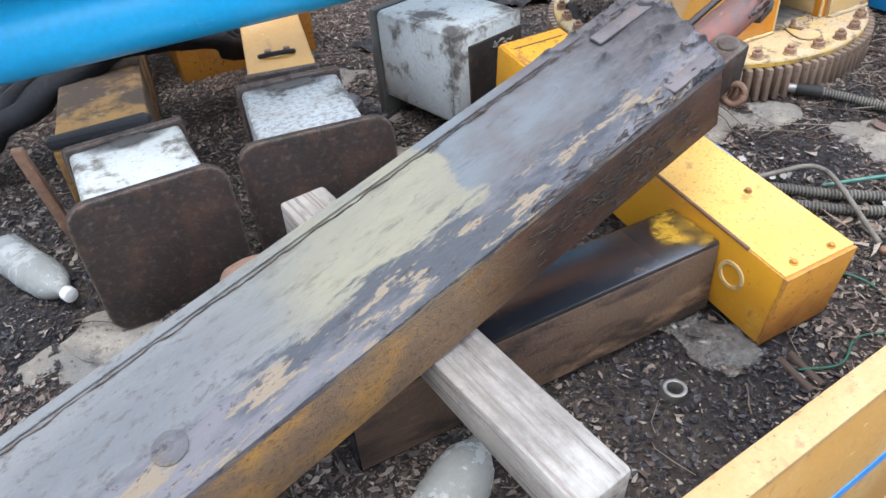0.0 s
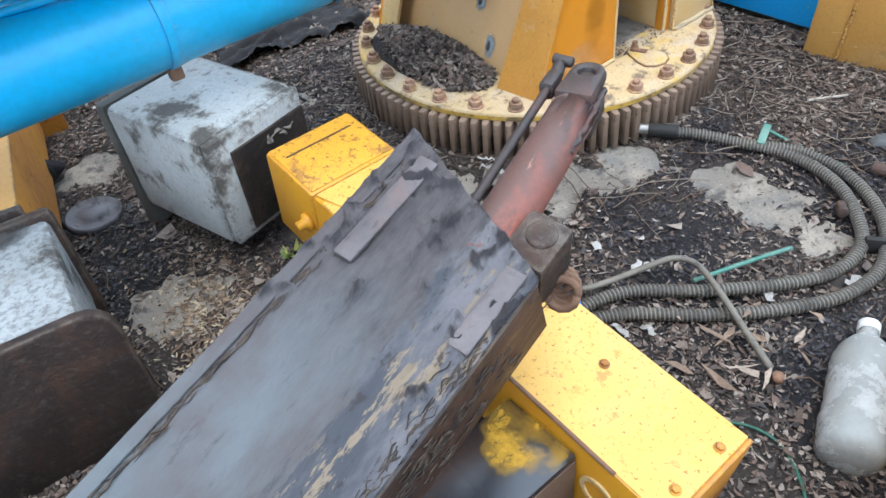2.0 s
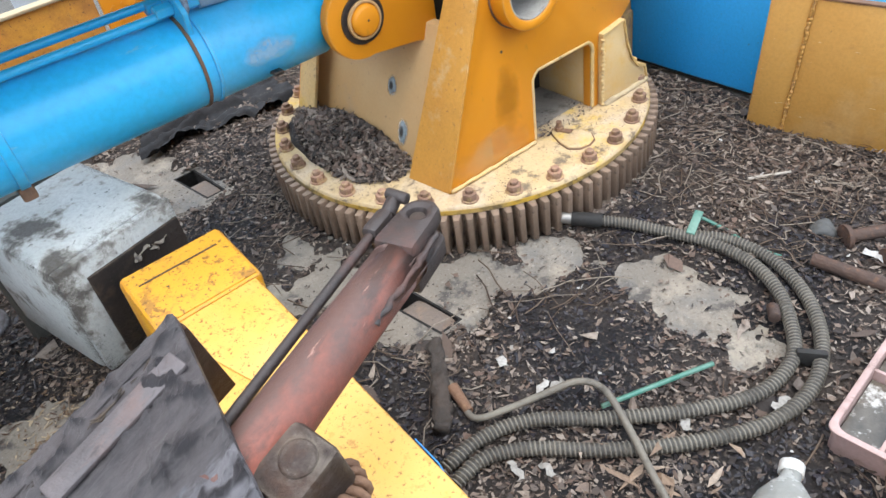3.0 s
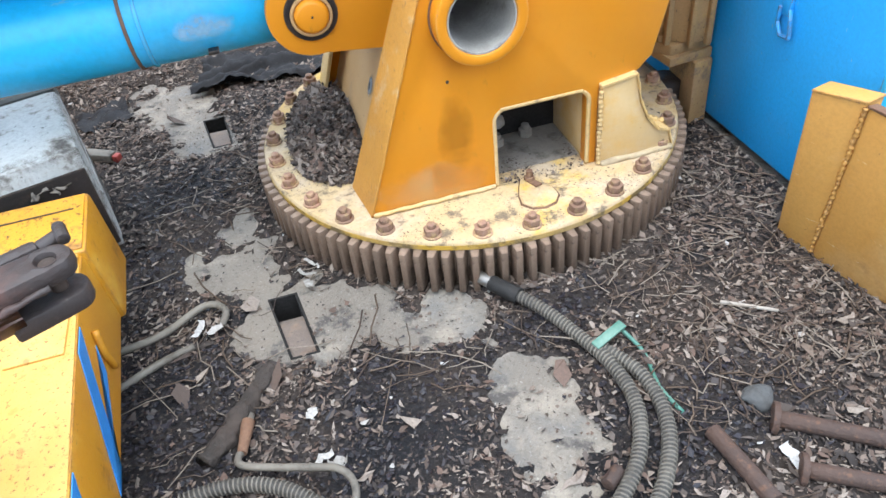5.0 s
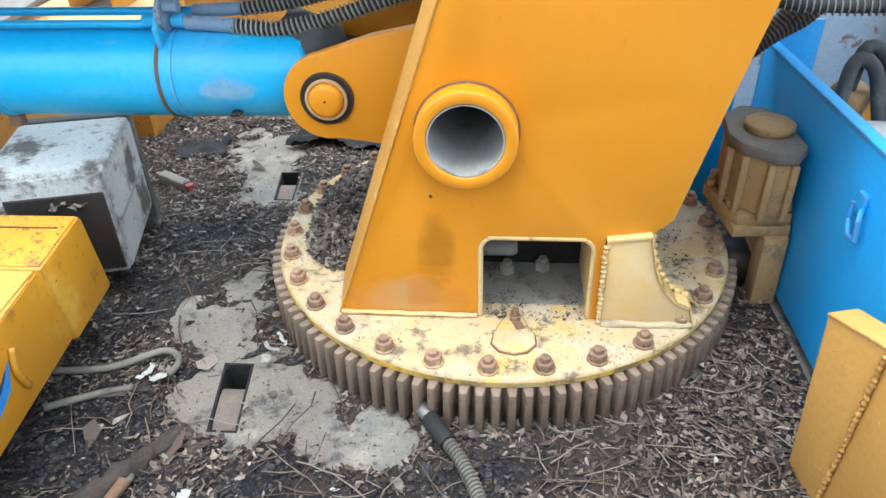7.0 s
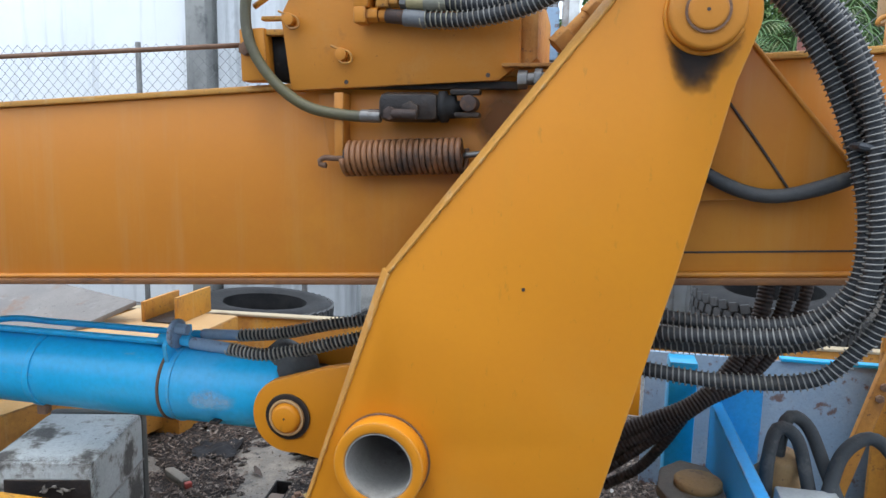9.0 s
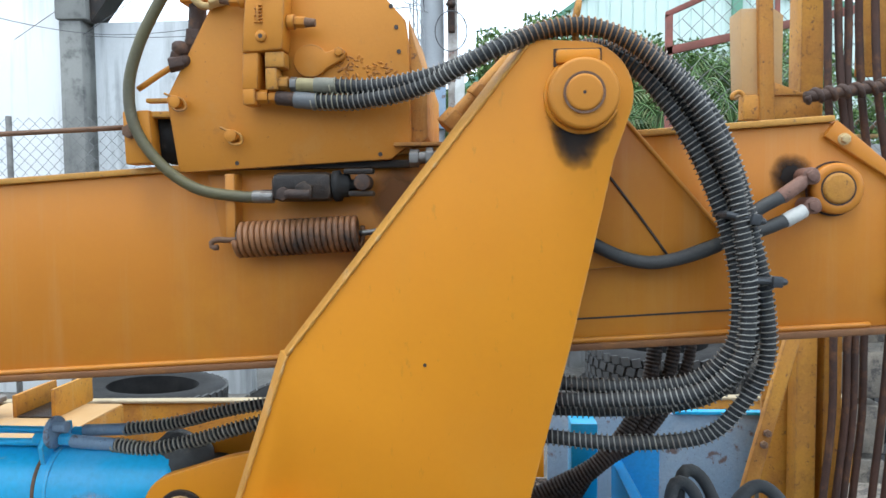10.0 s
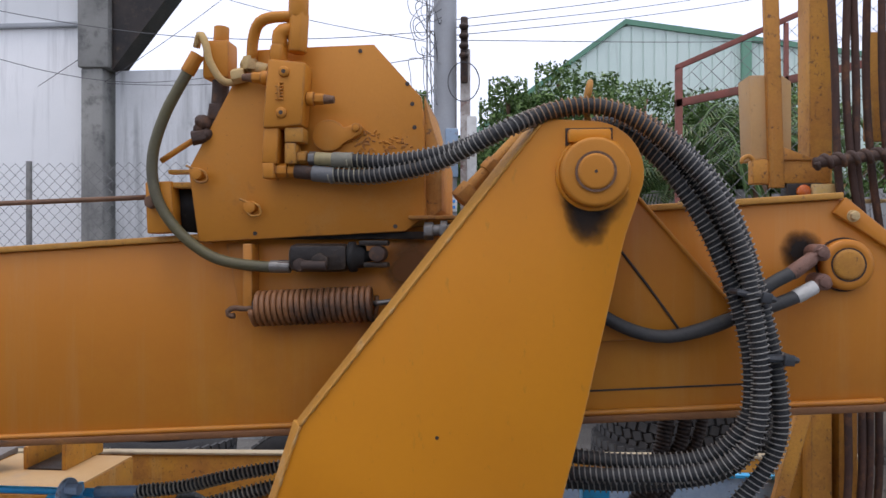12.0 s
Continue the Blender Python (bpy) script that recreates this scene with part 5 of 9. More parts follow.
for x in (-0.875,):
    bnd = part("band", prism(B(), [(x, CY + (CR + 0.005) * math.cos(a), CZ + (CR + 0.005) * math.sin(a)) for a in np.linspace(0, 2 * math.pi, 48, endpoint=False)], (0.022, 0, 0), 0.002,
                             [[(x, CY + (CR - 0.002) * math.cos(a), CZ + (CR - 0.002) * math.sin(a)) for a in np.linspace(0, 2 * math.pi, 48, endpoint=False)]]), BLUE, cylr)
    part("clamp_foot", box(B(), (x - 0.006, CY - 0.055, CZ - CR - 0.022), (x + 0.026, CY - 0.025, CZ - CR + 0.012), 0.006), RUST, bnd, "rusty clamp foot")
for dy, dz in ((-0.03, 0.016), (0.03, 0.030)):
    part("pipe", hose(B(), [(-1.15, CY + dy * 0.3 + 0.02, CZ + CR + 0.006), (-1.02, CY + dy, CZ + CR + dz), (-0.85, CY + dy, CZ + CR + dz), (-0.55, CY + dy, CZ + CR + dz), (-0.44, CY + dy, CZ + CR + dz)], 0.010, 0.02, 10), BLUE, cylr, "thin blue pipe")
part("clamp_disc", prism(B(), [(-0.418, CY - 0.035 + 0.045 * math.cos(a), CZ + CR + 0.045 + 0.042 * math.sin(a)) for a in np.linspace(0, 2 * math.pi, 20, endpoint=False)], (0.012, 0, 0), 0.002), PALEBLUE, cylr, "worn grey clamp plate")
part("clamp_bolt", hexagon(B(), (-0.406, CY - 0.045, CZ + CR + 0.062), (1, 0, 0), 0.016, 0.035), PALEBLUE, cylr)
part("pipe_clamp", prism(B(), [(-0.43, CY - 0.075, CZ + CR - 0.03), (-0.43, CY + 0.06, CZ + CR - 0.01), (-0.43, CY + 0.05, CZ + CR + 0.052), (-0.43, CY - 0.055, CZ + CR + 0.056), (-0.43, CY - 0.085, CZ + CR + 0.02)], (0.014, 0, 0), 0.003), BLUE, cylr)
for dy in (-0.03, 0.03):
    part("pipe_nut", hexagon(B(), (-0.47, CY + dy, CZ + CR + 0.024), (1, 0, 0), 0.017, 0.04), BLUE, cylr)
    part("pipe_nut", hexagon(B(), (-0.40, CY + dy, CZ + CR + 0.024), (1, 0, 0), 0.017, 0.03), BLUE, cylr)
b = rod(B(), (-0.37, CY - 0.03, CZ + CR + 0.02), (-0.25, CY - 0.03, CZ + CR + 0.012), 0.017, n=14, bev=0.003)
part("hose_ferrule", rod(b, (-0.37, CY + 0.03, CZ + CR + 0.03), (-0.25, CY + 0.03, CZ + CR + 0.035), 0.016, n=14, bev=0.003), PALEBLUE, cylr, "pale blue hose ferrule")
guarded_hose(cylr, [(-0.255, CY - 0.03, CZ + CR + 0.012), (-0.15, CY - 0.035, CZ + CR + 0.004), (-0.05, CY - 0.02, CZ + CR + 0.02), (0.10, CY, CZ + CR + 0.06), (0.30, CY + 0.05, CZ + CR + 0.10)], 0.018, 0.012, "hose", 0.15, PALEGUARD)
guarded_hose(cylr, [(-0.255, CY + 0.03, CZ + CR + 0.035), (-0.12, CY + 0.04, CZ + CR + 0.05), (0.05, CY + 0.05, CZ + CR + 0.09), (0.30, CY + 0.1, CZ + CR + 0.12)], 0.017, 0.012, "hose", 0.15, PALEGUARD)
b = roughen(lathe(B(), (-0.10, CY + 0.02, CZ + 0.03), (0.2, 0, 1), [(0, 0.085), (0.05, 0.088), (0.085, 0.065), (0.095, 0.02)], 28), 0.03, 14)
part("rubber_boot", b, DUSTHOSE, cylr, "crumpled black rubber boot")
part("hang_tag", box(B(), (-0.275, CY - CR - 0.001, CZ - 0.075), (-0.25, CY - CR + 0.03, CZ - 0.066), 0.002), GREASE, cylr)

# Pale smear puts the shine on the barrel into colour.
stain(cylr, (-0.26, CY - CR - 0.0015, CZ - 0.005), (1, 0, 0), (0, 0, 1), 0.11, 0.04, (0.36, 0.52, 0.62), "pale patch painted for the barrel's white shine", 2.0, 0.5)

# ---- the boom, folded behind the post ----
BY0, BY1 = 0.14, 0.60


def on_boom(x, above):
    """Height over the boom's lower edge at x; the boom rises slightly to its root."""
    return 0.985 + 0.0610 * x + above


boom = thing("crane_boom", (0.0, 0.37, on_boom(0, 0)), "long orange-yellow box boom lying nearly level behind the post", "crane boom")
XL = -2.6
low, high = lambda x: on_boom(x, 0.0), lambda x: on_boom(x, 0.447)
part("box_section", prism(B(), [(XL, BY0, low(XL)), (1.60, BY0, low(1.60)), (1.602, BY0, 1.405), (1.468, BY0, high(1.468)), (XL, BY0, high(XL))], (0, BY1 - BY0, 0), 0.004), ORANGE, boom, "faded orange box section")
part("top_plate", prism(B(), [(XL, BY0 - 0.012, high(XL)), (1.47, BY0 - 0.012, high(1.47)), (1.47, BY0 - 0.012, high(1.47) + 0.014), (XL, BY0 - 0.012, high(XL) + 0.014)], (0, BY1 - BY0 + 0.024, 0), 0.003), EDGE, boom, "scuffed top plate edge")
part("bottom_plate", prism(B(), [(XL, BY0 - 0.016, low(XL) - 0.016), (1.60, BY0 - 0.016, low(1.60) - 0.016), (1.60, BY0 - 0.016, low(1.60)), (XL, BY0 - 0.016, low(XL))], (0, BY1 - BY0 + 0.032, 0), 0.003), RUSTEDGE, boom, "bottom plate with a rusty edge")
part("bottom_weld", hose(B(), [(XL, BY0 - 0.006, low(XL) + 0.006), (-0.5, BY0 - 0.006, low(-0.5) + 0.006), (1.0, BY0 - 0.006, low(1.0) + 0.006), (1.59, BY0 - 0.006, low(1.59) + 0.006)], 0.007, 0.04, 6), ORANGE, boom)
part("seam", prism(B(), [(0.90, BY0 - 0.002, low(0.9) + 0.052), (1.30, BY0 - 0.002, low(1.3) + 0.052), (1.30, BY0 - 0.002, low(1.3) + 0.056), (0.90, BY0 - 0.002, low(0.9) + 0.056)], (0, 0.002, 0), 0), GAPBLACK, boom)
part("root_cover", prism(B(), [(1.474, BY0 - 0.012, high(1.468) + 0.004), (1.618, BY0 - 0.012, 1.402), (1.622, BY0 - 0.012, 1.06), (1.60, BY0 - 0.012, 1.06), (1.598, BY0 - 0.012, 1.39), (1.448, BY0 - 0.012, high(1.468) - 0.03)], (0, BY1 - BY0 + 0.024, 0), 0.003), ORANGE, boom)
for x, z in ((1.488, 1.484), (1.598, 1.150)):
    b = lathe(B(), (x, BY0 - 0.012, z), (0, -1, 0), [(0, 0.013), (0.003, 0.013)], 16)
    part("cover_bolt", hexagon(b, (x, BY0 - 0.014, z), (0, -1, 0), 0.010, 0.012), DUSTY, boom)
stain(boom, (1.608, BY0 - 0.0135, 1.09), (1, 0, 0), (0, 0, 1), 0.013, 0.05, (0.03, 0.015, 0.01), "black oil on the corner", 0.8)
# root pin with two hydraulic couplings
bp = part("root_pin_plate", lathe(B(), (1.473, BY0, 1.379), (0, -1, 0), [(0, 0.055), (0.020, 0.055), (0.025, 0.051), (0.026, 0.036), (0.024, 0.034)], 40), ORANGE, boom, "round root pin plate")
part("plate_seam", prism(B(), ring_pts(1.473, 1.379, 0.0590, 40, BY0 - 0.003), (0, 0.003, 0), 0, [ring_pts(1.473, 1.379, 0.0545, 40, BY0 - 0.003)]), DARKRUST, bp, "thin dark line round the plate")
part("root_pin", lathe(B(), (1.473, BY0 - 0.022, 1.379), (0, -1, 0), [(0, 0.0335), (0.004, 0.0335), (0.008, 0.031), (0.009, 0.026)], 28), RUSTYELLOW, bp, "worn pin end")
# Dark ring painted as the shadow round the pin end.
part("pin_shade_ring", prism(B(), ring_pts(1.473, 1.379, 0.0365, 40, BY0 - 0.0268), (0, 0.002, 0), 0, [ring_pts(1.473, 1.379, 0.0335, 40, BY0 - 0.0268)]), DARKRUST, bp)
stain(boom, (1.383, BY0 - 0.002, 1.408), (1, 0, 0), (0, 0, 1), 0.068, 0.072, (0.012, 0.008, 0.006), "round black grease stain", 0.6)
PINKRUST = coat("pinkish_brown_fitting", (0.24, 0.12, 0.085), (0.16, 0.085, 0.065), [((0.34, 0.20, 0.15), 60, 0.54, 0.66, 0.6, None), ((0.05, 0.035, 0.03), 40, 0.58, 0.66, 0.7, None)], 12, 0.65, relief=0.4)
for p0, p1, p2, fer in (((1.398, 0.092, 1.400), (1.342, 0.085, 1.360), (1.288, 0.078, 1.331), PINKRUST), ((1.402, 0.092, 1.338), (1.351, 0.085, 1.311), (1.300, 0.078, 1.292), WHITEPL)):
    b = rod(B(), (p0[0] + 0.008, BY0, p0[2] + 0.006), (p0[0] + 0.006, 0.082, p0[2] + 0.005), 0.018, n=14, bev=0.004)
    hexagon(b, (p0[0] + 0.006, 0.086, p0[2] + 0.005), (0, -1, 0), 0.012, 0.012)
    hose(b, [(p0[0] + 0.020, 0.100, p0[2] - 0.002), (p0[0] + 0.008, 0.092, p0[2] + 0.004), p0, Vector(p0).lerp(Vector(p1), 0.3)], 0.0125, 0.006, 10)
    c = part("coupling", b, PINKRUST, boom, "rusty pinkish-brown coupling")
    part("ferrule", rod(B(), Vector(p0).lerp(Vector(p1), 0.15), p1, 0.0150, 0.0160, n=14, bev=0.003), fer, c)
    part("hose", hose(B(), [Vector(p1).lerp(Vector(p0), 0.1), p2, (1.22, 0.08, 1.265), (1.11, 0.085, 1.228), (1.03, 0.09, 1.232), (0.94, 0.09, 1.275), (0.86, 0.09, 1.34)], 0.0145, 0.02, 12), HOSE, boom, "grey rubber hose")
# reinforcing plate behind the pivot
tri = [(0.80, BY0 - 0.028, 1.30), (0.86, BY0 - 0.028, 1.62), (1.00, BY0 - 0.028, 1.56), (1.235, BY0 - 0.028, 1.285), (1.13, BY0 - 0.028, 1.225), (0.92, BY0 - 0.028, 1.205)]
part("pivot_plate", prism(B(), tri, (0, 0.03, 0), 0.004), ORANGE, boom, "triangular reinforcing plate")
part("plate_weld", hose(B(), [(1.0, BY0 - 0.03, 1.56), (1.12, BY0 - 0.03, 1.42), (1.235, BY0 - 0.03, 1.285)], 0.005, 0.02, 6), TAN, boom)
part("plate_seam", hose(B(), [(0.97, BY0 - 0.030, 1.44), (1.06, BY0 - 0.030, 1.32), (1.125, BY0 - 0.030, 1.228)], 0.003, 0.02, 5), GAPBLACK, boom)
# bracket, black cylinder and spring under the winch
part("bracket", prism(B(), [(0.095, BY0 - 0.008, 1.425), (0.17, BY0 - 0.008, 1.425), (0.17, BY0 - 0.008, 1.285), (0.125, BY0 - 0.008, 1.275), (0.115, BY0 - 0.008, 1.33)], (0, 0.008, 0), 0.002), ORANGE, boom)
part("stay", box(B(), (0.150, 0.09, 1.275), (0.172, BY0, 1.425), 0.003), ORANGE, boom)
stain(boom, (0.52, BY0 - 0.0015, 1.37), (1, 0, 0), (0, 0, 1), 0.10, 0.11, (0.20, 0.075, 0.02), "brown stain under the winch", 0.9, 0.8)

spring = thing("tension_spring", (0.31, 0.092, 1.26), "rusty coil spring stretched along the boom", "coil spring")
body = [(0.180, 0.092, 1.278), (0.25, 0.092, 1.2815), (0.38, 0.092, 1.288), (0.452, 0.092, 1.291)]
b = coil(B(), body, 0.0355, 0.0132, 0.0064, 14, 6)
part("winding", b, coat("oily_spring_wire", (0.27, 0.115, 0.042), (0.16, 0.070, 0.032), [((0.022, 0.018, 0.017), 7, 0.50, 0.62, 0.95, None)], 9, 0.5, relief=0.4), spring)
part("core", hose(B(), body, 0.0285, 0.05, 10), GREASE, spring)
part("hook", hose(B(), [(0.185, 0.092, 1.280), (0.15, 0.092, 1.278), (0.13, 0.092, 1.279), (0.116, 0.092, 1.273), (0.118, 0.092, 1.262), (0.132, 0.092, 1.262)], 0.0065, 0.008, 8), RUST, spring)
part("hook", hose(B(), [(0.45, 0.092, 1.291), (0.48, 0.092, 1.295), (0.53, 0.092, 1.301)], 0.0065, 0.01, 8), STEEL, spring)

latch = thing("latch_cylinder", (0.33, 0.09, 1.37), "black hydraulic latch cylinder under the winch", "hydraulic cylinder")
part("body", box(B(), (0.262, 0.055, 1.362), (0.398, 0.135, 1.425), 0.018), GREASE, latch)
part("gland", lathe(B(), (0.396, 0.092, 1.395), (1, 0, 0.05), [(0, 0.034), (0.014, 0.034), (0.016, 0.026), (0.034, 0.026), (0.036, 0.012), (0.07, 0.012)], 20), RUBBER, latch)
part("fork", box(B(), (0.42, 0.07, 1.420), (0.485, 0.10, 1.432), 0.004), GREASE, latch)
part("fork", box(B(), (0.43, 0.07, 1.372), (0.485, 0.10, 1.384), 0.004), GREASE, latch)
part("fork_pin", rod(B(), (0.462, 0.060, 1.402), (0.462, 0.11, 1.402), 0.018, n=14, bev=0.003), DARKRUST, latch)
part("union", hexagon(B(), (0.295, 0.056, 1.378), (0, -1, 0), 0.015, 0.018), DARKRUST, latch)
part("union", hexagon(B(), (0.262, 0.088, 1.376), (-1, 0, 0), 0.013, 0.028), DARKRUST, latch)
part("port", hexagon(B(), (0.340, 0.056, 1.385), (0, -1, 0), 0.020, 0.016), GREASE, latch)
part("hose_stub", rod(B(), (0.30, 0.045, 1.378), (0.355, 0.042, 1.376), 0.011, n=10, bev=0.002), DARKRUST, latch)

# the olive hose that loops down from the valve to the latch cylinder
vh = thing("control_hose", (0.2, 0.085, 1.37), "olive rubber hose looping down beside the winch", "hose")
part("hose", hose(B(), [(0.255, 0.088, 1.373), (0.19, 0.088, 1.374), (0.09, 0.085, 1.392), (0.01, 0.08, 1.448), (-0.045, 0.078, 1.53), (-0.055, 0.078, 1.62), (-0.03, 0.08, 1.71), (0.01, 0.085, 1.79), (0.045, 0.09, 1.85)], 0.0125, 0.02, 12),
     surface("olive_hose", (0.12, 0.105, 0.045), (0.09, 0.085, 0.06), 8, (0.2, 0.18, 0.12), 18, (0.6, 0.75), 0.55), vh)
part("ferrule", rod(B(), (0.215, 0.088, 1.3735), (0.262, 0.088, 1.373), 0.0145, n=12, bev=0.002), STEEL, vh)
part("ferrule", rod(B(), (0.022, 0.087, 1.812), (0.046, 0.09, 1.855), 0.0165, n=12, bev=0.002), TAN, vh)

# ---- the winch on the boom ----
winch = thing("boom_winch", (0.3, 0.3, 1.43), "boom winch with yellow cheek plates and a valve block", "winch")
cheek = [(0.045, 1.428), (0.021, 1.594), (0.166, 1.863), (0.331, 1.868), (0.449, 1.870), (0.556, 1.750), (0.562, 1.70), (0.566, 1.486), (0.520, 1.452)]
part("cheek_plate", prism(B(), [(x, 0.095, z) for x, z in cheek], (0, 0.018, 0), 0.003), TAN, winch, "orange cheek plate with small holes")
part("far_cheek", prism(B(), [(x, 0.46, z) for x, z in cheek], (0, 0.018, 0), 0.003), TAN, winch)
part("drum", lathe(B(), (0.33, 0.115, 1.64), (0, 1, 0), [(0, 0.17), (0.02, 0.17), (0.022, 0.11), (0.32, 0.11), (0.325, 0.17), (0.345, 0.17)], 40), RUSTYELLOW, winch)
part("rear_plate", prism(B(), [(0.56, 0.115, 1.47), (0.60, 0.115, 1.50), (0.60, 0.115, 1.62), (0.575, 0.115, 1.70), (0.56, 0.115, 1.76)], (0, 0.34, 0), 0.003), RUSTYELLOW, winch, "rusty rear plate")
part("base_rail", box(B(), (0.10, 0.115, 1.435), (0.56, 0.455, 1.452), 0.003), GREASE, winch)
# Holes are flat discs with their inner shade painted on.
for x, z in ((0.178, 1.448), (0.498, 1.463), (0.419, 1.855), (0.536, 1.735), (0.541, 1.683), (0.525, 1.78)):
    part("hole", rod(B(), (x, 0.0955, z), (x, 0.0935, z), 0.0048, n=12), GAPBLACK, winch)
for x, z in ((0.046, 1.583), (0.170, 1.507)):
    b = rod(B(), (x, 0.095, z), (x, 0.075, z), 0.014, n=18, bev=0.002)
    p = part("hinge_pin", b, TAN, winch)
    part("split_pin", hose(B(), [(x - 0.022, 0.078, z + 0.018), (x - 0.008, 0.078, z + 0.012), (x + 0.020, 0.078, z + 0.004), (x + 0.026, 0.078, z - 0.016), (x + 0.006, 0.078, z - 0.020), (x - 0.004, 0.078, z - 0.012)], 0.0028, 0.005, 6), RUSTYELLOW, p)
part("tear_plate", prism(B(), [(0.350 + 0.038 * math.cos(radians(a)), 0.095, 1.665 + 0.036 * math.sin(radians(a))) for a in range(30, 331, 20)] + [(0.423, 0.095, 1.668), (0.428, 0.095, 1.682), (0.418, 0.095, 1.692)], (0, -0.014, 0), 0.003), TAN, winch, "teardrop cover plate")
part("cover_bolt", hexagon(B(), (0.413, 0.082, 1.682), (0, -1, 0), 0.010, 0.010), TAN, winch)
b = B()
r_ = random.Random(5)
for k in range(70):
    x, z = r_.gauss(0.47, 0.04), r_.gauss(1.652, 0.018)
    if z < 1.68 and x < 0.55:
        bmesh.ops.create_icosphere(b, subdivisions=1, radius=1, matrix=pose(x, 0.0955, z, 0, r_.uniform(-60, 60), 0) @ Matrix.Diagonal((r_.uniform(0.003, 0.009), 0.0035, r_.uniform(0.002, 0.004), 1)))
part("lumpy_paint", b, TAN, winch, "lumps in the paint", "stuff")
# valve block
valve = part("valve_block", prism(B(), [(0.213, 0.094, 1.675), (0.303, 0.094, 1.680), (0.312, 0.094, 1.818), (0.226, 0.094, 1.828)], (0, -0.06, 0), 0.008), TAN, winch, "cast yellow valve block")
part("lower_valve", prism(B(), [(0.210, 0.09, 1.600), (0.246, 0.09, 1.598), (0.250, 0.09, 1.678), (0.214, 0.09, 1.678)], (0, -0.05, 0), 0.006), TAN, valve)
part("relief_valve", rod(B(), (0.285, 0.06, 1.845), (0.290, 0.06, 1.93), 0.023, n=6, bev=0.003), TAN, valve)
part("upper_cap", rod(B(), (0.288, 0.06, 1.92), (0.289, 0.06, 1.98), 0.022, n=16, bev=0.004), TAN, valve)
part("short_valve", rod(B(), (0.243, 0.06, 1.825), (0.245, 0.06, 1.862), 0.021, n=6, bev=0.003), TAN, valve)
part("elbow", hose(B(), [(0.246, 0.06, 1.855), (0.247, 0.06, 1.885), (0.262, 0.062, 1.895), (0.27, 0.07, 1.89)], 0.018, 0.01, 10), TAN, valve)
part("bend_pipe", hose(B(), [(0.29, 0.062, 1.925), (0.23, 0.062, 1.925), (0.195, 0.07, 1.915), (0.178, 0.08, 1.88), (0.174, 0.085, 1.83)], 0.0125, 0.012, 12), TAN, valve, "bent yellow pipe")
for at, ax, n1 in (((0.308, 0.06, 1.743), (1, 0, -0.05), 0.03), ((0.222, 0.06, 1.79), (-1, 0, 0.05), 0.03)):
    b = rod(B(), at, Vector(at) + Vector(ax) * 0.016, 0.016, n=16, bev=0.002)
    hexagon(b, Vector(at) + Vector(ax) * 0.016, ax, 0.013, 0.022)
    p = part("plug", b, TAN, valve)
    part("plug_tip", rod(B(), Vector(at) + Vector(ax) * 0.038, Vector(at) + Vector(ax) * 0.06, 0.011, 0.008, n=10), RUST, p, "rusty plug end")
for x, z in ((0.264, 1.797), (0.258, 1.708)):
    part("bolt_socket", lathe(B(), (x, 0.036, z), (0, -1, 0), [(0, 0.012), (0.006, 0.012), (0.008, 0.009)], 14), TAN, valve)
    # Shaded bottom of the socket, painted as a black disc.
    part("socket_hole", rod(B(), (x, 0.029, z), (x, 0.0272, z), 0.0048, n=12), GAPBLACK, valve)
b = box(B(), (0.250, 0.028, 1.738), (0.255, 0.034, 1.772), 0.001)
for k in range(6):
    box(b, (0.245 + 0.003 * (k % 2), 0.029, 1.736 + 0.007 * k), (0.262, 0.034, 1.739 + 0.007 * k), 0.0008)
part("cast_marks", b, TAN, valve)
b = B()
box(b, (0.262, 0.04, 1.645), (0.304, 0.085, 1.678), 0.004)
box(b, (0.262, 0.04, 1.598), (0.288, 0.085, 1.645), 0.005)
hexagon(b, (0.286, 0.06, 1.614), (1, 0, 0), 0.015, 0.022)
c1 = part("outlet_elbow", b, RUSTYELLOW, valve, "rusty outlet elbow")
b = B()
box(b, (0.212, 0.04, 1.567), (0.240, 0.085, 1.602), 0.005)
hexagon(b, (0.238, 0.06, 1.586), (1, 0, 0), 0.016, 0.026)
hexagon(b, (0.266, 0.06, 1.585), (1, 0, 0), 0.014, 0.016)
c2 = part("outlet_elbow", b, TAN, valve, "brass-yellow outlet elbow")
part("nut", hexagon(B(), (0.312, 0.06, 1.612), (1, 0, -0.05), 0.016, 0.014), STEEL, c1, "steel hose nut")
part("ferrule", rod(B(), (0.326, 0.06, 1.611), (0.366, 0.059, 1.608), 0.0150, n=16, bev=0.003), surface("khaki_sleeve", (0.36, 0.30, 0.13), (0.30, 0.25, 0.14), 8, (0.16, 0.12, 0.06), 40, (0.56, 0.66), 0.6), c1, "khaki fluted ferrule")
part("hose_sleeve", rod(B(), (0.364, 0.059, 1.608), (0.412, 0.058, 1.606), 0.0175, n=18, bev=0.003), surface("olive_sleeve", (0.23, 0.22, 0.16), (0.18, 0.175, 0.14), 8, None, rough=0.6), c1, "olive-grey hose sleeve")
part("ferrule", rod(B(), (0.280, 0.06, 1.584), (0.322, 0.059, 1.579), 0.0152, n=16, bev=0.003), DARKRUST, c2, "brown ferrule")
part("hose_sleeve", rod(B(), (0.320, 0.059, 1.579), (0.370, 0.058, 1.574), 0.0178, n=18, bev=0.003), surface("blue_grey_sleeve", (0.12, 0.13, 0.14), (0.15, 0.155, 0.16), 8, None, rough=0.6), c2, "blue-grey hose sleeve")
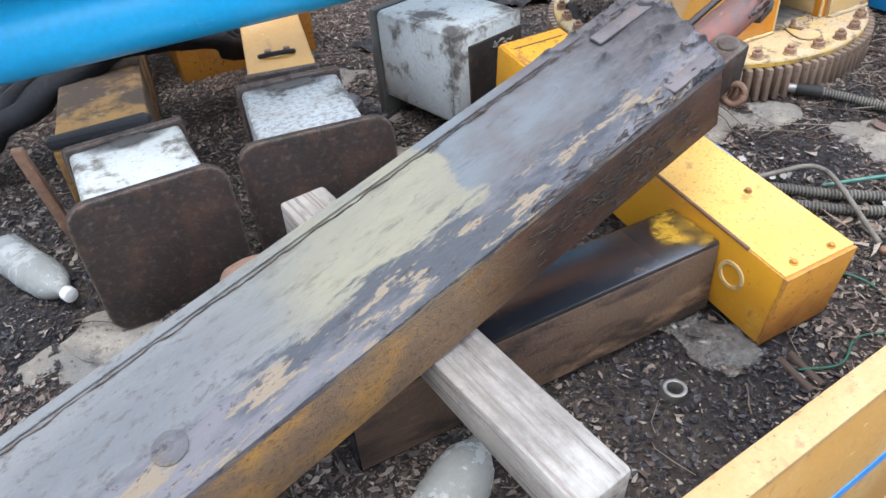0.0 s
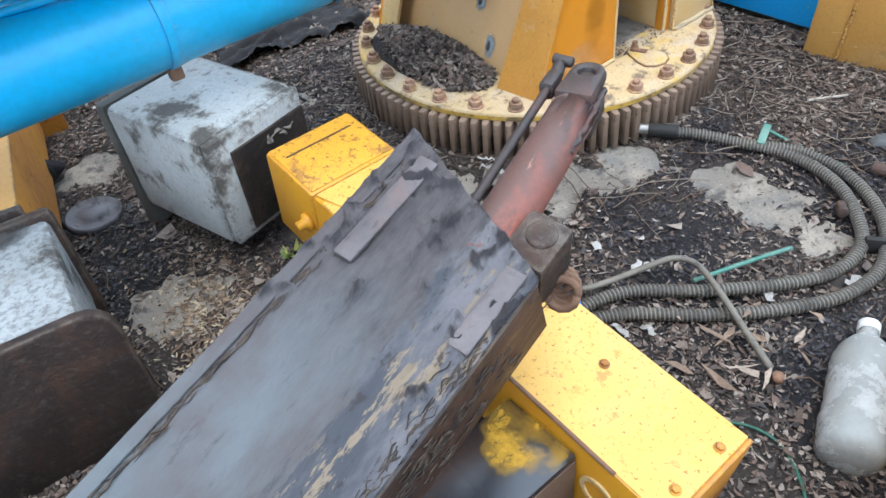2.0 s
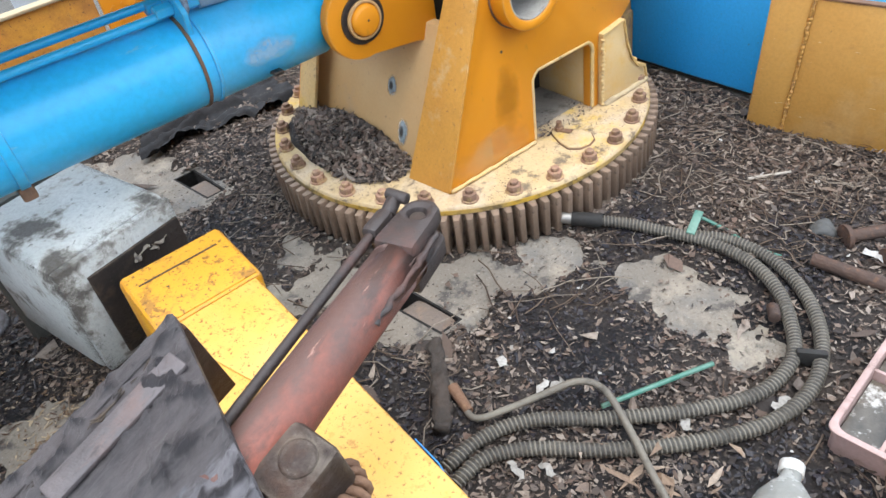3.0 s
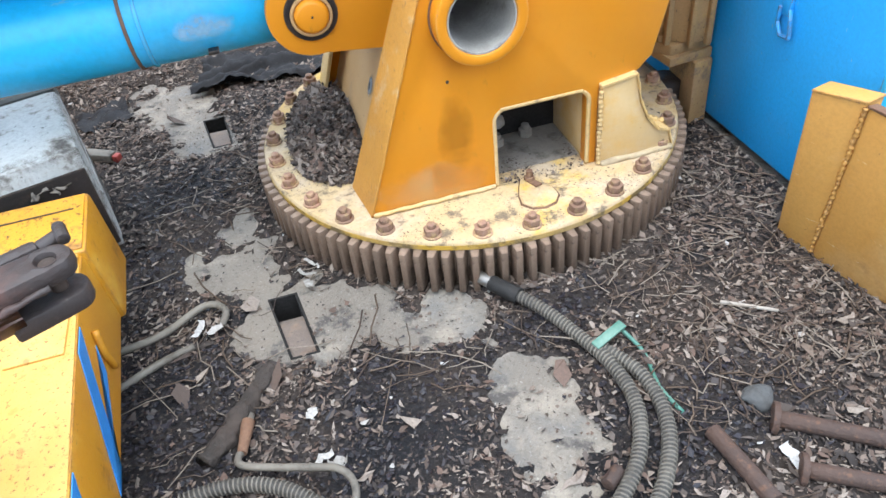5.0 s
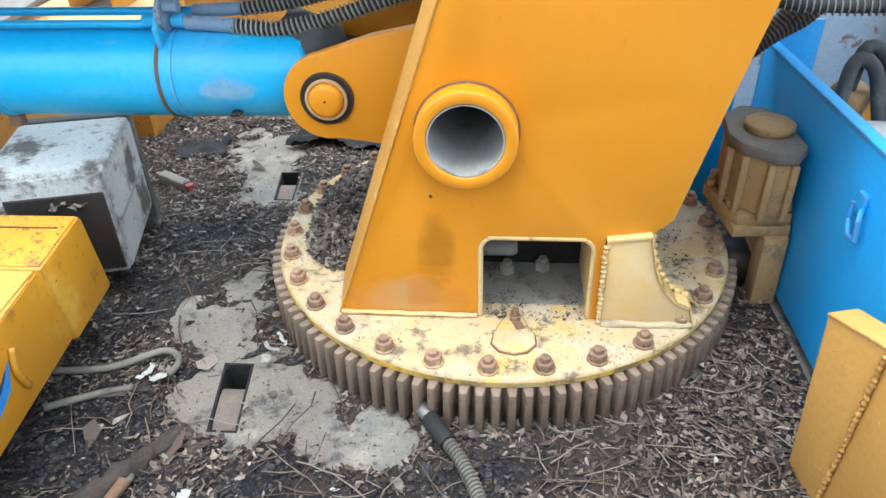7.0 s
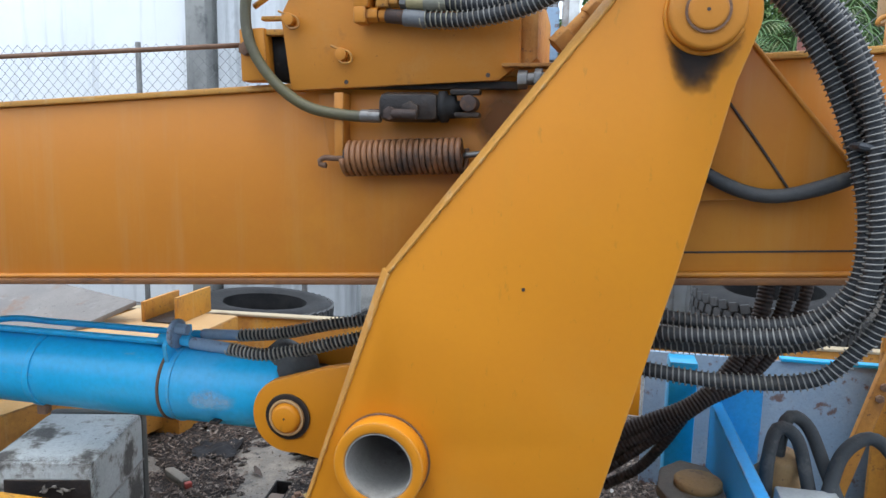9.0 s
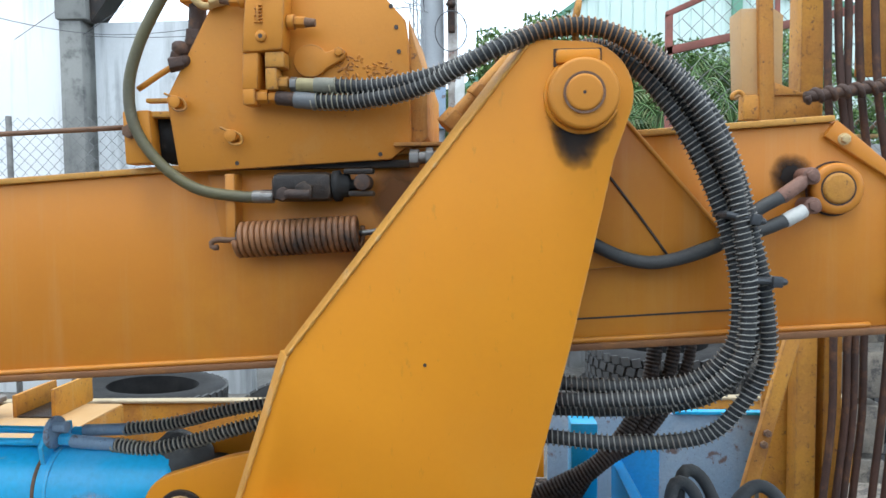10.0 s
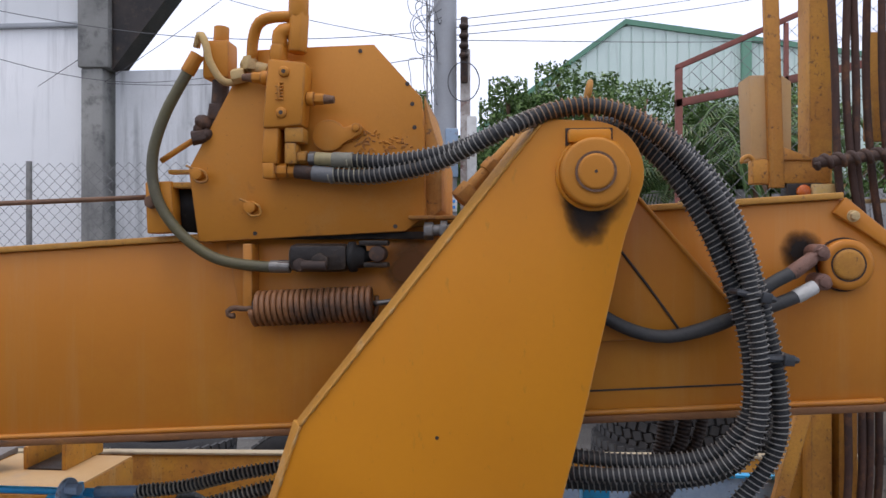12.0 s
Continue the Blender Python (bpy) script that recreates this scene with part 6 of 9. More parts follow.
# sheave bracket and filter group left of the winch
part("sheave_bracket", prism(B(), [(-0.075, 0.09, 1.448), (-0.010, 0.09, 1.450), (-0.018, 0.09, 1.568), (-0.080, 0.09, 1.566)], (0, 0.05, 0), 0.004), TAN, winch)
part("bracket_bolt", hexagon(B(), (-0.058, 0.09, 1.520), (0, -1, 0), 0.016, 0.018), RUST, winch)
part("sheave", lathe(B(), (-0.0, 0.13, 1.51), (0, 1, 0), [(0, 0.058), (0.03, 0.058), (0.04, 0.05), (0.05, 0.058), (0.08, 0.058)], 28), RUBBER, winch, "black sheave")
b = box(B(), (-0.03, 0.10, 1.585), (0.06, 0.12, 1.595), 0.003)
part("cross_bar", box(b, (-0.03, 0.10, 1.552), (0.06, 0.13, 1.566), 0.003), RUSTYELLOW, winch)
b = hexagon(B(), (0.075, 0.12, 1.66), (0.1, 0, 1), 0.024, 0.05)
hexagon(b, (0.082, 0.12, 1.71), (0.1, 0, 1), 0.028, 0.035)
rod(b, (0.085, 0.12, 1.74), (0.09, 0.12, 1.80), 0.020, n=12)
hexagon(b, (0.06, 0.10, 1.67), (-1, -0.3, -0.2), 0.018, 0.03)
rod(b, (0.07, 0.12, 1.60), (0.085, 0.12, 1.68), 0.018, n=12)
for x, z, r0 in ((0.055, 1.70, 0.020), (0.062, 1.672, 0.016), (0.046, 1.686, 0.015)):
    bmesh.ops.create_icosphere(b, subdivisions=2, radius=r0, matrix=pose(x, 0.10, z))
part("rusty_fitting", roughen(b, 0.005, 40), DARKRUST, winch, "dark rusted fittings in a stack", "stuff")
b = box(B(), (0.055, 0.09, 1.80), (0.118, 0.15, 1.888), 0.008)
rod(b, (0.088, 0.12, 1.885), (0.09, 0.12, 1.925), 0.018, n=10, bev=0.003)
part("solenoid", b, TAN, winch, "yellow valve head")
part("loop_pipe", hose(B(), [(0.045, 0.085, 1.87), (0.06, 0.07, 1.895), (0.075, 0.065, 1.87), (0.085, 0.065, 1.83), (0.11, 0.075, 1.79), (0.14, 0.09, 1.79)], 0.0085, 0.01, 8), DUSTY, winch, "thin looped pipe")
b = hexagon(B(), (0.13, 0.085, 1.80), (1, 0, 0.2), 0.018, 0.03)
rod(b, (0.15, 0.09, 1.83), (0.21, 0.09, 1.815), 0.014, n=10)
part("pipe_union", hexagon(b, (0.17, 0.085, 1.815), (0, 0, 1), 0.017, 0.03), DUSTY, winch)
part("lever", hose(B(), [(-0.045, 0.10, 1.615), (0.02, 0.10, 1.655), (0.07, 0.11, 1.685)], 0.007, 0.02, 8), TAN, winch, "thin yellow lever")
part("wire_rope", hose(B(), [(-0.085, 0.115, 1.533), (-0.6, 0.115, 1.515), (-2.2, 0.115, 1.46)], 0.006, 0.1, 8), RUST, winch, "rusty wire rope")
# bolts between winch and post
b = hexagon(B(), (0.565, 0.075, 1.452), (1, 0, 0), 0.020, 0.02)
rod(b, (0.585, 0.075, 1.453), (0.64, 0.075, 1.456), 0.013, n=12)
part("stop_bolt", hexagon(b, (0.60, 0.075, 1.454), (1, 0, 0), 0.022, 0.016), STEEL, winch)
part("stop_bracket", box(B(), (0.53, 0.07, 1.478), (0.66, 0.12, 1.486), 0.002), RUSTYELLOW, winch)
part("slant_tube", rod(B(), (0.64, 0.10, 1.52), (0.80, 0.14, 1.69), 0.017, n=12), RUSTYELLOW, winch, "slanting tube")
part("tube_nut", hexagon(B(), (0.64, 0.10, 1.52), (0.16, 0.04, 0.17), 0.025, 0.04), RUSTYELLOW, winch)
part("tube_nut", hexagon(B(), (0.70, 0.115, 1.584), (0.16, 0.04, 0.17), 0.022, 0.03), RUSTYELLOW, winch)

# ---- the big hose loop over the post head ----
loop = thing("hose_loop", (1.2, -0.02, 0.9), "bundle of wire-guarded hydraulic hoses looped over the post head", "hydraulic hoses")
guarded_hose(loop, [(0.400, 0.058, 1.606), (0.500, 0.050, 1.602), (0.620, 0.020, 1.618), (0.760, 0.000, 1.668), (0.860, 0.000, 1.702), (0.950, 0.000, 1.700), (1.048, -0.005, 1.645), (1.145, -0.010, 1.545), (1.207, -0.015, 1.415), (1.231, -0.020, 1.290), (1.246, -0.020, 1.150),
                    (1.226, -0.020, 1.030), (1.145, 0.000, 0.965), (1.000, 0.040, 0.940), (0.840, 0.080, 0.930)], 0.0185, 0.0118, "hose", 0.085, HEADGUARD)
guarded_hose(loop, [(0.360, 0.058, 1.574), (0.470, 0.045, 1.572), (0.600, 0.020, 1.595), (0.740, -0.020, 1.655), (0.840, 0.030, 1.700), (0.960, 0.040, 1.708), (1.071, 0.030, 1.650), (1.170, 0.025, 1.545), (1.227, 0.020, 1.420), (1.259, 0.015, 1.290), (1.285, 0.010, 1.170),
                    (1.291, 0.010, 1.030), (1.236, 0.020, 0.925), (1.165, 0.030, 0.865), (1.000, 0.050, 0.845), (0.840, 0.080, 0.850)], 0.0185, 0.0118, "hose", 0.085, HEADGUARD)
guarded_hose(loop, [(0.800, 0.075, 1.60), (0.900, 0.07, 1.665), (0.985, 0.06, 1.660), (1.065, 0.045, 1.595), (1.140, 0.04, 1.485), (1.190, 0.035, 1.375), (1.227, 0.03, 1.26), (1.243, 0.03, 1.15), (1.230, 0.035, 1.05), (1.155, 0.06, 0.975), (1.000, 0.09, 0.955), (0.840, 0.10, 0.965)], 0.0185, 0.0118, "hose", 0.085, HEADGUARD)
guarded_hose(loop, [(0.820, 0.11, 1.62), (0.940, 0.09, 1.685), (1.048, 0.07, 1.640), (1.135, 0.06, 1.555), (1.200, 0.055, 1.44), (1.247, 0.05, 1.30), (1.277, 0.045, 1.18), (1.277, 0.045, 1.08), (1.250, 0.05, 1.00), (1.195, 0.06, 0.945), (1.095, 0.08, 0.915), (0.980, 0.09, 0.905), (0.840, 0.10, 0.905)], 0.0178, 0.0118, "hose", 0.085, HEADGUARD)
TIEGREY = surface("grey_black_tie", (0.045, 0.05, 0.056), (0.03, 0.033, 0.038), 20, None, rough=0.5)
for x, z, a in ((1.235, 1.320, 12), (1.277, 1.196, 3)):
    tie = part("cable_tie", box(B(), (-0.042, -0.026, -0.007), (0.040, 0.070, 0.007), 0.010, pose(x, -0.008, z, 0, a, 0)), TIEGREY, loop, "black cable tie")
    part("buckle", box(B(), (0.006, -0.034, -0.011), (0.026, -0.022, 0.011), 0.003, pose(x, -0.008, z, 0, a, 0)), TIEGREY, tie)
# darker ribbed hoses below the boom
low_h = thing("lower_hoses", (1.0, 0.5, 0.55), "brown ribbed hoses running down behind the post", "hydraulic hoses")
for k, dx in enumerate((0.0, 0.056, 0.105)):
    part("ribbed_hose", ribbed(B(), [(1.25 + dx, 0.76, 1.2), (1.225 + dx, 0.71, 0.92), (1.190 + dx * 0.8, 0.69, 0.78), (1.115 + dx * 0.6, 0.67, 0.655), (1.035 + dx * 0.35, 0.66, 0.575 + 0.005 * k), (0.90, 0.65, 0.505 - 0.035 * k), (0.78, 0.64, 0.44 - 0.05 * k)],
                               0.024 - 0.003 * k, 0.0115), BROWNHOSE, low_h)
part("ribbed_hose", ribbed(B(), [(1.02, 0.67, 0.53), (0.96, 0.66, 0.44), (0.895, 0.66, 0.36), (0.80, 0.65, 0.30)], 0.016, 0.0115), BROWNHOSE, low_h)

# ---- slewing motor and blue box ----
motor = thing("slewing_motor", (0.97, 0.36, 0.14), "faded yellow slewing gearbox beside the gear", "gearbox")
mx, my = 1.022, 0.375
CASE = [(0.927, 0.365), (0.945, 0.305), (1.012, 0.243), (1.062, 0.240), (1.096, 0.288), (1.096, 0.430), (1.070, 0.520), (1.000, 0.545), (0.942, 0.480)]
hexa = lambda r, z: [(1.022 + (x - 1.022) * r / 0.106, 0.385 + (y - 0.385) * r / 0.106, z) for x, y in CASE]
DULL = coat("faded_gearbox_paint", (0.42, 0.25, 0.10), (0.35, 0.21, 0.10), [((0.50, 0.32, 0.10), 12.8, 0.54, 0.66, 0.7, None), ((0.12, 0.095, 0.075), 14.4, 0.54, 0.66, 0.8, None), ((0.06, 0.05, 0.04), 120, 0.60, 0.68, 0.8, None)], 5, 0.75, relief=0.5)
part("housing", prism(B(), hexa(0.096, 0.275), (0, 0, 0.150), 0.012), DULL, motor)
part("lid", prism(B(), hexa(0.106, 0.424), (0, 0, 0.032), 0.010), surface("oily_grey_lid", (0.20, 0.17, 0.13), (0.12, 0.10, 0.085), 7, (0.34, 0.24, 0.12), 12, (0.55, 0.7), 0.7, relief=0.5), motor, "grey oily lid")
part("lid_boss", lathe(B(), (1.030, 0.385, 0.456), (0, 0, 1), [(0, 0.060), (0.016, 0.060), (0.020, 0.055)], 28), DULL, motor)
part("foot_flange", prism(B(), [(0.915, 0.44, 0.240), (0.935, 0.330, 0.240), (0.965, 0.278, 0.240), (1.10, 0.285, 0.240), (1.10, 0.50, 0.240), (0.95, 0.50, 0.240)], (0, 0, 0.034), 0.006), DULL, motor)
part("shim_plate", prism(B(), [(0.955, 0.262, 0.214), (1.10, 0.275, 0.214), (1.10, 0.45, 0.214), (0.94, 0.42, 0.214)], (0, 0, 0.028), 0.004), DULL, motor)
part("pedestal", roughen(prism(B(), [(1.035, 0.250, 0.0), (1.10, 0.262, 0.0), (1.10, 0.42, 0.0), (1.04, 0.40, 0.0)], (0, 0, 0.216), 0.010), 0.006, 20), DULL, motor)
for x, y in ((0.957, 0.322), (0.935, 0.43), (1.080, 0.298)):
    b = hexagon(B(), (x, y, 0.275), (0, 0, 1), 0.017, 0.018)
    part("flange_bolt", rod(b, (x, y, 0.299), (x, y, 0.318), 0.010, n=10), DULL, motor)
for x, y in ((0.935, 0.345), (0.958, 0.297), (1.008, 0.254), (1.060, 0.250)):
    part("rib", box(B(), (x - 0.009, y - 0.009, 0.272), (x + 0.009, y + 0.009, 0.424), 0.004), DULL, motor)
part("pinion", lathe(B(), (mx - 0.02, my - 0.02, 0.03), (0, 0, 1), [(0, 0.05), (0.10, 0.05)], 24), GREASE, motor, "black pinion")

bbox = thing("valve_box", (1.3, 0.2, 0.02), "open blue steel box holding valves and hoses", "steel box")
BX = 1.105
part("side_wall", prism(B(), [(BX, -0.325, 0.03), (BX, 0.745, 0.03), (BX, 0.745, 0.553), (BX, -0.325, 0.580)], (0.012, 0, 0), 0.002), BLUEBOX, bbox, "blue side wall")
part("top_flange", prism(B(), [(BX - 0.002, -0.325, 0.580), (BX - 0.002, 0.745, 0.553), (BX + 0.030, 0.745, 0.553), (BX + 0.030, -0.325, 0.580)], (0, 0, 0.010), 0.002), BLUEBOX, bbox, "chipped top flange")
part("front_wall", prism(B(), [(BX - 0.003, -0.338, 0.03), (1.95, -0.338, 0.03), (1.95, -0.338, 0.597), (BX - 0.003, -0.338, 0.592)], (0, 0.012, 0), 0.002), BLUE, bbox, "lighter blue front wall")
part("far_wall", box(B(), (BX, 0.745, 0.03), (1.25, 0.757, 0.62), 0.002), BLUEBOX, bbox)
part("box_floor", box(B(), (BX + 0.012, -0.31, 0.015), (1.95, 0.745, 0.03), 0.002), GREASE, bbox)
part("corner_post", box(B(), (0.985, 0.80, 0.0), (1.070, 0.90, 0.66), 0.006), BLUE, bbox, "bright blue corner post")
part("hasp_tab", box(B(), (BX - 0.012, -0.012, 0.440), (BX, 0.022, 0.488), 0.004), BLUEBOX, bbox, "blue hasp tab")
b = B()
ring = [(BX - 0.014, -0.016, 0.462), (BX - 0.020, -0.030, 0.440), (BX - 0.018, -0.036, 0.398), (BX - 0.016, 0.000, 0.392), (BX - 0.014, 0.022, 0.420), (BX - 0.014, 0.020, 0.460)]
for p, q in zip(ring, ring[1:]):
    rod(b, p, q, 0.0055, n=8)
part("hasp_ring", b, BLUEBOX, bbox, "bent hasp ring with chipped paint")
part("cast_block", box(B(), (1.215, 0.27, 0.40), (1.36, 0.40, 0.475), 0.006, None), WHITEPL, bbox, "white painted valve block")
for k, pts in enumerate(([(1.20, 0.42, 0.40), (1.205, 0.44, 0.53), (1.23, 0.47, 0.60), (1.275, 0.46, 0.58), (1.30, 0.43, 0.48), (1.31, 0.38, 0.40)], [(1.24, 0.50, 0.30), (1.24, 0.49, 0.52), (1.26, 0.50, 0.62), (1.31, 0.50, 0.60), (1.35, 0.45, 0.50), (1.38, 0.40, 0.42)],
                         [(1.34, 0.40, 0.46), (1.38, 0.44, 0.56), (1.45, 0.46, 0.60), (1.50, 0.42, 0.55), (1.50, 0.35, 0.45), (1.46, 0.30, 0.38)])):
    part("valve_hose", hose(B(), pts, 0.0175, 0.015, 12), DUSTHOSE, bbox, "thick dusty grey hose")
part("red_hose", hose(B(), [(1.28, 0.31, 0.46), (1.29, 0.25, 0.47), (1.31, 0.16, 0.43), (1.32, 0.06, 0.42), (1.36, -0.02, 0.40)], 0.011, 0.015, 10), surface("dull_red_hose", (0.19, 0.07, 0.06), (0.14, 0.06, 0.05), 10, None, rough=0.6), bbox, "dull red hose")
r_ = random.Random(9)
for k in range(26):
    x, y, z = 1.22 + 0.045 * (k % 9) + r_.uniform(-0.01, 0.01), -0.22 + 0.10 * (k // 9) + r_.uniform(-0.01, 0.01), 0.40
    b = rod(B(), (x, y, 0.05), (x, y, z), 0.015, n=8)
    hexagon(b, (x, y, z), (0, 0, 1), 0.018, 0.02)
    rod(b, (x, y, z + 0.02), (x + r_.uniform(-0.05, 0.05), y + 0.09, z + 0.035), 0.011, n=8)
    part("fitting", b, RUST if k % 3 else STEEL, bbox, "rusty hose fitting")
for k in range(9):
    part("spool", rod(B(), (1.20, -0.20 + k * 0.045, 0.37), (1.60, -0.18 + k * 0.05, 0.39), 0.014, n=8), STEEL, bbox, "steel valve spool")
part("filter", lathe(B(), (1.205, 0.60, 0.10), (0.12, -0.25, 1), [(0, 0.055), (0.30, 0.055), (0.33, 0.062), (0.36, 0.062), (0.38, 0.05), (0.42, 0.05), (0.44, 0.038)], 24), DULL, bbox, "faded orange filter body")

# rear panel, yellow column with a brace, and hanging hoses
panel = thing("steel_sheet", (1.5, 1.35, -0.14), "faded blue-grey steel panel with rust spots", "steel panel")
part("panel_sheet", box(B(), (0.95, 1.32, -0.10), (1.86, 1.34, 0.545), 0.003), PALEBLUE, panel)
part("panel_edge", box(B(), (1.43, 1.312, 0.545), (1.84, 1.35, 0.558), 0.002), BLUE, panel, "blue folded edge")
col = thing("rear_support", (1.9, 1.15, -0.14), "rusty yellow upright frame with a slanting brace", "steel frame")
part("upright", box(B(), (1.80, 1.10, -0.14), (1.87, 1.18, 1.1), 0.005), RUSTYELLOW, col)
part("upright", box(B(), (1.90, 1.12, -0.14), (1.945, 1.18, 1.1), 0.005), RUSTYELLOW, col)
part("brace", prism(B(), [(1.535, 1.05, 0.10), (1.585, 1.05, 0.10), (1.795, 1.05, 0.90), (1.745, 1.05, 0.90)], (0, 0.03, 0), 0.003), RUSTYELLOW, col, "slanting brace")
part("brace_bolt", hexagon(B(), (1.672, 1.05, 0.52), (0, -1, 0), 0.014, 0.012), RUST, col)
part("brace_bolt", hexagon(B(), (1.683, 1.05, 0.56), (0, -1, 0), 0.014, 0.012), RUST, col)
part("back_sheet", box(B(), (1.72, 1.20, -0.14), (2.0, 1.22, 0.95), 0.003), RUSTYELLOW, col)

RUSTHOSE = coat("rusty_brown_hose", (0.085, 0.042, 0.030), (0.055, 0.034, 0.028), [((0.18, 0.085, 0.045), 19.2, 0.52, 0.66, 0.7, None), ((0.03, 0.025, 0.024), 14.4, 0.56, 0.68, 0.7, (1, 1, 0.2))], 5, 0.65, relief=0.3, spec=0.25)
tower = thing("hose_tower", (1.9, 1.3, -0.14), "yellow tower frame carrying a row of brown hoses", "hose tower")
tower.location.z += 0.065 * U
part("mast", box(B(), (1.855, 1.25, -0.14), (1.937, 1.36, 2.75), 0.006), RUSTYELLOW, tower)
part("mast", box(B(), (2.05, 1.25, 1.74), (2.45, 1.27, 2.14), 0.006), RUSTYELLOW, tower, "rusty yellow sheet behind the hoses")
part("cap_box", prism(B(), [(1.600, 1.10, 1.66), (1.735, 1.10, 1.66), (1.735, 1.10, 1.93), (1.70, 1.10, 1.955), (1.590, 1.10, 1.955)], (0, 0.12, 0), 0.006), WEB, tower, "pale yellow cap box")
part("slant_post", prism(B(), [(1.655, 1.08, 1.56), (1.705, 1.08, 1.56), (1.68, 1.08, 2.4), (1.63, 1.08, 2.4)], (0, 0.025, 0), 0.003), RUSTYELLOW, tower, "worn yellow slanting post")
part("cross_bracket", box(B(), (1.60, 1.09, 1.575), (1.86, 1.14, 1.66), 0.004), RUSTYELLOW, tower)
part("hook", hose(B(), [(1.605, 1.10, 1.60), (1.608, 1.10, 1.65), (1.59, 1.10, 1.672), (1.567, 1.10, 1.66), (1.570, 1.10, 1.645)], 0.008, 0.008, 8), RUSTYELLOW, tower)
part("plate", prism(B(), [(1.70, 1.08, 1.70), (1.80, 1.08, 1.66), (1.80, 1.08, 1.655), (1.70, 1.08, 1.655)], (0, 0.02, 0), 0.002), RUSTYELLOW, tower)
part("lamp", lathe(B(), (1.765, 1.08, 1.545), (0, -1, 0), [(0, 0.024), (0.008, 0.024), (0.014, 0.018)], 24), AMBER, tower, "amber marker lamp")
part("lamp_box", box(B(), (1.71, 1.08, 1.50), (1.83, 1.14, 1.575), 0.006), GREASE, tower)
part("pale_box", prism(B(), [(1.79, 1.06, 1.57), (1.90, 1.06, 1.57), (1.87, 1.06, 1.50), (1.79, 1.06, 1.50)], (0, 0.08, 0), 0.003), DUSTY, tower)
part("drip_rail", box(B(), (1.36, 1.09, 1.508), (2.05, 1.15, 1.52), 0.002), DUSTY, tower)
BAR = [(1.76, 0.98, 1.632), (1.95, 0.98, 1.655), (2.17, 0.98, 1.684), (2.5, 0.98, 1.72)]
ROPE = coil(hose(B(), BAR, 0.019, 0.05, 10), BAR, 0.018, 0.042, 0.0105, 14, 6)
part("chain_wrap", ROPE, DARKRUST, tower, "greasy wound bar across the hoses")
r_ = random.Random(4)
for x_top, x_low in ((1.858, 1.90), (1.896, 1.947), (1.933, 1.975), (1.975, 2.016), (2.013, 2.065), (2.062, 2.10), (2.111, 2.144), (2.160, 2.223), (2.26, 2.28), (2.31, 2.36)):
    y = 1.04 + r_.uniform(0, 0.05)
    w_ = lambda: r_.uniform(-0.012, 0.012)
    pts = [(x_top - 0.01, y, 2.7), (x_top - 0.005 + w_(), y, 2.3), (x_top, y, 1.92), (x_top * 0.8 + x_low * 0.2 + w_(), y - 0.01, 1.60), (x_low + 0.02 + w_(), y, 1.2), (x_low + 0.01 + w_(), y, 0.85), (x_low, y, 0.55), (x_low - 0.03, y, 0.2), (x_low - 0.04, y, -0.14)]
    part("hanging_hose", hose(B(), pts, 0.0128, 0.05, 10), RUSTHOSE, tower, "rusty brown rubber hose")

# ---- loose steel in front ----
d = Vector((0.96, 0.186, 0.207)).normalized()
w = Vector((-0.053, 0.228, 0.041))
w = (w - d * w.dot(d)).normalized()
up = d.cross(w)
TIP = Vector((-0.828, -0.607, 0.716))
M = Matrix((( d.x, w.x, up.x, 0), (d.y, w.y, up.y, 0), (d.z, w.z, up.z, 0), (0, 0, 0, 1)))


def local_thing(name, m, label, category, group=""):
    """A thing whose parts are drawn in its own turned axes; m moves in drawing units."""
    ob = new(name)
    ob.empty_display_size = 0.05
    ob.matrix_world = Matrix.Translation(U * m.translation) @ m.to_3x3().to_4x4()
    BASE[ob] = Vector((0, 0, 0))
    return tagged(ob, label, category, group)


# x along the beam to its open end, y to its far edge
beam = local_thing("steel_beam", Matrix.Translation(TIP - w * 0.125) @ M, "greasy square steel beam with remains of cream paint, propped on wood", "steel beam")
L = -1.80
SCRAPED = coat("bare_scraped_steel", (0.135, 0.115, 0.115), (0.085, 0.075, 0.077), [((0.20, 0.115, 0.095), 19.2, 0.52, 0.66, 0.7, (0.3, 1, 1)), ((0.05, 0.042, 0.042), 60, 0.56, 0.64, 0.9, (0.4, 1, 1))], 8, 0.45, metal=0.2, relief=0.6)
b = B()
NX, NY = 330, 44
rows_ = []
for i in range(NX + 1):
    row = []
    for j in range(NY + 1):
        v_ = j / NY
        y = -0.120 + 0.265 * v_
        x = L + (i / NX) * (-0.105 + 0.105 * v_ - L)
        g = min(1.0, max(0.12, (x + 0.42) / 0.16))
        near = min(1.0, max(0.0, (0.01 - y) / 0.03))
        rim = max(0.0, (abs(y - 0.0125) - 0.0825) / 0.05) + max(0.0, 1 - abs(x + 0.10 - 0.1 * v_) / 0.14)
        lump = max(0.0, noise.fractal(Vector((x * 22, y * 30, 1)), 0.7, 2.1, 5) - 0.22 + 0.45 * min(1.0, rim)) * 0.0150 * g
        lump += max(0.0, noise.fractal(Vector((x * 9, y * 60, 5)), 0.8, 2.0, 4) - 0.15) * 0.0060 * near * min(1.0, max(0.0, (x + 0.95) / 0.2))
        lump += noise.fractal(Vector((x * 14, y * 40, 9)), 0.9, 2.0, 4) * 0.0010
        lump += abs(noise.fractal(Vector((x * 30, y * 55, 3)), 0.6, 2.2, 5)) * 0.0030 * g
        row.append(b.verts.new((x, y, lump)))
    rows_.append(row)
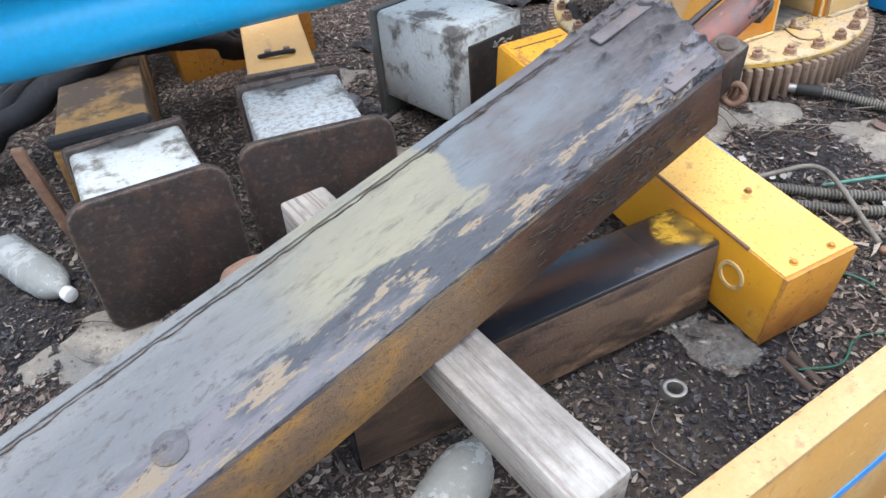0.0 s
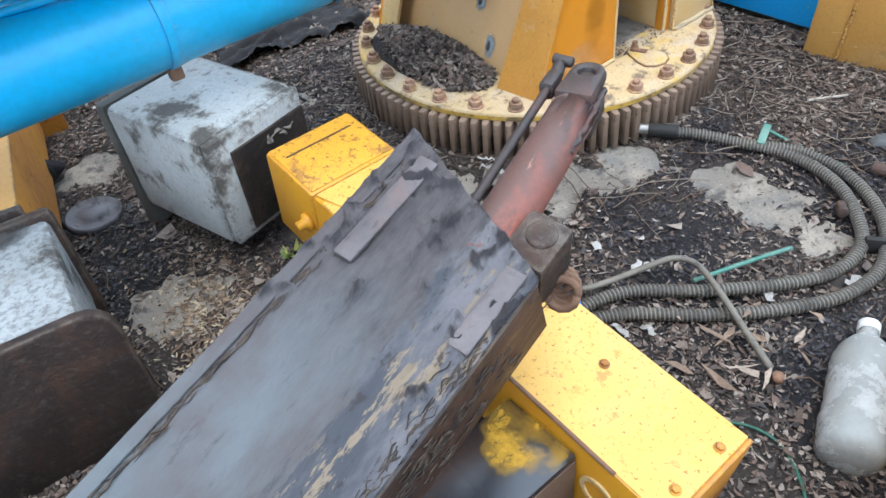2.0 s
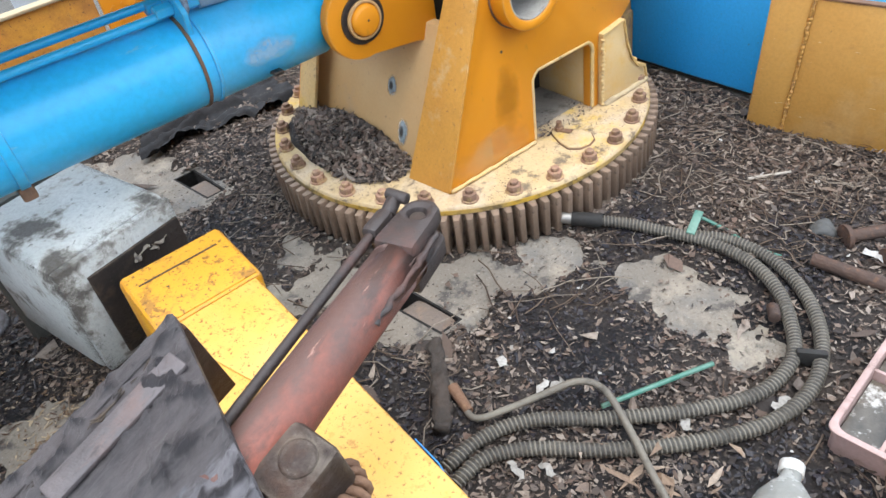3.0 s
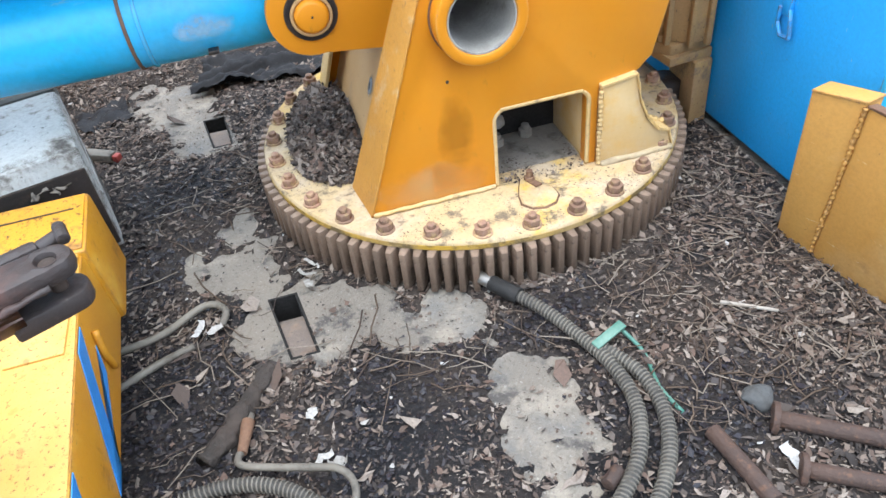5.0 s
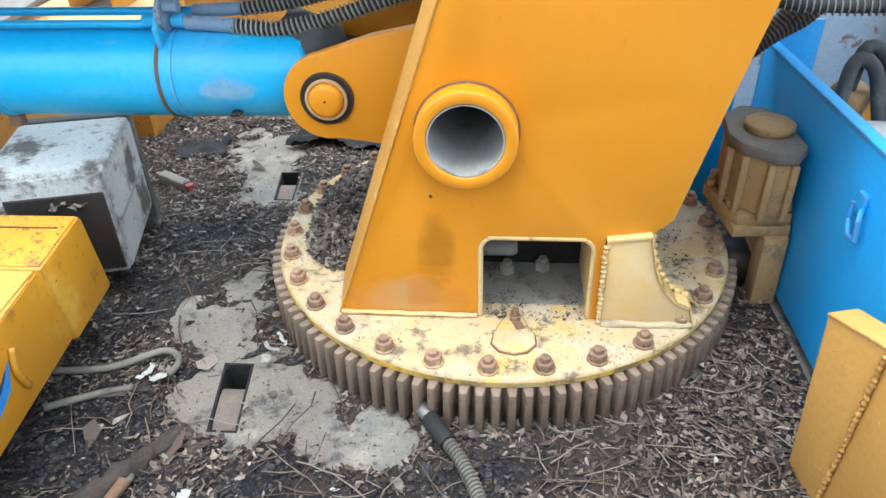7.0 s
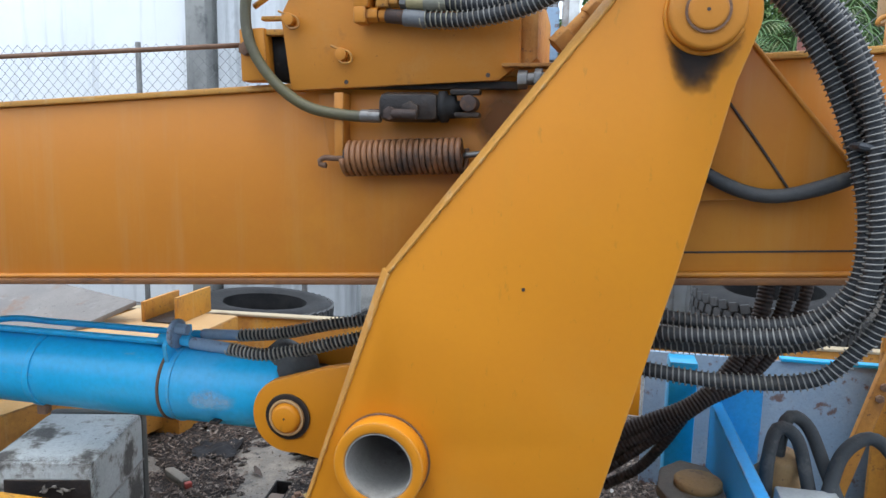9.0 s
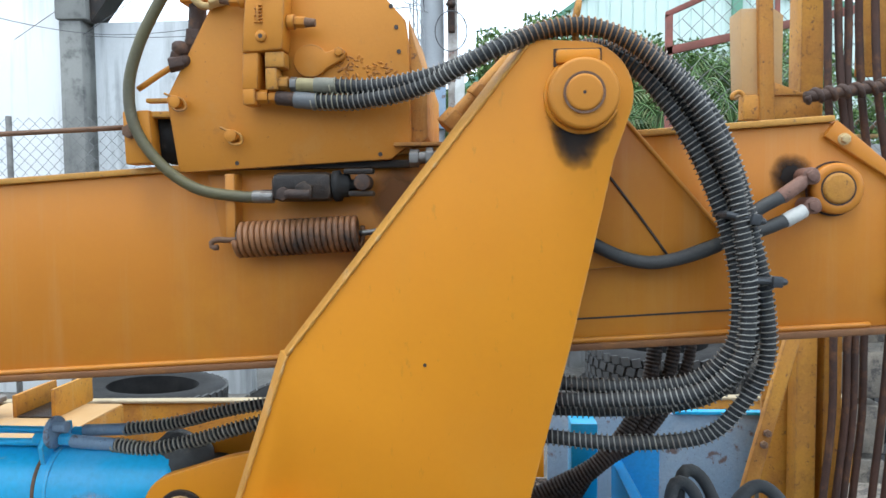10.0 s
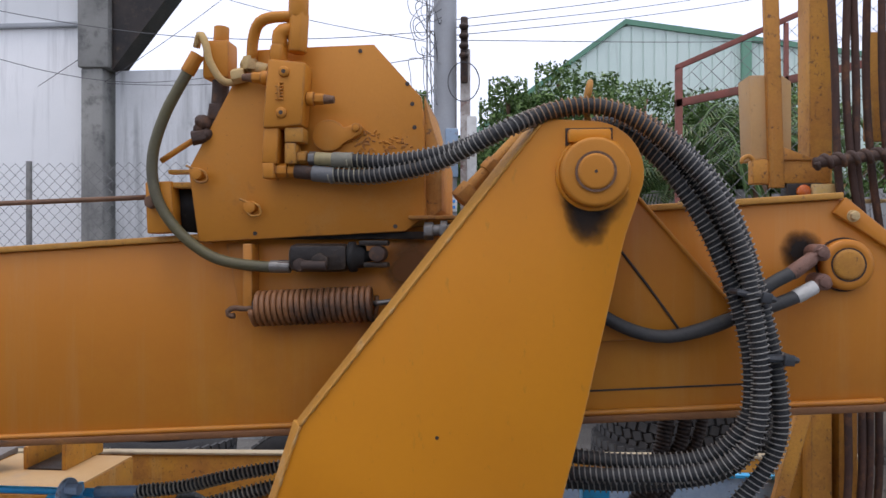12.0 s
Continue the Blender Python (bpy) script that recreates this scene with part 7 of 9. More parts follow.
for p_, q_ in zip(rows_, rows_[1:]):
    for j in range(NY):
        b.faces.new((p_[j], q_[j], q_[j + 1], p_[j + 1]))
prism(b, [(L, -0.120, -0.014), (-0.105, -0.120, -0.014), (0.0, 0.145, -0.014), (L, 0.145, -0.014)], (0, 0, 0.013), 0.0)
part("top_plate", b, BEAMTOP, beam, "greasy top plate, cream paint at one end")
part("near_side", prism(B(), [(L, -0.120, -0.178), (-0.072, -0.120, -0.178), (-0.105, -0.120, -0.0145), (L, -0.120, -0.0145)], (0, 0.014, 0), 0.002), BEAMSIDE, beam, "rust-streaked side")
part("far_side", prism(B(), [(L, 0.131, -0.178), (0.0, 0.131, -0.178), (0.0, 0.131, -0.0145), (L, 0.131, -0.0145)], (0, 0.014, 0), 0.002), BEAMSIDE, beam)
part("bottom_plate", box(B(), (L, -0.106, -0.178), (-0.07, 0.131, -0.164), 0.002), BEAMSIDE, beam)
part("edge_lip", roughen(box(B(), (L, 0.124, 0.0005), (-0.01, 0.143, 0.005), 0.002), 0.003, 30), BEAMTOP, beam, "scraped lip along the edge")
b = sweep(B(), glide([(L + 0.03 * k, 0.119 + 0.006 * noise.noise(Vector((k * 0.7, 0, 0))), 0.0012) for k in range(60)], 0.008), lambda i: 0.0016 + 0.0012 * noise.noise(Vector((i * 0.45, 2, 0))), 6)
part("lip_seam", roughen(b, 0.002, 60), GREASE, beam, "dark greasy seam beside the lip")
part("end_strip", box(B(), (-0.235, -0.110, 0.001), (-0.112, -0.080, 0.010), 0.004), SCRAPED, beam, "scraped bare strip at the end")
part("end_strip", box(B(), (-0.215, 0.078, 0.001), (-0.035, 0.108, 0.010), 0.004), SCRAPED, beam, "scraped bare strip at the end")
r_ = random.Random(3)
b = B()
for k in range(260):
    x, z, ln = r_.gauss(-0.38, 0.11), r_.gauss(-0.085, 0.030), r_.uniform(0.003, 0.016)
    if not -0.17 < z < -0.02:
        continue
    z += 0.03 * round(noise.noise(Vector((x * 6, z * 30, 0))))
    hose(b, [(x - ln, -0.120, z), (x - ln * 0.3, -0.1215, z + r_.uniform(-0.003, 0.003)), (x + ln * 0.4, -0.1215, z + r_.uniform(-0.003, 0.003)), (x + ln, -0.120, z)], r_.uniform(0.0006, 0.0017), 0.004, 5)
part("grease_run", roughen(b, 0.0022, 110), GREASE, beam, "torn ridges of old grease on the side", "stuff")
b = B()
for k in range(150):
    if k < 90:
        x, y = r_.uniform(-0.60, -0.12), -0.119 + abs(r_.gauss(0, 0.012))
    else:
        x, y = r_.uniform(-0.62, -0.04), 0.123 - abs(r_.gauss(0, 0.006))
    ln = r_.uniform(0.006, 0.030)
    if x + ln > -0.055 + 0.44 * y:
        continue
    d_ = r_.uniform(-0.004, 0.004)
    hose(b, [(x - ln, y, -0.0005), (x - ln * 0.4, y + d_, 0.003), (x + ln * 0.3, y - d_, 0.003), (x + ln, y + d_ * 0.5, -0.0005)], r_.uniform(0.0004, 0.0010), 0.004, 5)
part("grease_ridge", roughen(b, 0.0025, 110), GREASE, beam, "torn ridges of old grease along the top", "stuff")
part("plug", lathe(B(), (-1.23, -0.045, 0.0), (0, 0, 1), [(0, 0.026), (0.003, 0.026), (0.0035, 0.019), (0.005, 0.019), (0.0055, 0.009), (0.007, 0.008)], 24), BEAMTOP, beam, "small round plug")
b = box(B(), (-0.090, -0.116, -0.11), (-0.010, -0.050, -0.014), 0.010)
part("end_lug", lathe(b, (-0.042, -0.085, -0.016), (0, 0, 1), [(0, 0.021), (0.004, 0.021), (0.006, 0.018)], 20), PLATE, beam, "black lug with a round bolt")
part("end_spring", coil(B(), [(-0.060, -0.130, -0.10), (-0.03, -0.115, -0.125), (-0.015, -0.075, -0.145)], 0.020, 0.016, 0.006, 12, 6), RUST, beam, "rusty coiled rod end")
# the pipe in its open end
PIPE0, PIPE1 = Vector((-0.845, -0.752, 0.668)), Vector((-0.483, -0.588, 0.661))
pd = (PIPE1 - PIPE0).normalized()
ps = Vector((-pd.y, pd.x, 0)).normalized()
pu = pd.cross(ps)
PM = Matrix(((pd.x, ps.x, pu.x, PIPE0.x), (pd.y, ps.y, pu.y, PIPE0.y), (pd.z, ps.z, pu.z, PIPE0.z), (0, 0, 0, 1)))
# x along the pipe, with z = 0 along its upper side
pipe = local_thing("red_pipe", PM, "red-brown steel pipe sticking out of the beam's open end", "pipe")
PR, EYE = 0.038, (PIPE1 - PIPE0).length
PIPEEND = coat("worn_brown_pipe_end", (0.044, 0.032, 0.029), (0.028, 0.024, 0.023), [((0.13, 0.055, 0.04), 7, 0.52, 0.66, 0.6, None), ((0.12, 0.095, 0.085), 90, 0.60, 0.68, 0.6, None)], 8, 0.5, relief=0.5)
part("pipe_body", roughen(lathe(B(), (-0.06, 0, -PR), (1, 0, 0), [(0.1 * k, PR) for k in range(5)] + [(EYE - 0.030, PR), (EYE - 0.012, PR - 0.008)], 40), 0.0015, 14), REDPIPE, pipe)
tip = [(EYE - 0.075, -PR * 0.86), (EYE - 0.01, -PR * 0.80)] + [(EYE + 0.006 + PR * 0.80 * math.sin(radians(a)), -PR * 0.80 * math.cos(radians(a))) for a in range(20, 161, 20)] + [(EYE - 0.01, PR * 0.80), (EYE - 0.075, PR * 0.86)]
bore = [(EYE + 0.0125 * math.cos(a), 0.0125 * math.sin(a)) for a in np.linspace(0, 2 * math.pi, 20, endpoint=False)]
part("clevis", roughen(prism(B(), [(x, y, 0.003) for x, y in tip], (0, 0, -0.030), 0.010, [[(x, y, 0.003) for x, y in bore]]), 0.002, 30), PIPEEND, pipe, "dark worn pipe end with a pin hole")
part("lower_clevis", prism(B(), [(x, y, -0.052) for x, y in tip], (0, 0, -0.030), 0.005), PIPEEND, pipe)
# Black plug gives the bore its shade by colour.
part("eye_hole", rod(B(), (EYE, 0, -0.006), (EYE, 0, -0.05), 0.0115, n=20), GAPBLACK, pipe)
part("side_scar", roughen(hose(B(), [(EYE - 0.19, -PR * 0.92, -0.026), (EYE - 0.10, -PR * 0.94, -0.024), (EYE - 0.01, -PR * 0.92, -0.020)], 0.005, 0.004, 6), 0.005, 60), PIPEEND, pipe, "rough torn weld along the side")
part("thin_rod", rod(B(), (-0.02, 0.050, -0.030), (EYE - 0.03, 0.052, -0.016), 0.0075, n=12), PIPEEND, pipe, "thin rod along the pipe")
b = roughen(box(B(), (EYE - 0.052, 0.040, -0.034), (EYE + 0.004, 0.066, -0.002), 0.009), 0.002, 40)
part("rod_joint", b, PIPEEND, pipe, "worn joint block")
b = rod(B(), (EYE + 0.002, 0.053, -0.016), (EYE + 0.040, 0.058, -0.010), 0.012, 0.011, n=16, bev=0.003)
rod(b, (EYE + 0.034, 0.034, -0.006), (EYE + 0.038, 0.070, -0.004), 0.0095, n=12, bev=0.003)
part("joint_pin", b, PIPEEND, pipe, "brown pin through the joint")

# weathered timber under the beam
wd = Vector((0.141, -0.90, -0.070))
wm = look((-1.585, -0.387, 0.327), Vector((-1.585, -0.387, 0.327)) + wd)
timber = local_thing("timber_block", wm, "weathered grey square timber under the beam", "timber")
b = B()
box(b, (-0.056, -0.045, -0.912), (0.056, 0.045, 0.0), 0.009)
bmesh.ops.subdivide_edges(b, edges=[e for e in b.edges if e.calc_length() > 0.3], cuts=40, use_grid_fill=True)
for v in b.verts:
    v.co += Vector((noise.noise(Vector((v.co.x * 60, v.co.y * 60, v.co.z * 3))), noise.noise(Vector((v.co.x * 70, v.co.y * 50, v.co.z * 2 + 9))), 0)) * 0.004
WOODZ = coat("grey_split_timber", (0.31, 0.28, 0.245), (0.22, 0.20, 0.175), [((0.15, 0.105, 0.085), 114, 0.50, 0.60, 0.8, (1, 1, 0.035)), ((0.035, 0.028, 0.022), 90, 0.60, 0.64, 0.95, (1, 1, 0.03)), ((0.44, 0.41, 0.37), 12.8, 0.54, 0.66, 0.6, (1, 1, 0.15)), ((0.11, 0.09, 0.075), 9, 0.50, 0.64, 0.65, (1, 1, 0.4)), ((0.10, 0.085, 0.07), 14.4, 0.58, 0.68, 0.7, None)],
             6, 0.9, relief=0.8, grain=60)
part("timber_body", b, WOODZ, timber)

# tilted yellow outrigger box with its dark arm
SLEEVETOP = coat("speckled_yellow_paint", (0.62, 0.305, 0.022), (0.57, 0.265, 0.02), [((0.70, 0.45, 0.13), 5, 0.54, 0.70, 0.5, None), ((0.22, 0.10, 0.03), 22, 0.54, 0.62, 0.7, None), ((0.18, 0.08, 0.02), 75, 0.56, 0.62, 0.85, None), ((0.07, 0.04, 0.02), 150, 0.58, 0.64, 0.9, None)], 3.0, 0.5, relief=0.3, mottle=0.05)
out = local_thing("yellow_outrigger", pose(-0.702, -1.038, 0.134, 7.05, 0, 0.4), "bright yellow outrigger leg with rust specks lying on the deck", "outrigger leg")
part("leg_box", box(B(), (-0.106, 0.0, -0.105), (0.106, 1.10, 0.105), 0.008), BRIGHT, out, "bright yellow box leg")
part("end_sleeve", box(B(), (-0.112, 0.91, -0.109), (0.118, 1.10, 0.114), 0.012), BRIGHT, out, "raised end sleeve")
part("sleeve_groove", box(B(), (-0.085, 1.046, 0.1138), (0.088, 1.050, 0.1168), 0), GAPBLACK, out)
part("step_plate", prism(B(), [(-0.02, 0.66, 0.105), (0.085, 0.66, 0.105), (0.10, 0.91, 0.105), (-0.10, 0.91, 0.105)], (0, 0, 0.007), 0.002), BLEACHED, out)
part("end_cap", box(B(), (-0.104, -0.006, -0.103), (0.104, 0.002, 0.103), 0.002), RUSTYELLOW, out, "rusty end cap")
for x, y in ((-0.055, 0.025), (0.052, 0.022), (0.035, 0.24)):
    b = lathe(B(), (x, y, 0.105), (0, 0, 1), [(0, 0.010), (0.003, 0.010)], 16)
    part("leg_bolt", hexagon(b, (x, y, 0.106), (0, 0, 1), 0.0070, 0.008), RUSTYELLOW, out, "small rusty bolt")
part("side_ring", prism(B(), [(-0.106, 0.115 + 0.036 * math.cos(a), 0.015 + 0.036 * math.sin(a)) for a in np.linspace(0, 2 * math.pi, 32, endpoint=False)], (-0.004, 0, 0), 0.001,
                        [[(-0.106, 0.115 + 0.026 * math.cos(a), 0.015 + 0.026 * math.sin(a)) for a in np.linspace(0, 2 * math.pi, 32, endpoint=False)]]), DUSTY, out, "pale welded ring")
part("side_pin", lathe(B(), (-0.114, 0.94, 0.02), (-1, 0, 0), [(0, 0.022), (0.010, 0.022), (0.012, 0.012), (0.03, 0.012)], 20), BRIGHT, out)
part("worn_top", box(B(), (-0.1015, 0.004, 0.1045), (0.1015, 0.885, 0.1065), 0.0005), BLEACHED, out, "sun-bleached top with rust specks")
part("worn_top", box(B(), (-0.103, 0.92, 0.1135), (0.109, 1.092, 0.1155), 0.0005), SLEEVETOP, out)
part("side_seam", hose(B(), [(-0.103, 0.10, 0.1045), (-0.103, 0.25, 0.1045), (-0.103, 0.46, 0.1045)], 0.0045, 0.02, 6), RUST, out, "rusty seam along the edge")
for pts in (((0.72, 0.103), (0.66, 0.103), (0.47, -0.095), (0.53, -0.095)), ((0.53, -0.095), (0.47, -0.095), (0.70, -0.02), (0.73, 0.03)), ((0.42, 0.103), (0.36, 0.103), (0.22, -0.05), (0.27, -0.07))):
    part("blue_chevron", prism(B(), [(0.1065, y, z) for y, z in pts], (0.002, 0, 0), 0), BLUESTRIPE, out, "painted blue chevron stripe")
part("side_weld", hose(B(), [(0.112, 0.75, 0.05), (0.113, 0.73, 0.0), (0.112, 0.74, -0.06)], 0.008, 0.01, 6), BRIGHT, out)
arm = thing("dark_outrigger_beam", (-1.25, -0.79, 0.0), "dark greasy square steel arm joined to the yellow leg", "outrigger arm")
part("arm_tube", box(B(), (-1.70, -0.884, 0.030), (-0.812, -0.728, 0.232), 0.007), WETBLACK, arm)
part("arm_side", box(B(), (-1.695, -0.8865, 0.040), (-0.818, -0.884, 0.222), 0.001), ARMSIDE, arm, "rusty brown side face")
part("arm_foot", box(B(), (-1.65, -0.85, 0.0), (-1.5, -0.73, 0.036), 0.004), RUST, arm)
stain(arm, (-0.86, -0.805, 0.2328), (1, 0, 0), (0, 1, 0), 0.11, 0.10, (0.60, 0.34, 0.03), "yellow paint remains", 2.2, 0.85)

# white-painted outrigger housing
wh = local_thing("white_outrigger_block", pose(-0.775, 0.19, 0.0, 0, 0, 15), "chalky white steel outrigger block with black stains", "outrigger block")
b = box(B(), (-0.155, 0.0, 0.092), (0.155, 0.365, 0.402), 0.022)
part("block_body", roughen(b, 0.003, 25), WHITE, wh)
part("back_plate", box(B(), (-0.157, 0.360, 0.0), (0.157, 0.405, 0.404), 0.018), surface("mossy_grey_plate", (0.13, 0.125, 0.11), (0.08, 0.078, 0.07), 6, (0.30, 0.30, 0.28), 12, (0.6, 0.72), 0.8, relief=0.6), wh, "dark weathered back plate")
part("front_rim", box(B(), (-0.150, -0.020, 0.105), (0.150, 0.002, 0.397), 0.006), WHITE, wh, "thick front plate")
part("grease_panel", roughen(box(B(), (-0.095, -0.026, 0.12), (0.146, -0.019, 0.350), 0.003), 0.003, 30), GREASE, wh, "greasy black panel in the front plate")
part("weld_line", box(B(), (0.153, 0.02, 0.24), (0.158, 0.35, 0.246), 0.001), STEEL, wh)
b = B()
for k in range(4):
    bmesh.ops.create_icosphere(b, subdivisions=3, radius=1, matrix=pose(0.02 + 0.022 * k, -0.027, 0.322 + 0.008 * math.sin(k * 2.1)) @ Matrix.Diagonal((0.012, 0.008, 0.009, 1)))
part("dried_dirt", roughen(b, 0.014, 70), CONCRETE, wh, "lumps of dried dirt", "stuff")


def pad_leg(at, yaw, width, depth, group, paint):
    """An outrigger foot lying on its side: a rounded dark pad plate with a white square tube behind it."""
    t = local_thing("outrigger_jack", pose(*at, 0, 0, yaw), "outrigger foot with a rusted dark pad and white square tube", "outrigger foot", group)
    h, r = width / 2, 0.055
    pts = []
    for cx, cz, a0 in ((h - r, r, -90), (h - r, 0.378 - r, 0), (-h + r, 0.378 - r, 90), (-h + r, r, 180)):
        pts += [(cx + r * math.cos(radians(a0 + k * 22.5)), 0, cz + r * math.sin(radians(a0 + k * 22.5))) for k in range(5)]
    part("pad_plate", roughen(prism(B(), pts, (0, 0.028, 0), 0.006), 0.002, 20), PLATE, t, "rounded rust-brown pad plate")
    part("tube", roughen(box(B(), (-0.145, 0.028, 0.09), (0.145, depth, 0.340), 0.014), 0.002, 25), paint, t, "chalky white square tube")
    part("back_collar", box(B(), (-0.160, depth, 0.02), (0.160, depth + 0.035, 0.352), 0.02), PLATE, t)
    stain(t, (0.0, depth - 0.02, 0.3415), (1, 0, 0), (0, 1, 0), 0.17, 0.07, (0.05, 0.045, 0.04), "black grime along the tube's end", 0.8, 0.9)
    stain(t, (-0.05, 0.05, 0.3415), (1, 0, 0), (0, 1, 0), 0.16, 0.05, (0.20, 0.19, 0.17), "grey grime by the pad", 0.9, 0.8)
    return t


pad_leg((-1.462, -0.145, 0.0), -8, 0.405, 0.42, "outrigger feet", GREYTUBE)
pad_leg((-1.885, -0.165, 0.0), 1, 0.375, 0.36, "outrigger feet", WHITE)

# yellow arm ends lying under the blue cylinder
arm2 = local_thing("yellow_outrigger_beam", pose(-1.40, 0.34, 0.0, 0, 0, -12), "worn yellow steel arm with a bent black handle, under the cylinder", "outrigger arm", "yellow arms")
part("arm_box", box(B(), (-0.105, 0.0, 0.04), (0.105, 1.1, 0.345), 0.008), RUSTYELLOW, arm2)
part("arm_top", box(B(), (-0.103, 0.004, 0.345), (0.103, 0.55, 0.349), 0.001), BOARD, arm2, "worn pale top")
part("arm_collar", box(B(), (-0.112, -0.012, 0.03), (0.112, 0.01, 0.352), 0.004), PLATE, arm2)
part("handle", hose(B(), [(-0.06, 0.13, 0.352), (-0.03, 0.115, 0.360), (0.03, 0.115, 0.360), (0.06, 0.13, 0.352)], 0.008, 0.01, 8), RUBBER, arm2, "bent black handle")
for x in (-0.03, 0.03):
    part("handle_bolt", hexagon(B(), (x, 0.145, 0.348), (0, 0, 1), 0.012, 0.016), RUST, arm2)
arm3 = local_thing("yellow_outrigger_beam", pose(-1.95, 0.30, 0.0, 0, 0, -6), "rusty yellow steel arm with dark rags over it, under the cylinder", "outrigger arm", "yellow arms")
part("arm_box", box(B(), (-0.13, 0.0, 0.03), (0.13, 1.1, 0.30), 0.008), GRIMY, arm3)
part("rag", roughen(box(B(), (-0.14, -0.01, 0.301), (0.14, 0.06, 0.335), 0.015), 0.012, 22), CLOTH, arm3, "dark folded rag")
part("bar", prism(B(), [(-0.18, -0.03, 0.02), (-0.15, -0.03, 0.02), (-0.19, -0.03, 0.34), (-0.22, -0.03, 0.34)], (0, 0.03, 0), 0.004), RUST, arm3, "rusty flat bar")
b = B()
for k in range(3):
    hose(b, [(-2.6 + 0.1 * k, 0.80 + 0.06 * k, 0.03 + 0.03 * k), (-2.0, 0.82 + 0.05 * k, 0.30 + 0.035 * k), (-1.6, 0.86 + 0.05 * k, 0.34 + 0.03 * k), (-1.15, 0.98, 0.03)], 0.040, 0.05, 10)
whole("cloth_roll", roughen(roughen(b, 0.03, 9), 0.012, 40), CLOTH, "rolled dark tarpaulin lying under the cylinder", "tarpaulin", (-1.6, 0.65, 0))
b = B()
bmesh.ops.create_grid(b, x_segments=26, y_segments=20, size=0.5, matrix=pose(-0.78, 1.15, 0.03, 0, 0, 20) @ Matrix.Diagonal((0.18, 0.17, 1, 1)))
for v in b.verts:
    v.co += Vector((noise.noise(v.co * 9), noise.noise(v.co * 9 + Vector((4, 0, 0))), 0)) * 0.025
    v.co.z = 0.014 + 0.045 * abs(noise.noise(v.co * 12)) + 0.012 * noise.noise(v.co * 30)
c_ = B()
bmesh.ops.create_grid(c_, x_segments=60, y_segments=30, size=0.5, matrix=pose(-0.12, 1.27, 0.03, 0, 0, -8) @ Matrix.Diagonal((0.62, 0.28, 1, 1)))
for v in c_.verts:
    v.co += Vector((noise.noise(v.co * 5), noise.noise(v.co * 5 + Vector((4, 0, 0))), 0)) * 0.05
    v.co.z = 0.012 + 0.075 * abs(noise.noise(Vector((v.co.x * 5, v.co.y * 16, 0)))) + 0.03 * abs(noise.noise(v.co * 24))
whole("tarpaulin", c_, CLOTH, "crumpled black tarpaulin lying on the deck behind the post", "tarpaulin", (-0.12, 1.27, 0.0))
whole("black_rag", b, CLOTH, "crumpled black rag lying on the deck", "rag", (-0.78, 1.15, 0.0))


# ---- small loose things on the deck ----
def bottle(at, direction, r, length, label, cap=True, mat=CLEARPET):
    direction = Vector(direction)
    m = look(at, Vector(at) + direction)
    t = local_thing("plastic_bottle", m, label, "plastic bottle", "plastic bottles")
    prof = [(0, r * 0.55), (0.008, r * 0.85), (0.02, r)]
    k = 0
    z = 0.03
    while z < length * 0.62:
        prof += [(z, r * (1.0 if k % 2 else 0.965))]
        z += 0.016
        k += 1
    prof += [(length * 0.66, r * 0.98), (length * 0.76, r * 0.80), (length * 0.84, r * 0.48), (length * 0.88, r * 0.30), (length * 0.93, r * 0.30)]
    part("bottle_body", roughen(lathe(B(), (0, 0, 0), (0, 0, -1), prof, 28), 0.005, 14), mat, t)
    if cap:
        part("cap", lathe(B(), (0, 0, -length * 0.92), (0, 0, -1), [(0, r * 0.36), (0.022, r * 0.36), (0.024, r * 0.30)], 20), WHITEPL, t, "white screw cap")
    return t


bottle((-0.395, -1.150, 0.056), (0.32, 0.128, 0.010), 0.060, 0.35, "empty clouded clear plastic bottle lying on the litter")
bottle((-2.30, 0.30, 0.06), (0.20, -0.42, 0.0), 0.055, 0.36, "empty clear plastic bottle with a pale blue label")
bottle((-1.76, -1.16, 0.055), (0.34, 0.24, 0.0), 0.062, 0.40, "dirty grey plastic bottle under the beam", cap=False)
t = thing("plastic_bag", (-0.93, -0.93, 0.0), "crumpled clear plastic bag half under the yellow leg", "plastic bag")
b = B()
bmesh.ops.create_grid(b, x_segments=26, y_segments=20, size=0.5, matrix=pose(-0.885, -0.965, 0.03, 0, 0, 8) @ Matrix.Diagonal((0.13, 0.20, 1, 1)))
for v in b.verts:
    v.co.z = 0.034 + 0.034 * noise.noise(v.co * 20) + 0.014 * noise.noise(v.co * 55)
    v.co.x += 0.012 * noise.noise(v.co * 18)
# The pale flecks are highlights on the creases, painted into the film's colour.
FILM = coat("clear_glinting_film", (0.20, 0.185, 0.17), (0.30, 0.29, 0.27), [((0.45, 0.44, 0.42), 78, 0.58, 0.66, 0.7, None), ((0.05, 0.042, 0.036), 22.4, 0.54, 0.66, 0.8, None)], 18, 0.18, relief=0.6)
FILM.node_tree.nodes["Principled BSDF"].inputs["Alpha"].default_value = 0.32
part("bag_sheet", b, FILM, t)

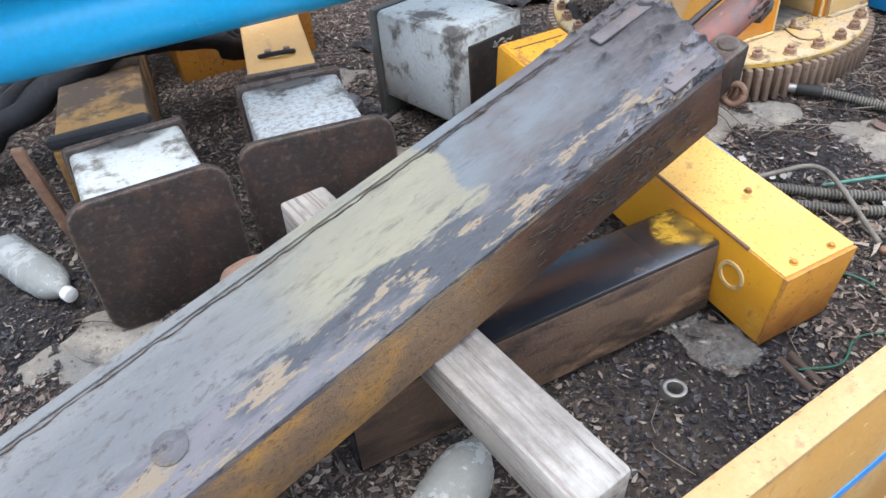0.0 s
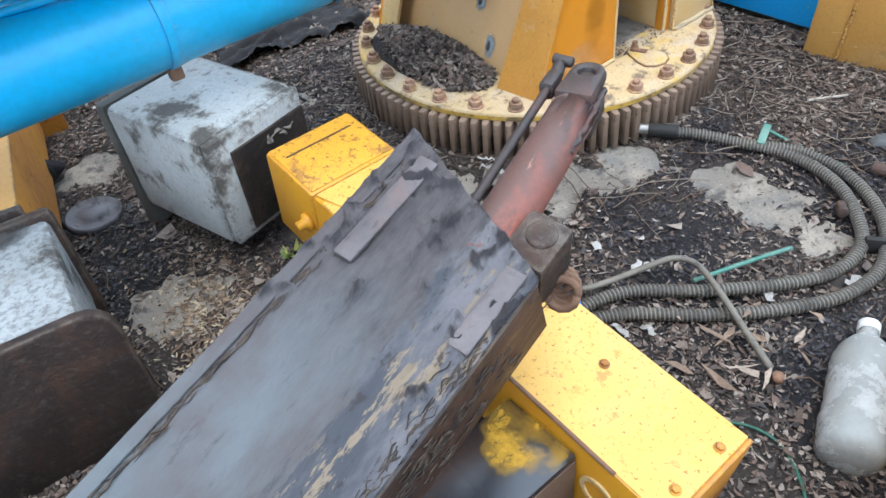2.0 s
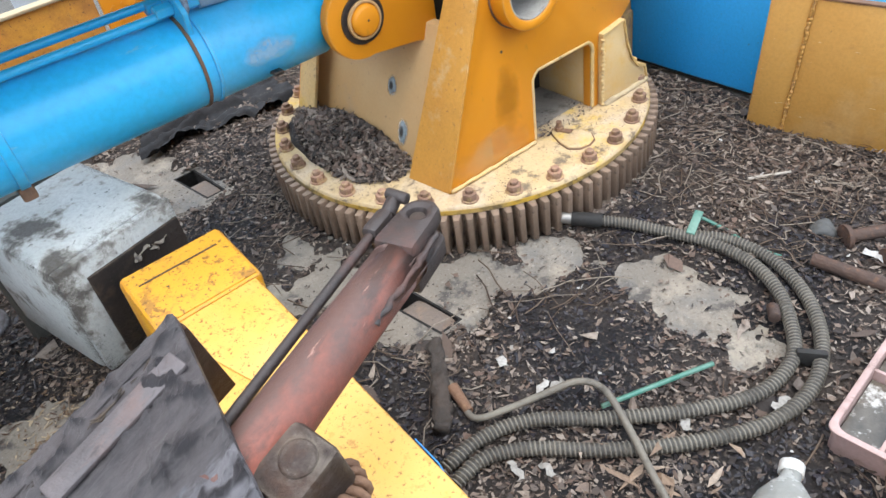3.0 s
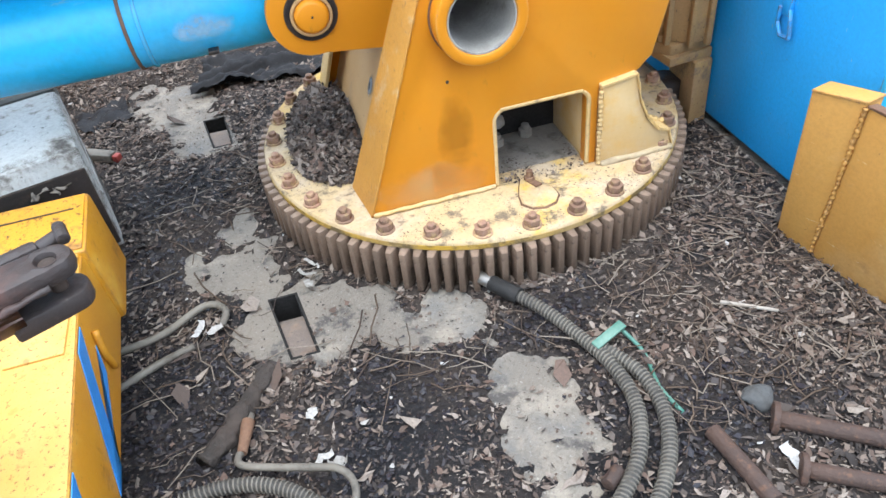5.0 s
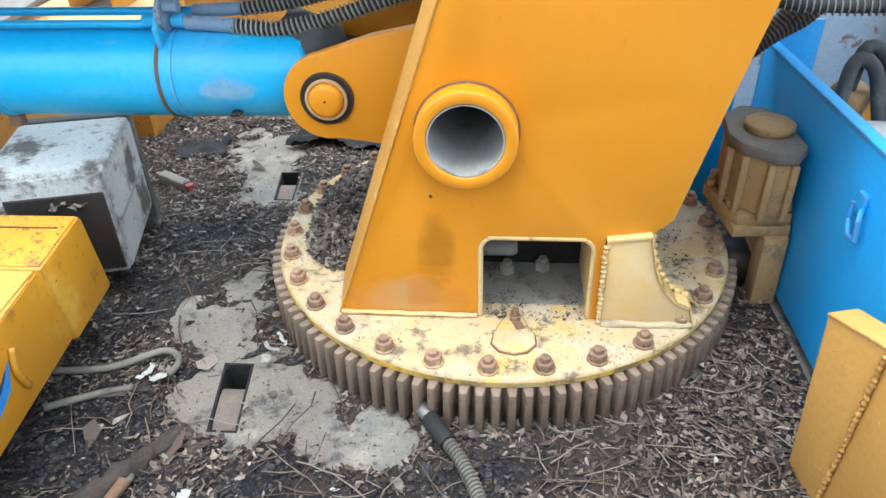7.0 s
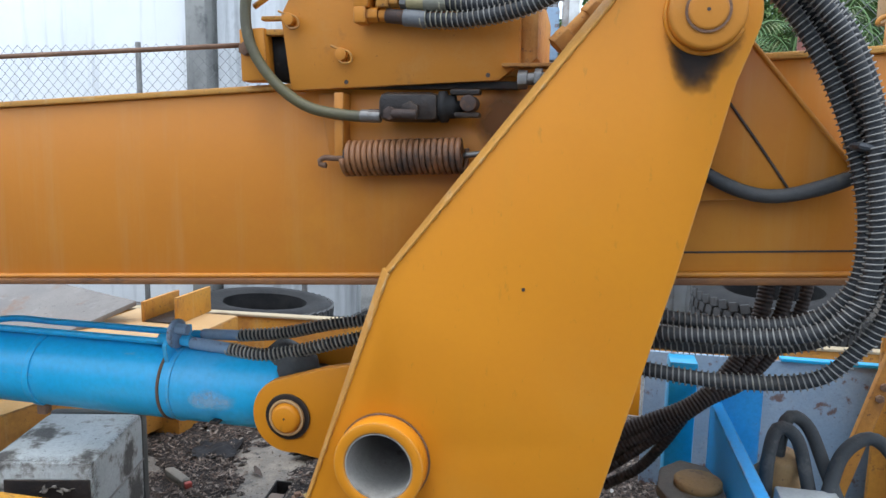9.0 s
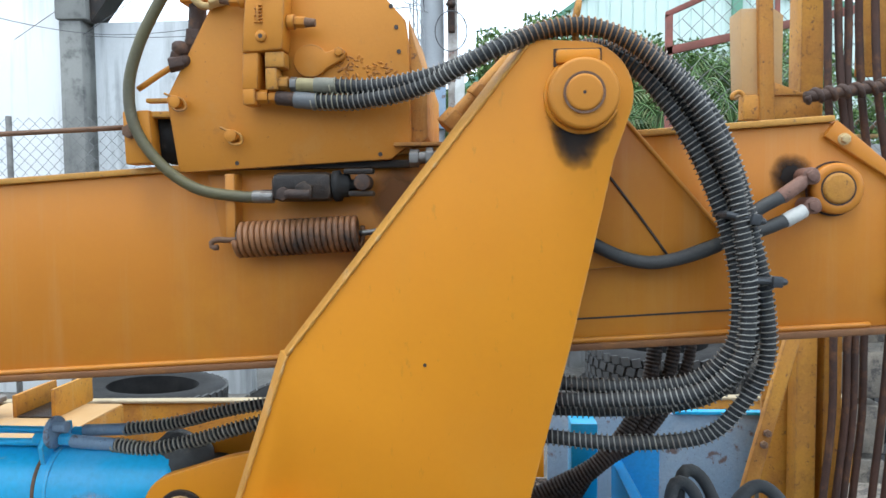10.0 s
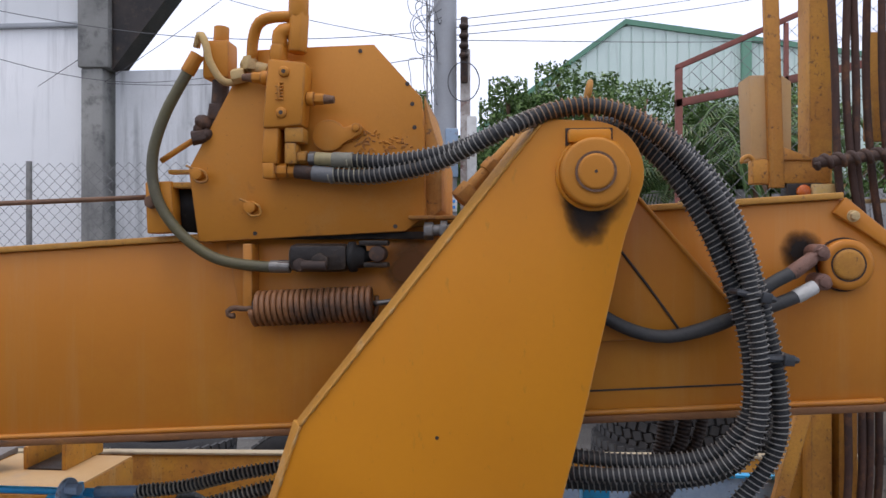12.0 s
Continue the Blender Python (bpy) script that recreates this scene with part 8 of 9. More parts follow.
tray = local_thing("plastic_tray", pose(0.190, -1.103, 0.0, 0, 0, 5), "faded pink plastic tray with compartments, dirty water inside", "tray")
b = B()
outer = lambda hw, hd, z: [(sx * (hw - 0.02) + 0.02 * math.cos(radians(a)) * 1, sy * (hd - 0.02) + 0.02 * math.sin(radians(a)), z) for sx, sy, a0 in ((1, -1, -90), (1, 1, 0), (-1, 1, 90), (-1, -1, 180)) for a in (a0, a0 + 30, a0 + 60, a0 + 90)]
prism(b, outer(0.15, 0.085, 0.012), (0, 0, 0.062), 0.002, [outer(0.144, 0.079, 0.012)])
prism(b, outer(0.148, 0.083, 0.010), (0, 0, 0.006), 0)
box(b, (-0.142, -0.004, 0.015), (0.142, 0.004, 0.062), 0.001)
box(b, (-0.055, -0.080, 0.015), (-0.048, 0.0, 0.062), 0.001)
box(b, (0.045, -0.080, 0.015), (0.052, 0.080, 0.062), 0.001)
part("tray_body", b, PINKTRAY, tray)
part("rim", prism(B(), outer(0.157, 0.092, 0.072), (0, 0, 0.006), 0.002, [outer(0.144, 0.079, 0.072)]), PINKTRAY, tray)
part("water", box(B(), (-0.142, -0.077, 0.018), (0.142, 0.077, 0.036), 0), surface("murky_water", (0.05, 0.045, 0.035), (0.12, 0.10, 0.08), 16, (0.45, 0.43, 0.40), 22, (0.54, 0.62), 0.10), tray, "murky water")

DARKCOND = coat("dark_conduit_rubber", (0.055, 0.051, 0.044), (0.038, 0.035, 0.031), [((0.12, 0.11, 0.09), 30, 0.52, 0.66, 0.7, None)], 10, 0.7, relief=0.3)
# ribbed conduits coiled in front of the gear
c1 = thing("conduit_coil", (0.0, -0.7, 0.0), "dirty grey ribbed hose lying in a loop on the litter", "hose", "hoses on the deck")
line = [(0.262, -0.275, 0.045), (0.31, -0.345, 0.04), (0.352, -0.44, 0.035), (0.385, -0.545, 0.035), (0.385, -0.65, 0.035), (0.345, -0.745, 0.035), (0.27, -0.825, 0.035), (0.175, -0.885, 0.035), (0.05, -0.885, 0.035), (-0.07, -0.82, 0.035),
                          (-0.20, -0.715, 0.035), (-0.32, -0.605, 0.04), (-0.42, -0.562, 0.035), (-0.52, -0.56, 0.03)]
h_ = part("hose", hose(B(), line, 0.0142), DARKCOND, c1)
part("winding", coil(B(), line, 0.0145, 0.0095, 0.0021, 9, 4), CONDUIT, h_, "dirty grey wire winding")
part("rubber_end", rod(B(), (0.228, -0.225, 0.046), (0.275, -0.292, 0.043), 0.019, 0.021, n=16, bev=0.003), RUBBER, c1, "black rubber end")
part("metal_tip", rod(B(), (0.205, -0.192, 0.047), (0.230, -0.228, 0.046), 0.0155, n=14, bev=0.003), STEEL, c1, "bright metal tip")
c2 = thing("conduit_coil", (0.0, -0.8, 0.0), "dirty grey ribbed hose beside another, tied with green tape", "hose", "hoses on the deck")
line = [(0.375, -0.47, 0.03), (0.43, -0.58, 0.03), (0.425, -0.70, 0.03), (0.36, -0.815, 0.032), (0.255, -0.905, 0.034), (0.125, -0.952, 0.034), (-0.005, -0.935, 0.034), (-0.135, -0.862, 0.034), (-0.26, -0.76, 0.034), (-0.37, -0.645, 0.034), (-0.45, -0.60, 0.034), (-0.53, -0.60, 0.03)]
h_ = part("hose", hose(B(), line, 0.0142), DARKCOND, c2)
part("winding", coil(B(), line, 0.0145, 0.0095, 0.0021, 9, 4), CONDUIT, h_, "dirty grey wire winding")
part("green_tape", box(B(), (-0.040, -0.011, -0.003), (0.045, 0.011, 0.004), 0.002, pose(0.405, -0.485, 0.054, 6, -8, 20)), GREENTAPE, c2, "green tape")
part("green_tape", hose(B(), [(0.44, -0.47, 0.05), (0.47, -0.53, 0.02), (0.455, -0.62, 0.02), (0.47, -0.70, 0.015)], 0.005, 0.02, 6), GREENTAPE, c2)
part("green_strip", hose(B(), [(-0.20, -0.69, 0.05), (-0.05, -0.75, 0.055), (0.06, -0.79, 0.05)], 0.006, 0.02, 5), GREENTAPE, c2, "long green strip")
part("tie", box(B(), (-0.008, -0.030, -0.003), (0.008, 0.030, 0.038), 0.004, pose(0.20, -0.91, 0.02, 0, 0, 35)), RUBBER, c2, "black tie with green tape")
part("elbow", rod(B(), (0.285, -0.775, 0.035), (0.25, -0.80, 0.04), 0.014, n=12, bev=0.003), DARKRUST, c2, "rusty elbow fitting")
t = thing("bent_rod", (-0.3, -0.6, 0.0), "bent thin steel rod lying over the hoses", "steel rod")
part("rod", hose(B(), [(-0.365, -0.40, 0.03), (-0.385, -0.47, 0.03), (-0.395, -0.525, 0.045), (-0.33, -0.563, 0.055), (-0.26, -0.598, 0.07), (-0.205, -0.632, 0.085), (-0.185, -0.68, 0.085), (-0.21, -0.755, 0.075), (-0.26, -0.86, 0.06), (-0.297, -0.95, 0.04)], 0.0075, 0.012, 8), CONDUIT, t)
part("end_ring", lathe(B(), (-0.30, -0.962, 0.03), (0, 0, 1), [(0, 0.012), (0.014, 0.012)], 14), RUST, t)
part("end_fitting", rod(B(), (-0.372, -0.42, 0.035), (-0.39, -0.495, 0.035), 0.014, 0.010, n=10), RUST, t)
t = thing("wood_stump", (-0.39, -0.40, 0.0), "dark rotten branch stump lying in the litter", "branch")
part("stump_bark", roughen(hose(B(), [(-0.315, -0.29, 0.03), (-0.36, -0.36, 0.032), (-0.41, -0.43, 0.034), (-0.465, -0.50, 0.032)], 0.020, 0.008, 12), 0.016, 30), surface("rotten_bark", (0.065, 0.048, 0.038), (0.038, 0.031, 0.026), 20, None, rough=0.9, relief=1.0), t)
DARKROD = coat("dark_rusty_rod", (0.085, 0.048, 0.034), (0.055, 0.035, 0.028), [((0.19, 0.10, 0.06), 90, 0.54, 0.68, 0.7, None)], 12, 0.75, relief=0.7)
for pts, r0, lab in (([(0.49, -0.755, 0.03), (0.512, -0.92, 0.03)], 0.017, "rusty steel rod lying on the litter"), ([(0.62, -0.775, 0.03), (0.80, -0.90, 0.03)], 0.017, "rusty steel rod with a flat head"), ([(0.60, -0.885, 0.03), (0.74, -0.975, 0.03)], 0.016, "rusty steel rod with a flat head")):
    t = thing("steel_rod", (*pts[0][:2], 0.0), lab, "steel rod", "rusty rods")
    part("shaft", rod(B(), pts[0], pts[1], r0, n=12, bev=0.002), DARKROD, t)
    if pts[0][0] > 0.55:
        q = (Vector(pts[1]) - Vector(pts[0])).normalized()
        part("head", rod(B(), Vector(pts[0]) - q * 0.012, Vector(pts[0]), r0 * 1.9, n=16, bev=0.002), DARKROD, t)
b = B()
bmesh.ops.create_icosphere(b, subdivisions=3, radius=1, matrix=pose(0.622, -0.715, 0.025) @ Matrix.Diagonal((0.036, 0.028, 0.022, 1)))
whole("stone", roughen(b, 0.018, 22), surface("grey_stone", (0.09, 0.092, 0.09), (0.055, 0.055, 0.055), 10, None, rough=0.9, relief=0.6), "grey stone lying on the litter", "stone", (0.622, -0.715, 0.0))
t = thing("paper_stick", (0.72, -0.50, 0.0), "short white stick lying on the litter", "stick")
part("stick", rod(B(), (0.70, -0.455, 0.02), (0.80, -0.525, 0.02), 0.0042, n=8), WOOD, t)
t = thing("old_brush", (-0.78, 0.86, 0.0), "grey plastic tool with a red tip", "brush")
part("handle", box(B(), (-0.09, -0.02, 0.012), (0.06, 0.02, 0.045), 0.01, pose(-0.77, 0.855, 0, 0, 0, -32)), CONDUIT, t)
part("red_tip", box(B(), (0.06, -0.014, 0.014), (0.082, 0.014, 0.04), 0.006, pose(-0.77, 0.855, 0, 0, 0, -32)), surface("red_plastic", (0.35, 0.05, 0.03), (0.3, 0.05, 0.04), 10, None, rough=0.5), t, "red tip")
t = thing("metal_disc", (-1.136, 0.672, 0.02), "round dark metal lid lying on the deck", "metal lid")
part("disc", lathe(B(), (-1.136, 0.672, 0.018), (0.05, -0.04, 1), [(0, 0.080), (0.016, 0.080), (0.019, 0.074), (0.013, 0.069), (0.013, 0.036), (0.017, 0.034), (0.017, 0.0)], 36), surface("dull_grey_lid", (0.13, 0.125, 0.135), (0.085, 0.08, 0.085), 14, (0.04, 0.036, 0.034), 26, (0.54, 0.66), 0.6, relief=0.4), t)
t = thing("hex_nut", (-1.05, -1.03, 0.0), "loose ring nut standing in the mud", "nut")
part("ring", prism(B(), [(-1.05 + 0.026 * math.cos(a), -1.03 + 0.026 * math.sin(a), 0.012) for a in np.linspace(0, 2 * math.pi, 24, endpoint=False)], (0.004, -0.004, 0.026), 0.002,
                   [[(-1.05 + 0.017 * math.cos(a), -1.03 + 0.017 * math.sin(a), 0.012) for a in np.linspace(0, 2 * math.pi, 24, endpoint=False)]]), STEEL, t)
for k in range(2):
    t = thing("wood_stick", (-0.80 + 0.03 * k, -1.13, 0.0), "short pale wooden stick lying by the rail", "stick", "short sticks")
    part("stick", rod(B(), (-0.80 + 0.03 * k, -1.175, 0.015), (-0.785 + 0.032 * k, -1.075, 0.015), 0.010, n=8, bev=0.002), TWIG, t)
t = thing("green_cord", (-0.55, -1.08, 0.0), "thin green cord lying along the litter", "cord")
part("cord", hose(B(), [(-0.78, -1.12, 0.02), (-0.70, -1.16, 0.03), (-0.60, -1.12, 0.02), (-0.50, -1.14, 0.02), (-0.42, -1.04, 0.02), (-0.46, -0.95, 0.03), (-0.58, -0.93, 0.03)], 0.0034, 0.02, 6), surface("green_cord", (0.012, 0.065, 0.042), (0.02, 0.10, 0.065), 20, None, rough=0.6), t)
for pts in ([(-0.70, -0.10, 0.02), (-0.56, -0.09, 0.03), (-0.45, -0.03, 0.035), (-0.40, -0.06, 0.03), (-0.42, -0.11, 0.02)], [(-0.66, -0.22, 0.02), (-0.56, -0.17, 0.02), (-0.47, -0.14, 0.02)]):
    t = thing("bent_pipe", (-0.55, -0.08, 0.0), "thin bent grey pipe lying on the litter", "pipe", "bent pipes")
    part("pipe", hose(B(), pts, 0.009, 0.015, 8), CONDUIT, t)
b = B()
for x, y, ln, wd_ in ((-0.175, 0.040, 0.05, 0.009), (-0.195, 0.005, 0.06, 0.011), (-0.190, -0.035, 0.028, 0.020), (-0.24, -0.555, 0.05, 0.016), (-0.21, -0.57, 0.04, 0.02), (-0.47, -0.10, 0.05, 0.018), (-0.43, -0.115, 0.04, 0.02), (-0.24, -0.44, 0.03, 0.02), (0.06, -0.93, 0.05, 0.016), (-0.10, -0.82, 0.04, 0.018),
                      (-0.42, -0.66, 0.05, 0.014), (-0.37, -0.70, 0.04, 0.014), (0.60, -0.85, 0.05, 0.024)):
    a, lift = r_.uniform(0, 6.2) + 9 * x * y, 0.02 if abs(x + 0.19) > 0.03 else 0.016
    rows_ = []
    for k in range(7):
        u_ = (k / 6 - 0.5) * ln
        c_, s_ = math.cos(a + 0.5 * math.sin(k)), math.sin(a + 0.5 * math.sin(k))
        z_ = lift + r_.uniform(0, 0.012)
        rows_.append([b.verts.new((x + c_ * u_ - s_ * q * wd_, y + s_ * u_ + c_ * q * wd_, z_ + r_.uniform(0, 0.006))) for q in (-0.5, 0.0, 0.5)])
    for p_, q_ in zip(rows_, rows_[1:]):
        for k in range(2):
            b.faces.new((p_[k], q_[k], q_[k + 1], p_[k + 1]))
whole("paper_scraps", b, WHITEBITS, "crumpled white paper scraps on the litter", "scraps", kind="stuff")

t = thing("rusty_ring", (-1.74, -0.27, 0.0), "curled rusty brown steel ring beside the timber", "steel ring")
part("band", roughen(prism(B(), ring_pts(-1.745, 0.085, 0.085, 36, -0.33), (0.02, 0.07, 0), 0.006, [ring_pts(-1.745, 0.085, 0.062, 36, -0.33)]), 0.006, 22), coat("pale_rusty_band", (0.26, 0.16, 0.11), (0.17, 0.10, 0.07), [((0.40, 0.30, 0.24), 22, 0.54, 0.66, 0.7, None), ((0.06, 0.04, 0.03), 60, 0.56, 0.66, 0.8, None)], 8, 0.8, relief=0.6), t)
WEED = island_material("yellow_green_weed", [(0.22, 0.26, 0.06), (0.30, 0.30, 0.08), (0.14, 0.20, 0.05)], 0.6)


def weed_leaves(r, n):
    x, y = r.normal(-0.795, 0.022, n), r.normal(0.075, 0.016, n)
    return np.stack([x, y, 0.016 + r.uniform(0.0, 0.03, n)], -1)


flakes("weed", 34, weed_leaves, (0.022, 0.05), WEED, "small yellow-green weed growing beside the yellow leg", "weed", curl=0.5, seed=41, flat=0.4, shape=2.6)

# steel plate ramp and tray at the far left
t = thing("ramp_plate", (-1.9, 1.55, 0.0), "worn grey steel ramp plate leaning on the deck", "steel plate")
part("plate", prism(B(), [(-2.60, 1.30, 0.35), (-1.62, 1.26, 0.42), (-1.43, 1.56, 0.53), (-2.60, 1.92, 0.57)], (0, 0, -0.025), 0.003), RAMP, t)
part("prop", box(B(), (-2.3, 1.4, 0.0), (-1.9, 1.7, 0.40), 0.005), GREASE, t)
t = thing("bracket_box", (-1.2, 1.6, 0.0), "yellow steel box with an open bracket on top", "steel box")
part("box_body", box(B(), (-1.60, 1.25, 0.0), (-1.02, 1.80, 0.425), 0.008), RUSTYELLOW, t)
part("box_top", box(B(), (-1.595, 1.255, 0.425), (-1.025, 1.795, 0.429), 0.001), WEB, t, "dusty pale top")
part("bracket_side", box(B(), (-1.22, 1.55, 0.429), (-1.20, 1.85, 0.56), 0.003), RUSTYELLOW, t)
part("bracket_side", box(B(), (-1.40, 1.55, 0.429), (-1.38, 1.85, 0.53), 0.003), RUSTYELLOW, t)
part("bracket_base", box(B(), (-1.38, 1.55, 0.429), (-1.22, 1.85, 0.437), 0.002), GREASE, t)


# ---- tyres beyond the deck ----
def tyre(at, tilt, label, r=0.50, width=0.27):
    """A lying truck tyre with tread blocks."""
    t = local_thing("truck_tyre", pose(*at, *tilt), label, "tyre", "old tyres")
    n = 48
    b = B()
    rings = []
    shape = [(-0.42, 0.60), (-0.50, 0.72), (-0.49, 0.90), (-0.40, 0.975), (0.40, 0.975), (0.49, 0.90), (0.50, 0.72), (0.42, 0.60)]
    for z, k in shape:
        rings.append([b.verts.new((r * k * math.cos(2 * math.pi * i / n), r * k * math.sin(2 * math.pi * i / n), z * width)) for i in range(n)])
    for p, q in zip(rings, rings[1:] + rings[:1]):
        for i in range(n):
            b.faces.new((p[i], p[(i + 1) % n], q[(i + 1) % n], q[i]))
    bmesh.ops.recalc_face_normals(b, faces=b.faces)
    part("carcass", b, RUBBER, t)
    b = B()
    for i in range(44):
        for row, z in enumerate((-0.34, -0.115, 0.115, 0.34)):
            a = 2 * math.pi * (i + 0.5 * (row % 2)) / 44
            box(b, (-r * 0.035, -0.0255, -0.098 * width), (0, 0.0255, 0.098 * width), 0.0, pose(0, 0, 0, 0, 0, math.degrees(a)) @ pose(r, 0, z * width, 14 if row % 2 else -14, 0, 0))
    part("tread", b, surface("grey_tread_rubber", (0.055, 0.056, 0.057), (0.085, 0.086, 0.086), 8, (0.15, 0.148, 0.14), 16, (0.6, 0.7), 0.85, relief=0.3), t, "dusty grey tread blocks", "stuff")
    return t


for x, y, z, rx, ry, lab in ((1.86, 3.40, 0.330, 3, -3, "dusty truck tyre on top of a stack"), (1.82, 3.38, 0.055, 0, 2, "dusty truck tyre in a stack"), (1.87, 3.42, -0.22, 0, -2, "dusty truck tyre in a stack"), (1.83, 3.40, -0.49, 0, 1, "dusty truck tyre in a stack"), (1.86, 3.40, -0.762, 0, 0, "dusty truck tyre at the foot of a stack"),
                             (-1.62, 3.30, 0.03, -3, 2, "dusty truck tyre lying on others"), (-1.52, 3.25, -0.245, 1, 0, "dusty truck tyre in a stack"), (-1.60, 3.30, -0.52, 0, 0, "dusty truck tyre in a stack"), (-1.58, 3.32, -0.765, 0, 0, "dusty truck tyre at the foot of a stack"),
                             (-0.75, 3.55, -0.40, 70, 0, "dusty truck tyre leaning on others"), (2.95, 3.5, 0.06, 0, 5, "dusty truck tyre beside a stack"), (2.95, 3.5, -0.24, 0, 0, "dusty truck tyre in a stack"), (2.95, 3.5, -0.52, 0, 0, "dusty truck tyre in a stack"), (2.95, 3.5, -0.765, 0, 0, "dusty truck tyre at the foot of a stack")):
    tyre((x, y, z), (rx, ry, 17 * x), lab)
b = B()
for k in range(60):
    a = pose(-0.62 + 0.004 * math.sin(k), 3.2, 0.20 - 0.028 * k * 0.8, 90 * (k % 2), 0, 0)
    if k < 42:
        prism(b, [a @ Vector((0.026 * math.cos(q), 0, 0.020 * math.sin(q))) for q in np.linspace(0, 2 * math.pi, 10, endpoint=False)], a.to_3x3() @ Vector((0, 0.012, 0)), 0, [[a @ Vector((0.013 * math.cos(q), 0, 0.009 * math.sin(q))) for q in np.linspace(0, 2 * math.pi, 10, endpoint=False)]])
whole("hanging_chain", b, GREASE, "greasy chain hanging against the tyres", "chain", (-0.62, 3.2, -0.9))

# ---- the yard behind ----
PILASTER = surface("weathered_pilaster", (0.30, 0.30, 0.28), (0.20, 0.20, 0.19), 2.5, (0.10, 0.10, 0.10), 5, (0.52, 0.7), 0.9, relief=0.7, streak=(0.10, 0.10, 0.10))
wall = thing("boundary_wall", (-5.0, 7.0, GROUND_Z), "stained white-painted concrete wall with grey pilasters", "wall", kind="structure")
part("wall_high", box(B(), (-14, 7.0, GROUND_Z), (-4.38, 7.2, 4.20), 0.01), WALLPAINT, wall)
part("upper_storey", box(B(), (-14, 7.08, 4.20), (-4.38, 7.3, 7.0), 0.01), WALLPAINT, wall)
part("ledge", box(B(), (-14, 6.94, 4.16), (-4.41, 7.1, 4.22), 0.01), POLECON, wall, "grey ledge")
part("wall_low", box(B(), (-4.05, 7.02, GROUND_Z), (-2.2, 7.2, 3.62), 0.01), surface("damp_grey_wall", (0.66, 0.68, 0.69), (0.52, 0.54, 0.55), 0.7, (0.26, 0.27, 0.27), 2.5, (0.58, 0.75), 0.85, relief=0.2, streak=(0.20, 0.21, 0.21), streak_at=(0.48, 0.70)), wall, "damp grey lower wall")
part("pilaster", roughen(box(B(), (-4.405, 6.86, GROUND_Z), (-4.12, 7.2, 3.62), 0.02), 0.01, 3), PILASTER, wall, "weathered grey pilaster")
part("pilaster_head", roughen(box(B(), (-4.425, 6.82, 3.62), (-4.03, 7.2, 6.2), 0.02), 0.01, 3), PILASTER, wall, "wider grey pilaster head")
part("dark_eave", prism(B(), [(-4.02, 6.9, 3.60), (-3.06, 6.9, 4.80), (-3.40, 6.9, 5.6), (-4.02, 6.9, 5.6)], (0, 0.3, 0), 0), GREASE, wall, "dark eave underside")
wall2 = thing("side_wall", (-14, -8, GROUND_Z), "plain grey wall closing the yard", "wall", kind="structure")
part("wall_body", box(B(), (-14.3, -12, GROUND_Z), (-14, 7.2, 3.4), 0.01), WALLPAINT, wall2)


# Unseen wall added behind the camera to dim the faces turned towards it.
wall3 = thing("unseen_shade_wall", (0, -7.5, GROUND_Z), "added unseen grey wall that cuts the light from behind", "wall", kind="structure")
part("wall_body", box(B(), (-14.3, -7.8, GROUND_Z), (18, -7.5, 3.3), 0.01), POLECON, wall3)


def chain_link(parent, corner, along, width, height, cell, wire, top=None):
    """Woven wire: zigzag wires side by side."""
    b = B()
    n = int(width / cell)
    rows = int(height / cell)
    a = Vector(along).normalized()
    c = Vector(corner)
    for i in range(n):
        pts = [c + a * (cell * (i + 0.5 + (0.5 if (k + i) % 2 else -0.5) * 1.04)) + Vector((0, 0.004 * (1 if (k + i) % 2 else -1), cell * k)) for k in range(rows + 1)]
        for p, q in zip(pts, pts[1:]):
            if top is None or max(p.z, q.z) < top(max(p.x, q.x)):
                rod(b, p, q, wire, n=3)
    return part("wire_mesh", b, MESHWIRE, parent, "woven wire mesh")


fence = thing("wire_fence", (-4.0, 5.6, GROUND_Z), "grey chain link fence along the white wall", "fence")
chain_link(fence, (-6.2, 5.6, 0.2), (1, 0, 0), 3.9, 2.13, 0.062, 0.0026)
for x in (-6.2, -4.2, -2.3):
    part("fence_post", rod(B(), (x, 5.62, GROUND_Z), (x, 5.62, 2.33), 0.03, n=10), STEEL, fence)

pole = thing("utility_pole", (0.16, 6.0, GROUND_Z), "grey concrete utility pole with wires and meter boxes", "utility pole")
part("shaft", rod(B(), (0.128, 6.0, GROUND_Z), (0.124, 6.0, 8.5), 0.128, 0.112, n=24), POLECON, pole)
part("post", box(B(), (0.29, 5.9, GROUND_Z), (0.39, 6.0, 3.48), 0.01), surface("peeling_post", (0.50, 0.47, 0.44), (0.28, 0.24, 0.21), 10, (0.2, 0.1, 0.08), 12, (0.52, 0.62), 0.85), pole, "peeling painted post")
part("bracket", box(B(), (0.295, 5.85, 3.12), (0.37, 5.95, 3.80), 0.02), PLATE, pole, "dark insulator bracket")
for z in (3.36, 3.46, 3.56, 3.66):
    part("insulator", lathe(B(), (0.33, 5.84, z), (0, 0, 1), [(0, 0.03), (0.02, 0.05), (0.04, 0.05), (0.06, 0.03)], 14), PLATE, pole)
part("meter_box", box(B(), (0.14, 5.83, 2.15), (0.27, 5.9, 2.65), 0.015), PALEBLUE, pole, "pale grey meter box")
part("meter_box", box(B(), (0.36, 5.86, 2.10), (0.46, 5.93, 2.78), 0.015), WHITEPL, pole)
part("sign_plate", box(B(), (0.08, 5.855, 1.80), (0.26, 5.87, 1.95), 0.003), WHITEPL, pole, "small white notice")
b = B()
